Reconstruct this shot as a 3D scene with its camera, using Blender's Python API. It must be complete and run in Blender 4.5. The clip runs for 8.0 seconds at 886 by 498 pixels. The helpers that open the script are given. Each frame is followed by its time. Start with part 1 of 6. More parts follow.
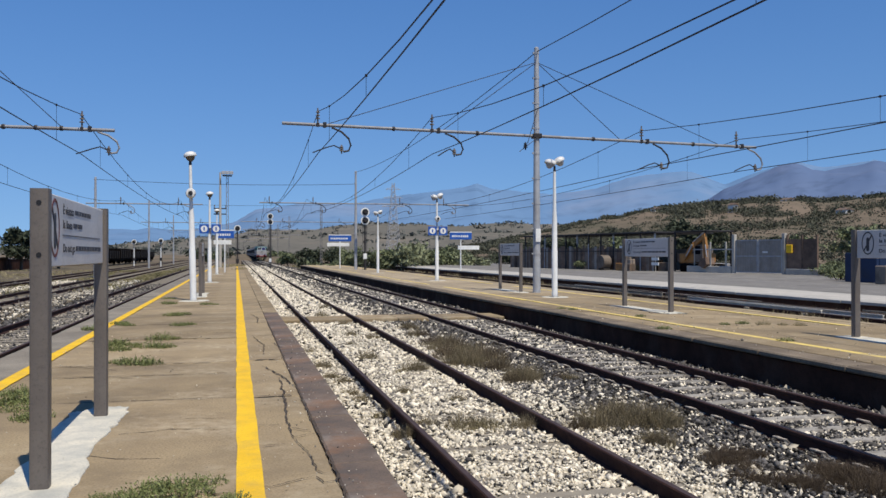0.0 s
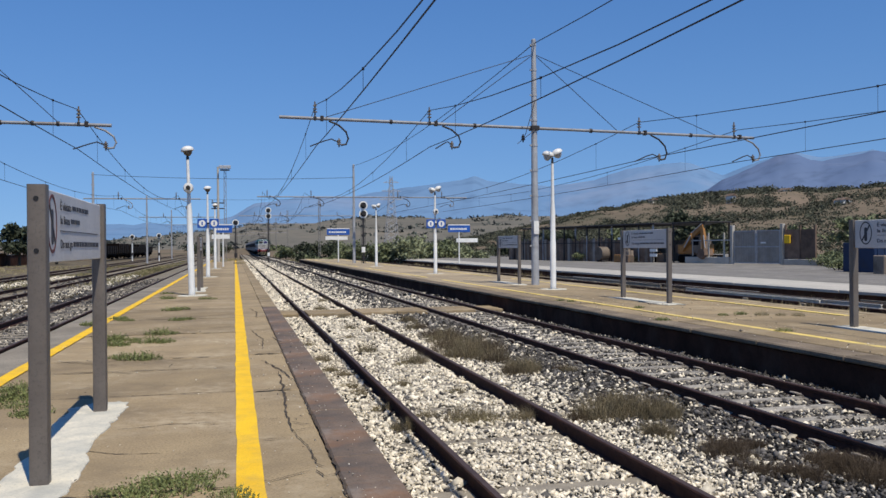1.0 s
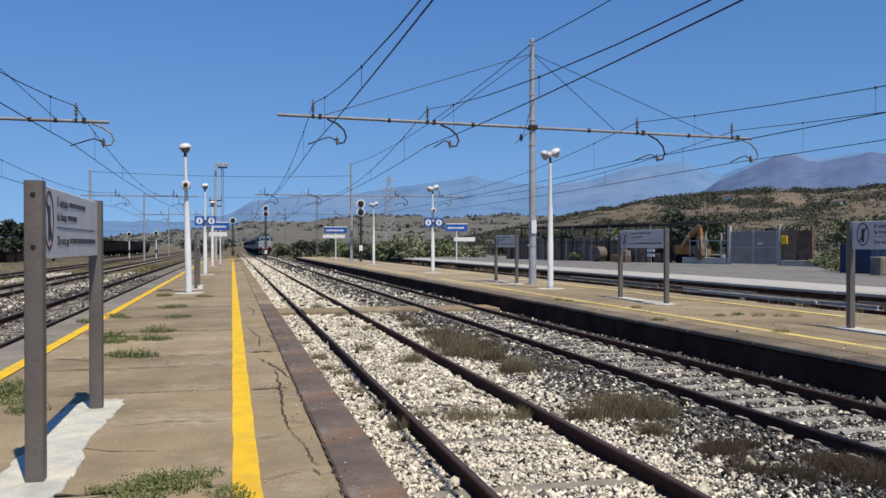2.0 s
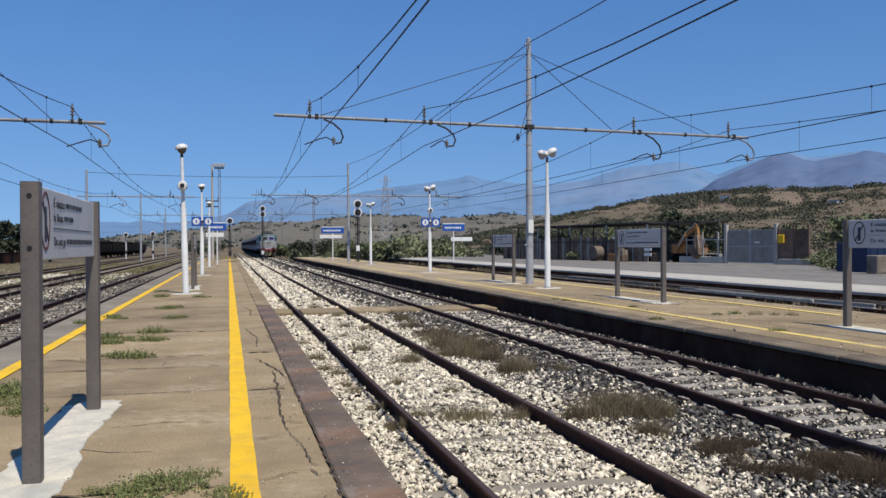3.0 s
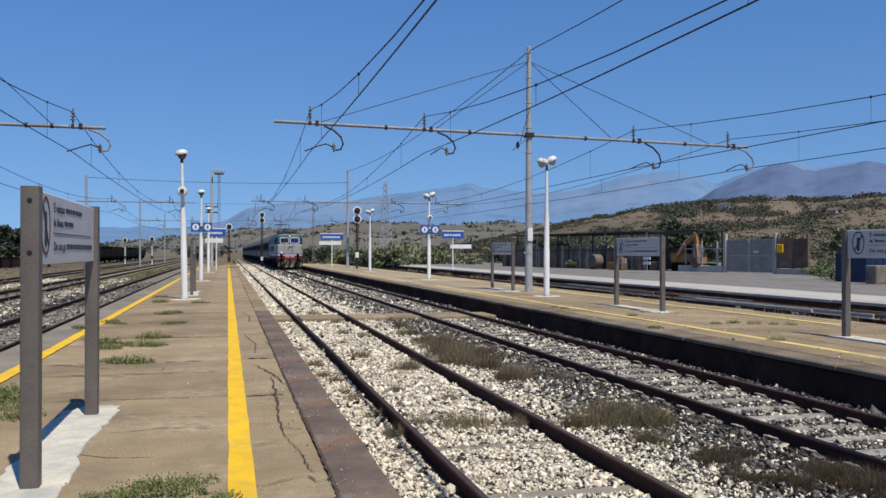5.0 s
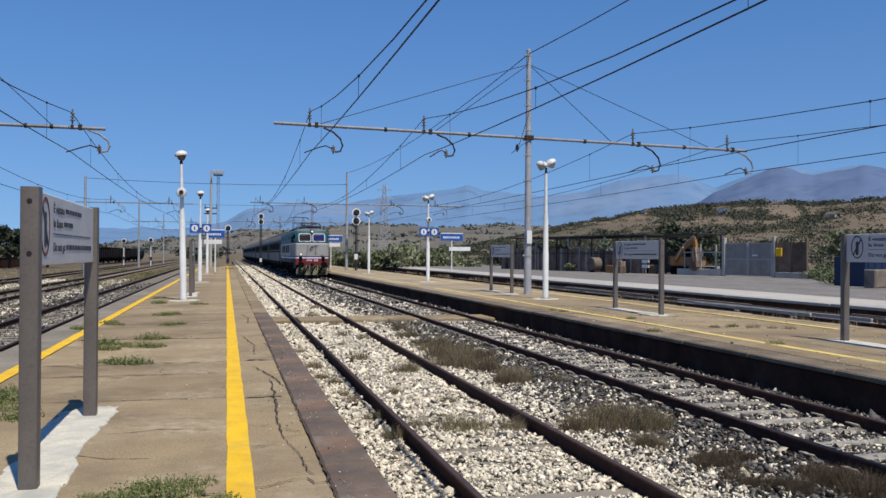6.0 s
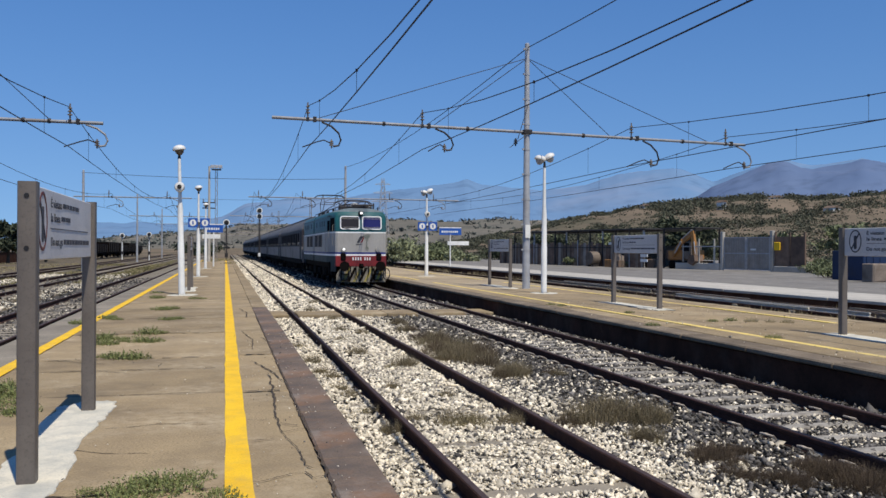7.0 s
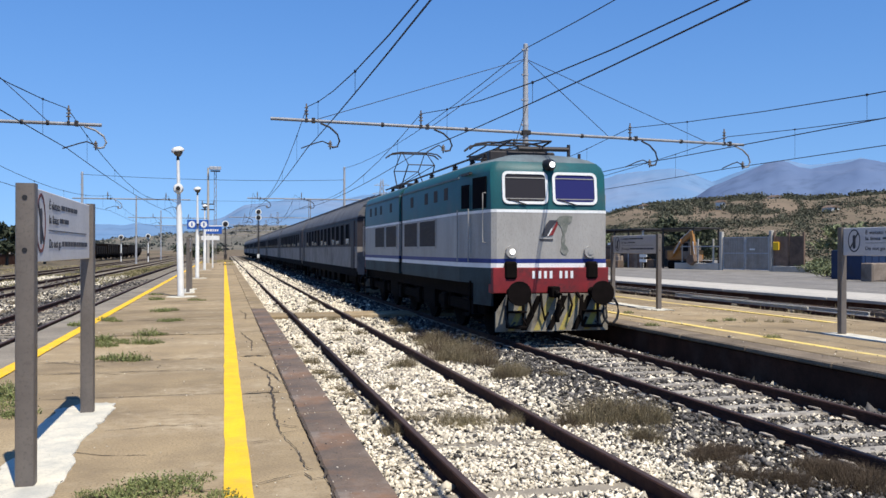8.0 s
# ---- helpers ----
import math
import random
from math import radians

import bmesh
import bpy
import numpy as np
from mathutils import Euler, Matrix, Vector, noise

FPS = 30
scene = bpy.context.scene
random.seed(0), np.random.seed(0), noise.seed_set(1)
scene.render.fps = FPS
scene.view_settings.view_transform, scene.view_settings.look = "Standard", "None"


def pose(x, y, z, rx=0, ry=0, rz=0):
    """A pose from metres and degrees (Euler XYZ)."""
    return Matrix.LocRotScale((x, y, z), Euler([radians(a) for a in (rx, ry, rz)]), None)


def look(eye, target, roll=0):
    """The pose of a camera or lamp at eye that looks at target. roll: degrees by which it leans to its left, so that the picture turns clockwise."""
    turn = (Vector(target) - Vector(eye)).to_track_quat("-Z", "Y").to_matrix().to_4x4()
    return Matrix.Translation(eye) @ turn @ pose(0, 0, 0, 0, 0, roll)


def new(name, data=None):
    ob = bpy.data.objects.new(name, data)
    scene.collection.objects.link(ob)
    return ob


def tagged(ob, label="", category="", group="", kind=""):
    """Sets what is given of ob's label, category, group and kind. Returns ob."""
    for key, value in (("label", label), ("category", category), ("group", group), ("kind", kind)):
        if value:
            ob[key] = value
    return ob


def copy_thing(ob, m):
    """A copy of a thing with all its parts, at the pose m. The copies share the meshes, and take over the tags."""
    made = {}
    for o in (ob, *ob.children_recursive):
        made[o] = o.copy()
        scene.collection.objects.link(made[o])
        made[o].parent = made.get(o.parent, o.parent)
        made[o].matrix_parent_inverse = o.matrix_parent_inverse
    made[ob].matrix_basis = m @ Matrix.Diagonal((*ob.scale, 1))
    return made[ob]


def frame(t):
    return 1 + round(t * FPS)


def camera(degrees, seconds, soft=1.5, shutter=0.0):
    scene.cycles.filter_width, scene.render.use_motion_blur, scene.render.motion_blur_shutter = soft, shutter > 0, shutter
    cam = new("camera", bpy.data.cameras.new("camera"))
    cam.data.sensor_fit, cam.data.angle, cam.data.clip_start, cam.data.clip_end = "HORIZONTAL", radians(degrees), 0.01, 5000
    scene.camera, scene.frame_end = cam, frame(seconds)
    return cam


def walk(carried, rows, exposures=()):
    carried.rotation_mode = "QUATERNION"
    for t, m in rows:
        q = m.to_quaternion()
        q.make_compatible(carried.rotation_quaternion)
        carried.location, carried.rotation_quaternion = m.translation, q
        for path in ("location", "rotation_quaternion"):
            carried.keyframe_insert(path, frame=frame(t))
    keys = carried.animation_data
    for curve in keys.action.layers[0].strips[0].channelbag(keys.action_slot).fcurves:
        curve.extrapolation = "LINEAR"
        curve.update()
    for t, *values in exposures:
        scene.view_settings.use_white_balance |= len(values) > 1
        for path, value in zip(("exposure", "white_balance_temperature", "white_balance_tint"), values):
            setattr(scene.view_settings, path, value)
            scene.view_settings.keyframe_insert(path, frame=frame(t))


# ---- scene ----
cam = camera(54.3, 8.0, soft=1.5)


def aim(yaw, pitch, roll, dx, dy, dz):
    """Camera pose: yaw to the right of the track, pitch up and roll in radians, with a small sway of the hand."""
    eye = Vector((-2.639 + dx, dy, 1.856 + dz))
    f = Vector((math.sin(yaw) * math.cos(pitch), math.cos(yaw) * math.cos(pitch), math.sin(pitch)))
    return look(eye, eye + f * 10, math.degrees(roll))


walk(cam, [
    (0, aim(0.2348, 0.0052, -0.0007, -0.0015, -0.0072, 0.0002)),
    (0.5, aim(0.2383, -0.0000, -0.0036, -0.0035, -0.0024, -0.0003)),
    (1, aim(0.2366, -0.0031, -0.0079, 0.0013, -0.0053, 0.0015)),
    (1.5, aim(0.2383, -0.0041, -0.0012, 0.0011, -0.0024, 0.0009)),
    (3, aim(0.2430, -0.0046, -0.0052, 0.0002, 0.0013, 0.0002)),
    (3.5, aim(0.2440, -0.0020, -0.0040, -0.0000, -0.0000, 0.0000)),
    (4, aim(0.2468, 0.0017, -0.0010, -0.0030, 0.0012, 0.0011)),
    (4.5, aim(0.2447, 0.0025, -0.0007, -0.0024, -0.0048, -0.0001)),
    (6, aim(0.2453, 0.0065, 0.0059, -0.0104, -0.0035, 0.0014)),
    (6.5, aim(0.2461, 0.0057, 0.0058, -0.0042, -0.0043, -0.0019)),
    (7, aim(0.2470, 0.0000, 0.0051, -0.0054, -0.0010, 0.0015)),
    (7.5, aim(0.2508, -0.0015, 0.0056, -0.0044, 0.0021, 0.0009)),
    (8, aim(0.2480, 0.0009, 0.0020, -0.0020, 0.0013, 0.0012)),
], exposures=[(0.0, 0.0), (7.2, 0.0), (7.5, 0.1), (8.0, 0.42)])

# ---- light ----
SUN_DIR = Vector((0.30, -1.02, 1.92)).normalized()
SUN_EL = math.asin(SUN_DIR.z)
SUN_AZ = math.atan2(SUN_DIR.x, SUN_DIR.y)
world = bpy.data.worlds.new("sky_world")
scene.world = world
world.use_nodes = True
wn = world.node_tree.nodes
sky = wn.new("ShaderNodeTexSky")
sky.sky_type = "NISHITA"
sky.sun_disc = False
sky.sun_elevation = SUN_EL
sky.sun_rotation = SUN_AZ
sky.air_density, sky.dust_density, sky.ozone_density = 1.0, 0.0, 1.5
sky_hue = wn.new("ShaderNodeHueSaturation")
sky_hue.inputs["Saturation"].default_value = 1.15
sky_tint = wn.new("ShaderNodeMix")
sky_tint.data_type, sky_tint.blend_type = "RGBA", "MULTIPLY"
sky_tint.inputs[0].default_value = 1.0
sky_tint.inputs[7].default_value = (0.80, 0.92, 1.2, 1)
sky_dir = wn.new("ShaderNodeTexCoord")
sky_flat = wn.new("ShaderNodeVectorMath")   # hazy summer air: an even blue from the horizon up
sky_flat.operation = "MULTIPLY_ADD"
sky_flat.inputs[1].default_value, sky_flat.inputs[2].default_value = (1, 1, 0.52), (0, 0, 0.092)
sky_unit = wn.new("ShaderNodeVectorMath")
sky_unit.operation = "NORMALIZE"
world.node_tree.links.new(sky_dir.outputs["Generated"], sky_flat.inputs[0])
world.node_tree.links.new(sky_flat.outputs[0], sky_unit.inputs[0])
world.node_tree.links.new(sky_unit.outputs[0], sky.inputs["Vector"])
world.node_tree.links.new(sky.outputs[0], sky_tint.inputs[6])
world.node_tree.links.new(sky_tint.outputs[2], sky_hue.inputs["Color"])
world.node_tree.links.new(sky_hue.outputs[0], wn["Background"].inputs[0])
wn["Background"].inputs[1].default_value = 0.087
lamp = bpy.data.lights.new("sun", "SUN")
lamp.energy, lamp.angle, lamp.color = 4.5, radians(0.5), (1.0, 0.94, 0.82)
sun = new("sun", lamp)
sun.matrix_world = look(SUN_DIR * 50, (0, 0, 0))


# ---- materials ----
def mat(name, col, col2=None, rough=0.8, metal=0.0, scale=6.0, fine=60.0, bump=0.25, spots=None, spot_scale=1.5, spot_amt=0.5,
        island=0.0, objvar=0.0, stretch=(1, 1, 1), dist=0.01, pale=None, grain=(0.52, 0.9), spec=0.35):
    """Two-scale noise between two colours, darker or coloured patches, grain in the relief."""
    m = bpy.data.materials.new(name)
    m.use_nodes = True
    nt = m.node_tree
    N, Lk = nt.nodes, nt.links
    bsdf = N["Principled BSDF"]
    bsdf.inputs["Roughness"].default_value = rough
    bsdf.inputs["Metallic"].default_value = metal
    bsdf.inputs["Specular IOR Level"].default_value = spec
    tc = N.new("ShaderNodeTexCoord")
    mp = N.new("ShaderNodeMapping")
    mp.inputs["Scale"].default_value = stretch
    Lk.new(tc.outputs["Object"], mp.inputs[0])

    def noise_tex(s, detail):
        n = N.new("ShaderNodeTexNoise")
        n.inputs["Scale"].default_value = s
        n.inputs["Detail"].default_value = detail
        n.inputs["Roughness"].default_value = 0.65
        Lk.new(mp.outputs[0], n.inputs["Vector"])
        return n

    def mix(a, b, fac):
        x = N.new("ShaderNodeMix")
        x.data_type = "RGBA"
        for sock, val in ((x.inputs[6], a), (x.inputs[7], b), (x.inputs[0], fac)):
            if isinstance(val, (tuple, list)):
                sock.default_value = (*val, 1)
            elif isinstance(val, float):
                sock.default_value = val
            else:
                Lk.new(val, sock)
        return x.outputs[2]

    def ramp(sock, lo, hi):
        r = N.new("ShaderNodeMapRange")
        r.inputs[1].default_value, r.inputs[2].default_value = lo, hi
        Lk.new(sock, r.inputs[0])
        return r.outputs[0]

    col2 = col2 or tuple(c * 0.72 for c in col)
    big, small = noise_tex(scale, 4), noise_tex(fine, 3)
    out = mix(col, col2, ramp(big.outputs[0], 0.35, 0.65))
    out = mix(out, tuple(c * 0.6 for c in col2), ramp(small.outputs[0], *grain))
    if spots:
        sp = noise_tex(spot_scale, 5)
        f = N.new("ShaderNodeMath")
        f.operation = "MULTIPLY"
        f.inputs[1].default_value = spot_amt
        Lk.new(ramp(sp.outputs[0], 0.5, 0.68), f.inputs[0])
        out = mix(out, spots, f.outputs[0])
    if pale:
        pl, ps = noise_tex(0.8, 6), noise_tex(9.0, 5)
        f = N.new("ShaderNodeMath")
        f.operation = "MULTIPLY"
        Lk.new(ramp(pl.outputs[0], 0.5, 0.7), f.inputs[0])
        Lk.new(ramp(ps.outputs[0], 0.35, 0.7), f.inputs[1])
        out = mix(out, pale, f.outputs[0])
    for amt, src in ((island, "geo"), (objvar, "obj")):
        if amt:
            g = N.new("ShaderNodeNewGeometry" if src == "geo" else "ShaderNodeObjectInfo")
            o = g.outputs["Random Per Island"] if src == "geo" else g.outputs["Random"]
            hsv = N.new("ShaderNodeHueSaturation")
            Lk.new(out, hsv.inputs["Color"])
            r = N.new("ShaderNodeMapRange")
            r.inputs[3].default_value, r.inputs[4].default_value = 1 - amt, 1 + amt * 0.7
            Lk.new(o, r.inputs[0])
            Lk.new(r.outputs[0], hsv.inputs["Value"])
            out = hsv.outputs[0]
    Lk.new(out, bsdf.inputs["Base Color"])
    if bump:
        b = N.new("ShaderNodeBump")
        b.inputs["Strength"].default_value = bump
        b.inputs["Distance"].default_value = dist
        Lk.new(small.outputs[0], b.inputs["Height"])
        Lk.new(b.outputs[0], bsdf.inputs["Normal"])
    return m


CONCRETE = mat("platform_concrete", (0.375, 0.284, 0.165), (0.285, 0.214, 0.128), 0.9, 0, 0.9, 55, 0.45, (0.185, 0.14, 0.088), 0.6, 0.85, objvar=0.17, pale=(0.50, 0.415, 0.285), grain=(0.44, 0.74), spec=0.2)
CONCRETE_PALE = mat("pale_concrete", (0.50, 0.46, 0.40), (0.40, 0.37, 0.32), 0.9, 0, 1.2, 40, 0.3, (0.30, 0.28, 0.25), 0.4, 0.6, objvar=0.1, pale=(0.55, 0.51, 0.43), grain=(0.46, 0.8))
MORTAR = mat("fresh_mortar", (0.72, 0.65, 0.51), (0.46, 0.445, 0.385), 0.9, 0, 1.6, 50, 0.5, (0.36, 0.35, 0.31), 2.6, 0.65, spec=0.15)
CONCRETE_GREY = mat("grey_concrete", (0.30, 0.26, 0.205), (0.20, 0.175, 0.14), 0.9, 0, 1.2, 40, 0.3, (0.13, 0.11, 0.085), 0.5, 0.75, objvar=0.14, grain=(0.46, 0.8), spec=0.15)
KERB = mat("kerb_stone", (0.205, 0.142, 0.098), (0.105, 0.082, 0.066), 0.85, 0, 1.1, 70, 0.45, (0.25, 0.125, 0.06), 0.9, 0.8, objvar=0.05, pale=(0.29, 0.255, 0.22), grain=(0.46, 0.8))
SANDY = mat("sandy_pale_concrete", (0.47, 0.375, 0.245), (0.37, 0.29, 0.19), 0.9, 0, 0.9, 55, 0.45, (0.25, 0.195, 0.13), 0.6, 0.75, objvar=0.16, grain=(0.44, 0.74), spec=0.2)
EDGE = mat("dirty_platform_edge", (0.265, 0.21, 0.15), (0.165, 0.13, 0.095), 0.9, 0, 1.3, 50, 0.45, (0.105, 0.082, 0.06), 0.9, 0.8, objvar=0.16, grain=(0.44, 0.74), spec=0.15)
YELLOW = mat("yellow_paint", (0.85, 0.52, 0.015), (0.75, 0.44, 0.015), 0.75, 0, 2.5, 80, 0.25, (0.40, 0.27, 0.09), 3.0, 0.35)
YELLOW_PALE = mat("faded_yellow_paint", (0.80, 0.60, 0.17), (0.62, 0.46, 0.14), 0.8, 0, 1.5, 60, 0.25, (0.38, 0.29, 0.17), 1.2, 0.75)
# Grimy brown wall, darkened further: deep shade is put into its colour.
WALLDARK = mat("shaded_wall_face", (0.088, 0.042, 0.028), (0.048, 0.024, 0.017), 0.95, 0, 1.5, 30, 0.4, (0.12, 0.08, 0.06), 0.8, 0.5, spec=0.05)
# Near-black bed: shadow in the gaps between stones is put into its colour.
BED = mat("shadow_dark_ballast_bed", (0.05, 0.043, 0.035), (0.02, 0.017, 0.014), 0.95, 0, 14, 26, 1.0, (0.085, 0.074, 0.057), 0.35, 0.6, dist=0.04, spec=0.05)
STONE = mat("ballast_stone_pale", (0.80, 0.715, 0.57), (0.62, 0.545, 0.42), 0.9, 0, 7, 60, 0.3, island=0.5, spec=0.2)
STONE_GREY = mat("ballast_stone_grey", (0.138, 0.128, 0.120), (0.068, 0.062, 0.057), 0.9, 0, 7, 60, 0.3, island=0.95, spec=0.15)
RAIL = mat("rusty_rail_steel", (0.060, 0.031, 0.026), (0.036, 0.019, 0.016), 0.9, 0.0, 9, 90, 0.2, (0.085, 0.042, 0.025), 2, 0.5, spec=0.15)
RAILHEAD = mat("rail_running_face", (0.085, 0.055, 0.05), (0.055, 0.036, 0.032), 0.7, 0.2, 4, 80, 0.1)
SLEEPER = mat("sleeper_concrete", (0.37, 0.34, 0.295), (0.25, 0.225, 0.19), 0.9, 0, 4, 60, 0.3, (0.13, 0.11, 0.09), 2.2, 0.8, objvar=0.22)
SLEEPER_OLD = mat("sleeper_weathered", (0.30, 0.26, 0.20), (0.22, 0.19, 0.15), 0.95, 0, 5, 60, 0.4, objvar=0.15)
GROUND = mat("dry_earth", (0.175, 0.148, 0.095), (0.125, 0.112, 0.068), 0.95, 0, 0.05, 1.5, 0.5, (0.085, 0.09, 0.045), 0.03, 0.8, spec=0.1)
EARTH = mat("dirt_between_tracks", (0.165, 0.13, 0.09), (0.095, 0.078, 0.056), 0.95, 0, 0.8, 18, 0.8, (0.10, 0.095, 0.045), 0.3, 0.6, dist=0.03, spec=0.15)
ASPHALT = mat("yard_asphalt", (0.205, 0.188, 0.165), (0.155, 0.142, 0.125), 0.9, 0, 0.3, 25, 0.3, (0.105, 0.096, 0.085), 0.13, 0.75, pale=(0.42, 0.39, 0.34))
BROWNMETAL = mat("bronze_anodised_metal", (0.165, 0.142, 0.122), (0.135, 0.115, 0.10), 0.5, 0.15, 4, 60, 0.06, (0.10, 0.085, 0.07), 1.5, 0.4)
SIGNGREY = mat("sign_panel", (0.60, 0.58, 0.56), (0.55, 0.53, 0.51), 0.5, 0.0, 2, 40, 0.04)
INK = mat("sign_ink", (0.05, 0.05, 0.06), None, 0.6, 0, 5, 60, 0)
SIGNRED = mat("sign_red", (0.17, 0.045, 0.035), None, 0.6, 0, 5, 60, 0)
WHITE = mat("white_paint", (0.80, 0.79, 0.75), (0.72, 0.71, 0.67), 0.5, 0, 3, 50, 0.08, (0.45, 0.40, 0.33), 1.0, 0.25)
LAMPCAP = mat("lamp_cap", (0.75, 0.73, 0.68), (0.66, 0.64, 0.6), 0.4, 0, 5, 50, 0.02)
GALV = mat("galvanised_steel", (0.44, 0.445, 0.455), (0.35, 0.352, 0.36), 0.6, 0.2, 3, 50, 0.08, (0.22, 0.17, 0.13), 0.9, 0.35)
BARSTEEL = mat("weathered_boom_steel", (0.31, 0.315, 0.33), (0.22, 0.222, 0.23), 0.6, 0.2, 3, 40, 0.1, (0.16, 0.12, 0.09), 1.2, 0.5)
DARKSTEEL = mat("dark_steel", (0.05, 0.045, 0.045), None, 0.6, 0.4, 4, 50, 0.1)
WIRE = mat("copper_wire", (0.045, 0.045, 0.055), None, 0.6, 0.5, 4, 50, 0)
INSUL = mat("glazed_porcelain", (0.22, 0.185, 0.145), (0.12, 0.09, 0.065), 0.3, 0, 4, 50, 0)
BLUE = mat("blue_sign", (0.02, 0.10, 0.40), (0.02, 0.08, 0.33), 0.45, 0, 4, 50, 0)
BLACK = mat("matt_black", (0.018, 0.018, 0.02), None, 0.6, 0, 4, 50, 0)


# ---- building helpers ----
class Shape:
    """Collects vertices and faces of one mesh."""

    def __init__(self):
        self.v, self.f = [], []

    def add(self, verts, faces):
        n = len(self.v)
        self.v.extend(tuple(p) for p in verts)
        self.f.extend(tuple(i + n for i in f) for f in faces)
        return self

    def box(self, x0, x1, y0, y1, z0, z1, bev=0.0):
        lo, hi = (x0, y0, z0), (x1, y1, z1)
        if bev <= 0:
            vs = [((x0, x1)[i & 1], (y0, y1)[i >> 1 & 1], (z0, z1)[i >> 2]) for i in range(8)]
            return self.add(vs, [(0, 2, 3, 1), (4, 5, 7, 6), (0, 1, 5, 4), (2, 6, 7, 3), (0, 4, 6, 2), (1, 3, 7, 5)])
        vs, idx = [], {}
        for c in range(8):
            s = [c >> a & 1 for a in range(3)]
            for a in range(3):
                idx[c, a] = len(vs)
                vs.append(tuple((hi[k] if s[k] else lo[k]) + (0 if k == a else (-bev if s[k] else bev)) for k in range(3)))
        fs = []
        for a in range(3):
            b, c = (a + 1) % 3, (a + 2) % 3
            for s in (0, 1):
                q = [s << a | i << b | j << c for i, j in ((0, 0), (1, 0), (1, 1), (0, 1))]
                fs.append(tuple(idx[k, a] for k in q))
            for i in (0, 1):
                for j in (0, 1):
                    k0 = i << a | j << b
                    k1 = k0 | 1 << c
                    fs.append((idx[k0, a], idx[k1, a], idx[k1, b], idx[k0, b]))
        for c in range(8):
            fs.append((idx[c, 0], idx[c, 1], idx[c, 2]))
        return self.add(vs, fs)

    def tube(self, a, b, r0, r1=None, n=10, caps=True):
        a, b = Vector(a), Vector(b)
        r1 = r0 if r1 is None else r1
        q = (b - a).to_track_quat("Z", "Y")
        vs = []
        for p, r in ((a, r0), (b, r1)):
            for i in range(n):
                w = 2 * math.pi * i / n
                vs.append(p + q @ Vector((r * math.cos(w), r * math.sin(w), 0)))
        fs = [(i, (i + 1) % n, n + (i + 1) % n, n + i) for i in range(n)]
        if caps:
            fs += [tuple(range(n - 1, -1, -1)), tuple(range(n, 2 * n))]
        return self.add(vs, fs)

    def path(self, pts, r, n=8):
        """One continuous round bar along a line of points."""
        P = [Vector(p) for p in pts]
        vs = []
        for i, p in enumerate(P):
            q = (P[min(i + 1, len(P) - 1)] - P[max(i - 1, 0)]).to_track_quat("Y", "X")
            vs += [p + q @ Vector((r * math.cos(2 * math.pi * k / n), 0, r * math.sin(2 * math.pi * k / n))) for k in range(n)]
        fs = [(j * n + i, j * n + (i + 1) % n, j * n + n + (i + 1) % n, j * n + n + i) for j in range(len(P) - 1) for i in range(n)]
        return self.add(vs, fs + [tuple(range(n - 1, -1, -1)), tuple(range(len(vs) - n, len(vs)))])

    def lathe(self, profile, centre=(0, 0, 0), n=16, axis="z"):
        c = Vector(centre)
        turn = {"z": Matrix.Identity(3), "x": Matrix.Rotation(math.pi / 2, 3, "Y"), "y": Matrix.Rotation(-math.pi / 2, 3, "X")}[axis]
        vs = []
        for r, z in profile:
            for i in range(n):
                w = 2 * math.pi * i / n
                vs.append(c + turn @ Vector((r * math.cos(w), r * math.sin(w), z)))
        fs = []
        for k in range(len(profile) - 1):
            for i in range(n):
                j = (i + 1) % n
                fs.append((k * n + i, k * n + j, k * n + n + j, k * n + n + i))
        fs += [tuple(range(n - 1, -1, -1)), tuple(range((len(profile) - 1) * n, len(profile) * n))]
        return self.add(vs, fs)

    def prism(self, poly, axis, a0, a1):
        """A polygon swept along an axis; poly holds the two other coordinates in order (x, y, z)."""
        n = len(poly)

        def at(p, a):
            return {"x": (a, p[0], p[1]), "y": (p[0], a, p[1]), "z": (p[0], p[1], a)}[axis]
        vs = [at(p, a0) for p in poly] + [at(p, a1) for p in poly]
        fs = [(i, (i + 1) % n, n + (i + 1) % n, n + i) for i in range(n)]
        return self.add(vs, fs + [tuple(range(n - 1, -1, -1)), tuple(range(n, 2 * n))])

    def ring(self, outer, inner, axis, a0, a1):
        """A frame between two closed outlines with the same number of points, swept along an axis."""
        n = len(outer)

        def at(p, a):
            return {"x": (a, p[0], p[1]), "y": (p[0], a, p[1]), "z": (p[0], p[1], a)}[axis]
        vs = [at(p, a) for poly in (outer, inner) for a in (a0, a1) for p in poly]
        fs = []
        for i in range(n):
            j = (i + 1) % n
            fs += [(i, j, n + j, n + i), (2 * n + i, 3 * n + i, 3 * n + j, 2 * n + j), (i, 2 * n + i, 2 * n + j, j), (n + i, n + j, 3 * n + j, 3 * n + i)]
        return self.add(vs, fs)

    def mesh(self, name, smooth=False, fix=True):
        me = bpy.data.meshes.new(name)
        me.from_pydata(self.v, [], self.f)
        if fix and len(self.f) < 20000:
            b = bmesh.new()
            b.from_mesh(me)
            bmesh.ops.recalc_face_normals(b, faces=b.faces)
            b.to_mesh(me)
            b.free()
        if smooth:
            me.shade_smooth()
            me.set_sharp_from_angle(angle=radians(40))
        me.update()
        return me


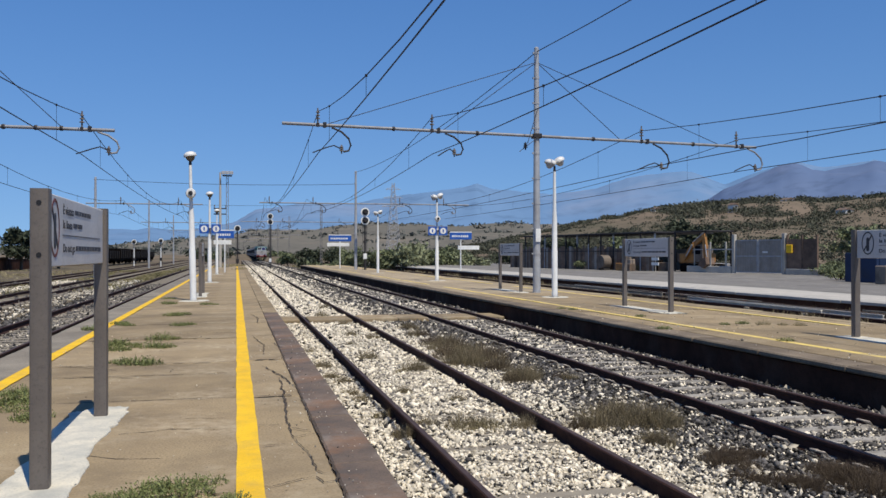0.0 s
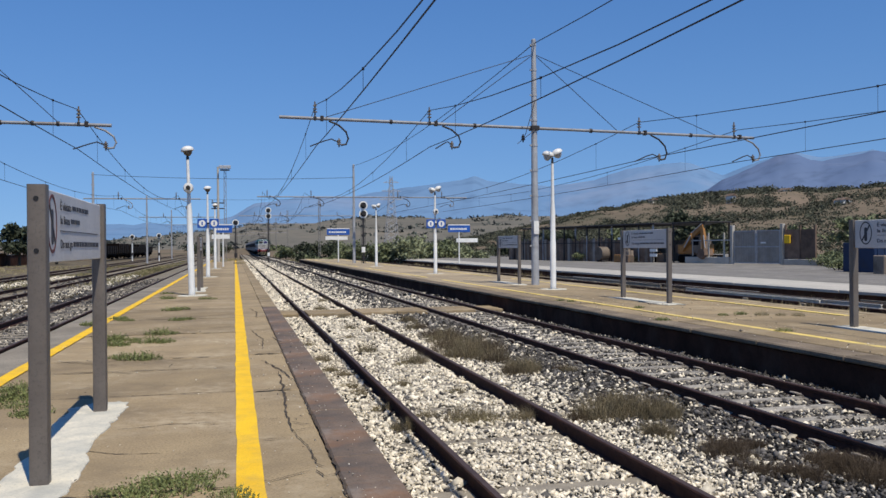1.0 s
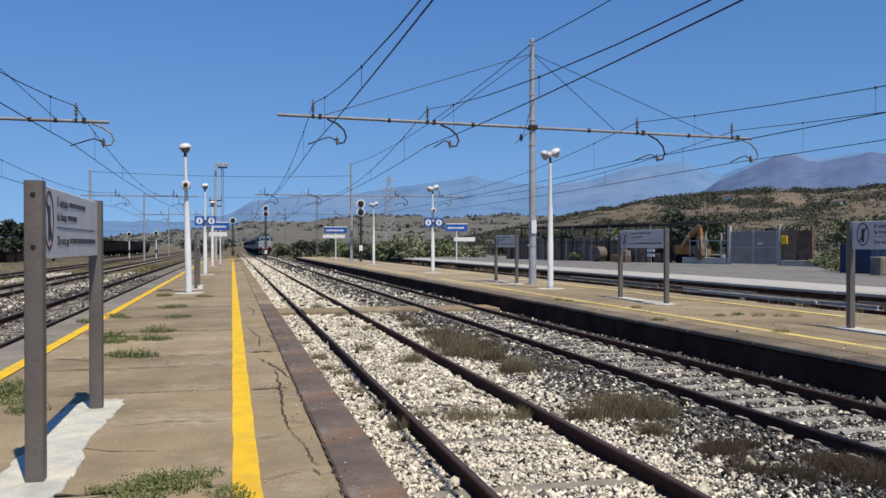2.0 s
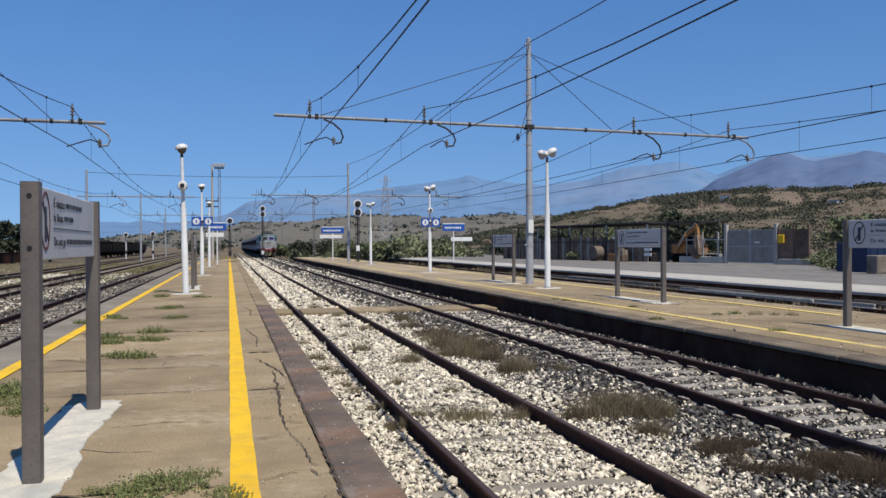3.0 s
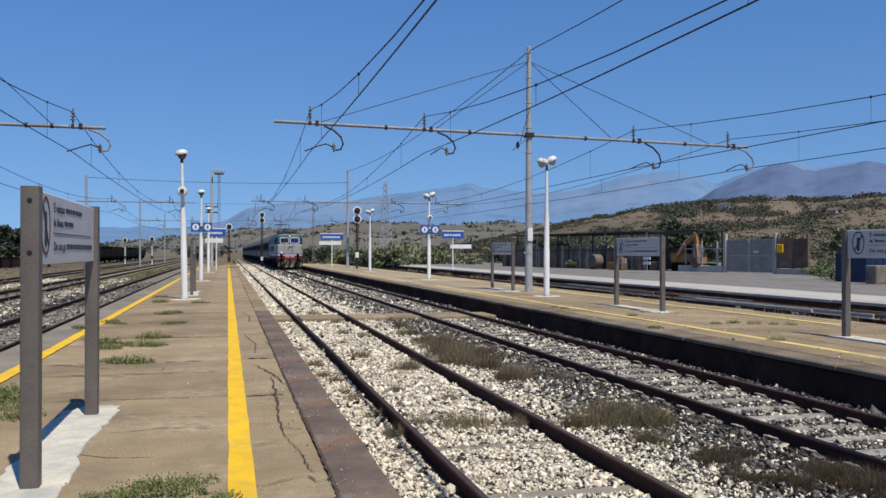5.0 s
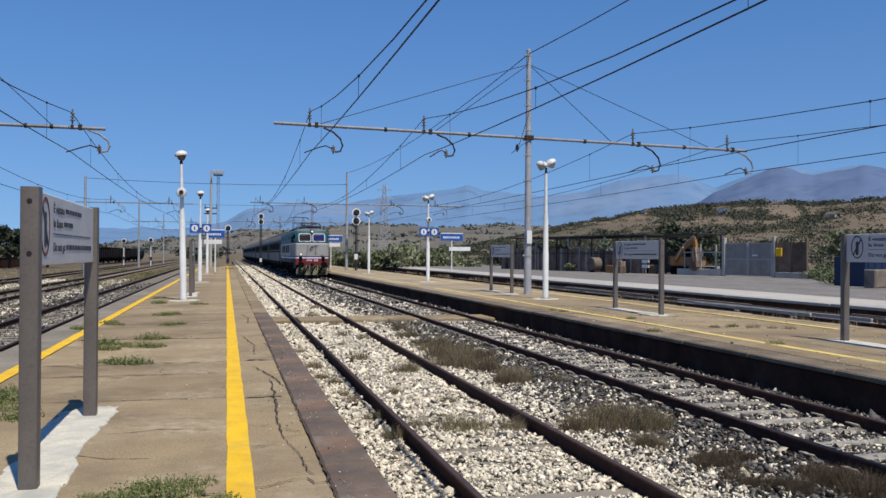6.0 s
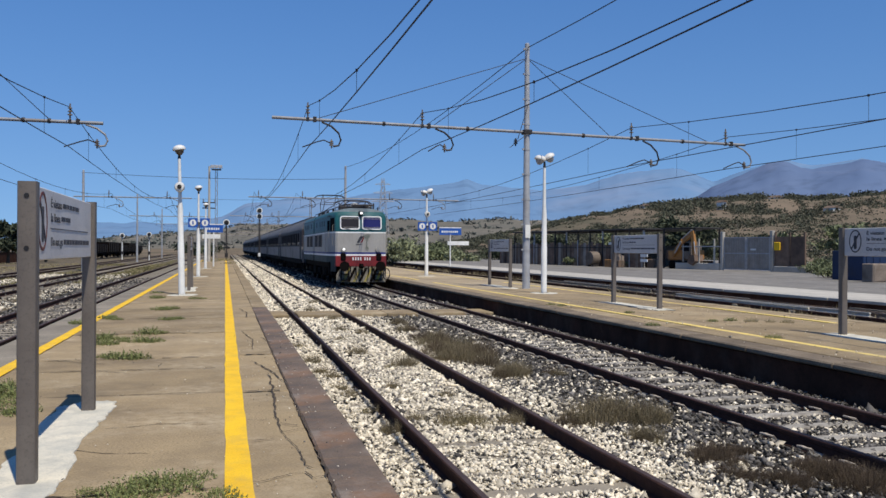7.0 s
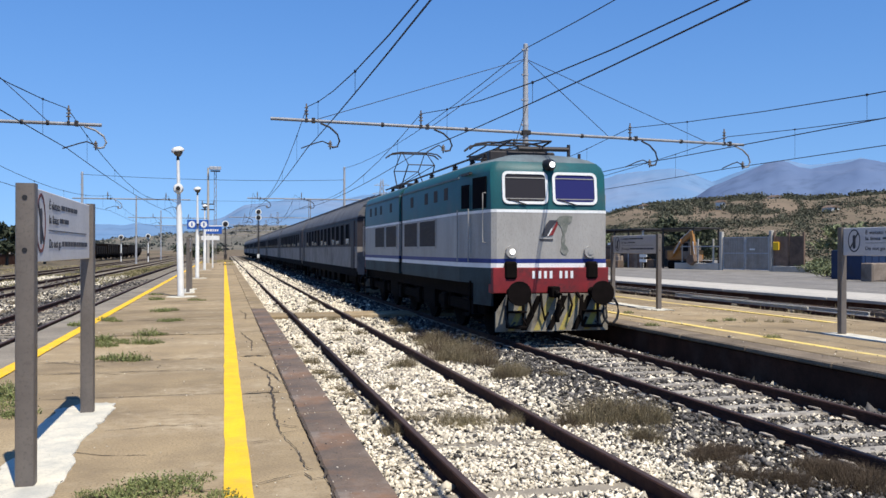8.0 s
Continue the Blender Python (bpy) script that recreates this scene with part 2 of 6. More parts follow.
def rrect(x0, x1, z0, z1, r, n=4):
    """Outline of a rectangle with rounded corners."""
    pts = []
    for cx, cz, w0 in ((x1 - r, z1 - r, 0), (x0 + r, z1 - r, 90), (x0 + r, z0 + r, 180), (x1 - r, z0 + r, 270)):
        for i in range(n + 1):
            w = radians(w0 + 90 * i / n)
            pts.append((cx + r * math.cos(w), cz + r * math.sin(w)))
    return pts


def part(name, shape, material, parent=None, label="", smooth=False, loc=None):
    me = shape if isinstance(shape, bpy.types.Mesh) else shape.mesh(name, smooth)
    if not me.materials:
        me.materials.append(material)
    ob = new(name, me)
    ob.parent = parent
    if loc is not None:
        ob.location = loc
    return tagged(ob, label)


def thing(name, loc, label, category, group="", kind=""):
    ob = new(name)
    ob.location = loc
    ob.empty_display_size = 0.2
    return tagged(ob, label, category, group, kind)


rnd = random.Random(7)
PZ = 0.35        # platform surface over the rails' running top

# ---- ground ----
def build_ground():
    s = Shape()
    xs = [-4500, -1500, -500, -150, -60, -20, 20, 60, 150, 500, 1500, 4500]
    ys = [-4500, -800, -100, 0, 60, 120, 250, 500, 1000, 2000, 4500]
    for y in ys:
        for x in xs:
            s.v.append((x, y, -0.62))
    w = len(xs)
    for j in range(len(ys) - 1):
        for i in range(w - 1):
            s.f.append((j * w + i, j * w + i + 1, j * w + w + i + 1, j * w + w + i))
    tagged(part("ground", s, GROUND), "dry yellowish earth with patches of green", "ground", kind="structure")


build_ground()


def strip(name, x0, x1, y0, y1, z, material, label, bumpy=0.03, step=0.6, thick=0.4, kind="structure", category="ground"):
    """A sheet of uneven ground with closed sides."""
    s = Shape()
    nx = max(2, int((x1 - x0) / step) + 1)
    ys = [y0]
    while ys[-1] < y1:
        ys.append(ys[-1] + step * (1 + max(0, ys[-1] - 15) * 0.06))
    ys[-1] = y1
    for y in ys:
        for i in range(nx):
            x = x0 + (x1 - x0) * i / (nx - 1)
            e = 0 if i in (0, nx - 1) else 1
            s.v.append((x, y, z + e * bumpy * noise.noise(Vector((x * 0.9, y * 0.9, z * 3))) - (0 if e else thick)))
    for j in range(len(ys) - 1):
        for i in range(nx - 1):
            s.f.append((j * nx + i, j * nx + i + 1, j * nx + nx + i + 1, j * nx + nx + i))
    return tagged(part(name, s, material, smooth=True), label, category, kind=kind)


FAR = 620
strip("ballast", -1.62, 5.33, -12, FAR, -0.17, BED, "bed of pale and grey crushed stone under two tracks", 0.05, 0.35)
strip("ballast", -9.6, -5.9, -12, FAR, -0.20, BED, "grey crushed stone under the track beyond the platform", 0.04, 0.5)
strip("dirt", -70, -9.5, -12, FAR, -0.24, EARTH, "dry weedy earth between sidings", 0.10, 1.2)
strip("dirt", 10.4, 16.4, -12, 260, -0.06, EARTH, "dusty dark earth with a disused siding", 0.08, 0.6)
strip("yard", 26, 75, -40, 140, 0.30, ASPHALT, "patched grey asphalt yard behind the platform", 0.03, 1.5, 0.6)


# ---- platforms ----
def slab_row(parent, x0, x1, joints, z, material, name="slab", gap=0.026):
    cache = {}
    for a, b in zip(joints, joints[1:]):
        L = round(b - a, 2)
        if (L, x0) not in cache:
            cache[L, x0] = Shape().box(x0, x1, gap / 2, L - gap / 2, -0.12, 0, 0.012).mesh(name)
        ob = part(name, cache[L, x0], material, parent)
        ob.location = (0, a, z + rnd.uniform(-0.004, 0.004))
        ob.rotation_euler = (rnd.uniform(-0.001, 0.001), rnd.uniform(-0.001, 0.001), 0)


def joints_from(y0, y1, first, seed):
    r = random.Random(seed)
    js = list(first)
    while js[-1] < y1:
        js.append(round(js[-1] + r.choice((3.1, 3.4, 3.7)), 2))
    while js[0] > y0:
        js.insert(0, round(js[0] - 3.4, 2))
    return js


def platform_island():
    p = thing("platform", (0, 0, 0), "island platform of brown weathered concrete slabs with yellow lines", "platform", kind="structure")
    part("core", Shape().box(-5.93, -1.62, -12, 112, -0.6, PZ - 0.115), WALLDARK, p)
    js = joints_from(-12, 112, (5.58, 9.28, 12.38, 15.9, 19.2, 22.5), 3)
    slab_row(p, -5.23, -2.53, js, PZ, CONCRETE)
    slab_row(p, -2.522, -1.98, joints_from(-12, 112, (4.9, 9.3, 12.5, 16.1), 4), PZ, CONCRETE)
    slab_row(p, -5.97, -5.24, joints_from(-12, 112, (5.2, 7.3), 5), PZ - 0.01, CONCRETE_GREY)
    # stone edging; dark near the crossing, plain concrete further on
    dark = Shape().box(-1.972, -1.60, 0.001, 1.819, -0.26, 0.004, 0.015).mesh("kerb_stone")
    pale = Shape().box(-1.972, -1.60, 0.001, 1.819, -0.26, 0.0, 0.015).mesh("kerb_stone")
    y = -12.0
    while y < 112:
        part("kerb_stone", dark if y < 22 else pale, KERB if y < 22 else CONCRETE, p, loc=(rnd.uniform(-0.006, 0.006), y, PZ + rnd.uniform(-0.006, 0.006)))
        y += 1.82
    for x0, x1 in ((-2.64, -2.463), (-5.335, -5.155)):
        s = Shape()
        ys = np.arange(-12, 112, 0.35)
        for y in ys:
            for x in (x0, x1):
                s.v.append((x + 0.012 * noise.noise(Vector((x * 7, y * 2.1, 0))), y, PZ + 0.009))
        s.f = [(2 * i, 2 * i + 1, 2 * i + 3, 2 * i + 2) for i in range(len(ys) - 1)]
        part("yellow_line", s, YELLOW, p, "worn yellow safety line")


def platform_second():
    p = thing("platform", (0, 0, 0), "second brown concrete platform with a dark shaded edge wall", "platform", kind="structure")
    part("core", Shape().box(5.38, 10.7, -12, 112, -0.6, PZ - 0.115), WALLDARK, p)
    js = joints_from(-12, 112, (4.0, 9.9, 15.4, 21.0), 6)
    slab_row(p, 5.8, 10.35, [y for y in js if y < 32], PZ, CONCRETE)
    slab_row(p, 5.8, 10.35, [max(y for y in js if y < 32)] + [y for y in js if y >= 32], PZ, SANDY)
    edge = Shape().box(5.29, 5.79, 0.005, 1.995, -0.085, 0.0, 0.02).mesh("edge_stone")
    far = Shape().box(10.36, 10.75, 0.005, 1.995, -0.07, 0.0, 0.02).mesh("edge_stone")
    for i in range(62):
        part("edge_stone", edge, EDGE, p, loc=(rnd.uniform(-0.008, 0.008), -12 + 2 * i, PZ + rnd.uniform(-0.006, 0.006)))
        part("edge_stone", far, CONCRETE, p, loc=(rnd.uniform(-0.008, 0.008), -12 + 2 * i, PZ + rnd.uniform(-0.006, 0.006)))
    for x0, x1 in ((6.36, 6.52), (9.62, 9.78)):
        part("yellow_line", Shape().box(x0, x1, -12, 112, PZ - 0.01, PZ + 0.009), YELLOW_PALE, p, "worn yellow safety line")


def platform_third():
    p = thing("platform", (0, 0, 0), "wide pale concrete platform with a black shaded edge", "platform", kind="structure")
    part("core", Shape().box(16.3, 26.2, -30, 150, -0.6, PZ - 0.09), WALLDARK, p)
    pale = Shape().box(0.01, 3.35, 0.01, 5.98, -0.1, 0, 0.01).mesh("slab")
    dark = Shape().box(0.01, 3.35, 0.01, 5.98, -0.1, 0, 0.01).mesh("slab")
    for i in range(30):
        for k in range(3):
            part("slab", dark if k else pale, ASPHALT if k else CONCRETE_PALE, p, loc=(16.2 + 3.36 * k, -30 + 6 * i, PZ + rnd.uniform(-0.005, 0.005)))


platform_island()
platform_second()
platform_third()


# ---- tracks ----
CLIP = mat("weathered_clip_steel", (0.38, 0.325, 0.27), None, 0.7, 0.1, 9, 60, 0.1)
RAIL_PROFILE = [(-0.065, -0.16), (0.065, -0.16), (0.065, -0.145), (0.012, -0.125), (0.010, -0.05), (0.034, -0.038), (0.036, -0.008), (0.028, -0.0), (-0.028, -0.0), (-0.036, -0.008), (-0.034, -0.038), (-0.010, -0.05), (-0.012, -0.125), (-0.065, -0.145)]


def build_track(name, xc, y0, y1, z, label, sleeper_mat, pitch=0.6, n_parts=290, wide=0.26, clips=False, sleeper_top=-0.15, half=1.2):
    t = thing(name, (xc, 0, z), label, "railway track", kind="structure")
    for sx in (-0.75, 0.75):
        r = part("rail", Shape().prism(RAIL_PROFILE, "y", y0, y1), RAIL, t)
        r.location = (sx, 0, 0)
        h = part("running_surface", Shape().box(sx - 0.026, sx + 0.026, y0, y1, -0.006, 0.003), RAILHEAD, t, "polished top of the rail")
    me = Shape().box(-half, half, -wide / 2, wide / 2, -0.18, 0, 0.02).mesh("sleeper")
    start = -11.3
    for i in range(n_parts):
        part("sleeper", me, sleeper_mat, t, loc=(rnd.uniform(-0.02, 0.02), start + pitch * i, sleeper_top + rnd.uniform(-0.006, 0.006)))
    s = Shape()
    y = start + pitch * n_parts
    while y < min(y1, 500):
        s.box(-1.2, 1.2, y - wide / 2, y + wide / 2, sleeper_top - 0.15, sleeper_top)
        y += pitch
    tagged(part("far_sleepers", s, sleeper_mat, t), kind="stuff")
    if clips:
        c = Shape()
        for i in range(90):
            y = start + pitch * i
            for sx in (-0.75, 0.75):
                for side in (-1, 1):
                    x = sx + side * 0.09
                    loop = [(x, y - 0.045, -0.12), (x + side * 0.05, y - 0.06, -0.075), (x + side * 0.13, y - 0.035, -0.055),
                            (x + side * 0.14, y + 0.03, -0.055), (x + side * 0.05, y + 0.06, -0.075), (x - side * 0.02, y + 0.04, -0.11)]
                    c.path(loop, 0.011, 5)
        tagged(part("rail_clips", c, CLIP, t, "rusty spring clips"), kind="stuff")
    return t


build_track("track", 0.0, -12, FAR, 0.0, "platform track of dark rusty rails on old sleepers sunk in pale ballast", SLEEPER_OLD, sleeper_top=-0.14)
build_track("track", 3.762, -12, FAR, 0.01, "main track of dark rails on pale concrete sleepers", SLEEPER, wide=0.21, clips=True, sleeper_top=-0.125, half=0.84)
build_track("track", -7.66, -12, FAR, -0.01, "dark rusty track on the far side of the island platform", SLEEPER_OLD, n_parts=120)
build_track("track", -12.4, -12, FAR, -0.06, "weedy siding with rusty rails", SLEEPER_OLD, n_parts=80)
build_track("track", -17.2, -12, FAR, -0.06, "weedy siding with rusty rails", SLEEPER_OLD, n_parts=60)
build_track("track", 13.2, -12, 260, 0.10, "disused siding with dull rails in dark earth", SLEEPER_OLD, n_parts=80)


# ---- warning boards on two posts ----
def words_mesh(said, size, wide):
    """Printed words as a thin flat mesh, fitted to a width."""
    c = bpy.data.curves.new("words", "FONT")
    c.body, c.size, c.extrude, c.offset = said, size, 0.0006, 0.0012
    ob = new("words", c)
    me = bpy.data.meshes.new_from_object(ob)
    bpy.data.objects.remove(ob)
    bpy.data.curves.remove(c)
    me.transform(Matrix.Scale(wide / max(v.co.x for v in me.vertices), 4, (1, 0, 0)))
    return me


def warning_board(x, y0, y1):
    """A board that faces across the tracks, between two posts."""
    L = y1 - y0
    b = thing("warning_board", (x, y0, PZ), "grey warning board between two bronze metal posts on a mortar footing", "sign", "warning boards on the platforms")
    for y in (0, L):
        p = Shape().prism(rrect(-0.057, 0.057, y - 0.057, y + 0.057, 0.016, 2), "z", 0, 1.92)
        part("post", p, BROWNMETAL, b, smooth=True)
        for z in (1.83, 1.5):
            part("bolt_hole", Shape().lathe([(0.016, -0.061), (0.016, -0.05)], (0, y, z), 10, "y"), BLACK, b)
    pn = Shape().box(-0.02, 0.02, 0.085, L - 0.055, 1.42, 1.905, 0.006)
    panel = part("panel", pn, SIGNGREY, b, "grey panel with dark lettering and a warning symbol")
    part("edge_strip", Shape().box(-0.024, 0.024, 0.056, 0.083, 1.415, 1.91, 0.003), WHITE, b, "white edge strip")
    for side in (1, -1):
        xs = (0.021, 0.0235) if side > 0 else (-0.0235, -0.021)
        def yy(v):
            return v if side > 0 else L - v
        cy = yy(0.33)
        n = 28
        out = [(cy + 0.15 * math.cos(2 * math.pi * i / n), 1.68 + 0.2 * math.sin(2 * math.pi * i / n)) for i in range(n)]
        inn = [(cy + 0.13 * math.cos(2 * math.pi * i / n), 1.68 + 0.178 * math.sin(2 * math.pi * i / n)) for i in range(n)]
        part("symbol_ring", Shape().ring(out, inn, "x", *xs), SIGNRED if side > 0 else INK, panel)
        s = Shape().prism(rrect(cy - 0.035, cy + 0.035, 1.54, 1.78, 0.03), "x", *xs)
        s.prism([(cy - 0.1, 1.8), (cy - 0.08, 1.82), (cy + 0.1, 1.56), (cy + 0.08, 1.54)], "x", xs[0] + side * 0.0012, xs[1] + side * 0.0012)
        part("symbol", s, INK, panel)
        t = Shape()
        r = random.Random(int(y0 * 7) + side)
        for z, hgt, w, said, wide in ((1.815, 0.034, 0.62, "\u00c8 vietato", 0.42), (1.715, 0.034, 0.4, "la linea", 0.36), (1.545, 0.038, 0.95, "Do not go", 0.46)):
            word = words_mesh(said, 0.085, wide)
            word.transform(Matrix.Translation((xs[1] if side > 0 else xs[0], yy(0.6), z - 0.028)) @ Matrix.Rotation(side * math.pi / 2, 4, "Z") @ Matrix.Rotation(math.pi / 2, 4, "X"))
            tagged(part("inscription", word, INK, panel, "dark printed words"), kind="stuff")
            y = 0.6 + wide + 0.05
            while y < 0.6 + w * (L - 0.8):
                k = r.uniform(0.07, 0.2)
                a, c2 = sorted((yy(y), yy(min(y + k, L - 0.2))))
                t.box(xs[0], xs[1], a, c2, z - hgt / 2, z + hgt / 2)
                y += k + 0.03
        a, c2 = sorted((yy(0.6), yy(L - 0.25)))
        t.box(xs[0], xs[1], a, c2, 1.635, 1.641)
        part("lettering", t, INK, panel, "rows of small dark lettering")
    # patch of mortar, a thin uneven pad
    s = Shape()
    n = 140
    ring = []
    for i in range(n):
        w = 2 * math.pi * i / n
        q = 1 + 0.22 * noise.noise(Vector((math.cos(w) * 1.6, math.sin(w) * 1.6, y0))) + 0.08 * noise.noise(Vector((math.cos(w) * 6, math.sin(w) * 6, y0 + 4)))
        ring.append(((0.43 if math.cos(w) < 0 else 0.30) * (0.75 + 0.3 * abs(math.sin(w)) ** 3) * q * math.copysign(abs(math.cos(w)) ** 0.6, math.cos(w)), L / 2 + (L / 2 + 0.45) * q * math.copysign(abs(math.sin(w)) ** 0.6, math.sin(w))))
    ring = [(px * (1 - 0.34 * math.exp(-((py - 0.5 * L) / 0.55) ** 2)) + 0.03 * noise.noise(Vector((py * 9, px * 9, y0 + 7))) + 0.014 * noise.noise(Vector((py * 31, px * 31, y0))), py + 0.04 * noise.noise(Vector((px * 8, py * 3, y0 + 2)))) for px, py in ring]
    for z, k in ((-0.004, 1.0), (0.012, 0.985), (0.022, 0.9)):
        s.v += [(px * k, L / 2 + (py - L / 2) * (1 - (1 - k) * 0.6), z) for px, py in ring]
    for j in range(2):
        s.f += [(j * n + i, j * n + (i + 1) % n, j * n + n + (i + 1) % n, j * n + n + i) for i in range(n)]
    s.f.append(tuple(range(2 * n, 3 * n)))
    part("mortar_footing", s, MORTAR, b, "pale uneven mortar footing")
    return b


warning_board(-3.85, 5.93, 8.46)
warning_board(-3.86, 31.2, 33.8)
warning_board(8.06, 19.93, 22.6)
warning_board(8.04, 10.5, 13.19)
warning_board(8.1, 31.9, 34.6)


# ---- platform lamps ----
def platform_lamp(x, y, heads, speaker, top=4.65, lean=0.0):
    b = thing("platform_lamp", (x, y, PZ), "slender white painted lamp post with a mushroom head" if heads == 1 else "white painted lamp post with two tilted heads", "lamp post", "platform lamps")
    b.rotation_euler = (0, radians(lean), 0)
    part("pole", Shape().lathe([(0.1, 0), (0.1, 1.6), (0.092, 1.62), (0.085, 2.7), (0.06, 3.0), (0.045, top - 0.3)], n=14), WHITE, b, smooth=True)
    part("base_plate", Shape().box(-0.2, 0.2, -0.2, 0.2, 0, 0.02, 0.005), MORTAR, b)
    part("footing", Shape().lathe([(0.5, -0.004), (0.47, 0.014), (0.2, 0.02)], n=9), MORTAR, b, "pale mortar patch")
    part("neck", Shape().tube((0, 0, top - 0.32), (0, 0, top - 0.12), 0.05, 0.035, 10), DARKSTEEL, b, "dark neck")
    def head(cx, cz, tilt):
        m = Matrix.Translation((cx, 0, cz)) @ Matrix.Rotation(radians(tilt), 4, "Y")
        for nm, prof, material in (("bowl", [(0.05, -0.19), (0.12, -0.12), (0.155, -0.01)], INSUL if heads == 1 else GALV), ("cap", [(0.195, -0.03), (0.205, 0.0), (0.18, 0.07), (0.10, 0.12), (0.02, 0.135)], LAMPCAP)):
            s = Shape().lathe(prof, n=18)
            s.v = [tuple(m @ Vector(v)) for v in s.v]
            part(nm, s, material, b, smooth=True)
    if heads == 1:
        head(0, top - 0.02, -9)
    else:
        part("cross_arm", Shape().tube((-0.15, 0, top - 0.1), (0.17, 0, top - 0.02), 0.025), DARKSTEEL, b)
        head(0.17, top + 0.05, -30)
        head(-0.16, top - 0.03, 14)
    if speaker:
        part("loudspeaker", Shape().lathe([(0.04, -0.16), (0.13, -0.14), (0.16, 0.0), (0.12, 0.02), (0.05, -0.05)], (0, -0.14, 3.42), 16, "y"), LAMPCAP, b, "round white loudspeaker", True)
        part("speaker_throat", Shape().lathe([(0.07, -0.01), (0.07, 0.0)], (0, -0.315, 3.42), 12, "y"), BLACK, b)
    return b


def number_plates(x, y, z):
    p = thing("platform_number", (x, y, z), "two blue square plates with white number discs", "sign", "platform numbers")
    for k, dx in enumerate((-0.3, 0.3)):
        q = part("plate", Shape().box(dx - 0.24, dx + 0.24, -0.13, -0.1, -0.24, 0.24, 0.004), BLUE, p)
        part("disc", Shape().lathe([(0.17, 0), (0.17, 0.006)], (dx, -0.138, 0), 20, "y"), WHITE, q)
        part("figure", Shape().box(dx - 0.035, dx + 0.035, -0.145, -0.138, -0.09, 0.09, 0.002), BLUE, q)
    part("bracket", Shape().box(-0.1, 0.1, -0.1, 0.0, -0.04, 0.04), DARKSTEEL, p)


platform_lamp(-3.97, 28.6, 1, True, lean=-1.3)
platform_lamp(-4.0, 46.8, 1, False)
platform_lamp(-4.02, 65.0, 1, False)
platform_lamp(8.03, 28.06, 2, False)
platform_lamp(8.14, 46.5, 2, True)
platform_lamp(7.95, 65.8, 2, False)
number_plates(-3.97, 46.7, 3.15)
number_plates(8.14, 46.4, 3.1)


def station_sign(x, y, zb, w=2.2, low=(2.25, -0.15)):
    """Blue name board over a white board on one post."""
    s = thing("station_sign", (x, y, zb), "blue station name board over a white strip on a white post", "sign", "station name boards")
    part("post", Shape().tube((0, 0, 0), (0, 0, 3.2), 0.06, 0.05, 10), WHITE, s)
    b = part("name_board", Shape().box(-w / 2, w / 2, -0.05, 0, 2.75, 3.35, 0.006), BLUE, s, "blue board")
    t = Shape()
    r = random.Random(int(y))
    xx = -w / 2 + 0.2
    while xx < w / 2 - 0.35:
        k = r.uniform(0.08, 0.16)
        t.box(xx, xx + k, -0.056, -0.05, 2.95, 3.12)
        xx += k + 0.05
    part("lettering", t, WHITE, b, "row of white lettering")
    part("top_strip", Shape().box(-w / 2, w / 2, -0.055, 0.005, 3.35, 3.43, 0.006), WHITE, s)
    part("white_board", Shape().box(-w / 2 + low[1], w / 2 - 0.05 + low[1], -0.04, 0, low[0], low[0] + 0.35, 0.006), WHITE, s, "white board")


station_sign(-3.55, 72, PZ, 1.45)
station_sign(7.62, 88, PZ, 2.3)
station_sign(16.67, 74, PZ, 2.0, (1.85, 0.75))


# ---- overhead line ----
def insulator(s, x, y, z0, h):
    prof = [(0.025, 0), (0.03, h * 0.1)]
    for k in range(3):
        zz = h * (0.3 + 0.2 * k)
        prof += [(0.03, zz - 0.01), (0.085 - 0.008 * k, zz), (0.085 - 0.008 * k, zz + 0.025), (0.03, zz + 0.05)]
    prof += [(0.025, h)]
    s.lathe(prof, (x, y, z0), 10)


def boom_fittings(parent, x, zb, turn, contact_z, reach=1.0):
    """Insulator on the boom with a curved arm below that holds the contact wire."""
    i = Shape()
    insulator(i, x, 0, zb + 0.05, 0.56)
    part("insulator", i, INSUL, parent, "brown porcelain insulator")
    d = Shape().box(x + 0.25 * turn - 0.06, x + 0.25 * turn + 0.06, -0.08, 0.08, zb - 0.09, zb + 0.1, 0.01)
    d.box(x - 0.05, x + 0.05, -0.07, 0.07, zb - 0.07, zb + 0.07, 0.01)
    tagged(part("clamp", d, DARKSTEEL, parent), kind="stuff")
    a0 = Vector((x + 0.5 * turn, 0, zb - 0.08))
    drop = zb - contact_z
    pts = [a0, a0 + Vector((0.35 * turn, 0, -0.14 * drop)), a0 + Vector((0.62 * turn, 0, -0.38 * drop)), a0 + Vector((0.70 * turn, 0, -0.62 * drop)), a0 + Vector((0.62 * turn, 0, -0.82 * drop)), a0 + Vector((0.42 * turn, 0, -0.86 * drop))]
    arm = part("curved_arm", Shape().path(pts, 0.036, 8), DARKSTEEL if 0 < x < 15 else BARSTEEL, parent, "curved steel arm")
    j = Shape()
    e = a0 + Vector((0.36 * turn, 0, -0.86 * drop - 0.02))
    insulator(j, e.x, 0, e.z - 0.05, 0.32)
    part("arm_insulator", j, INSUL, arm)
    tip = Vector((e.x - reach * 1.05 * turn, 0, contact_z))
    part("steady_arm", Shape().path([e + Vector((0, 0, 0.12)), e + Vector((-0.28 * reach * turn, 0, 0.24)), e + Vector((-0.55 * reach * turn, 0, 0.16)), tip], 0.022, 6), DARKSTEEL, arm)


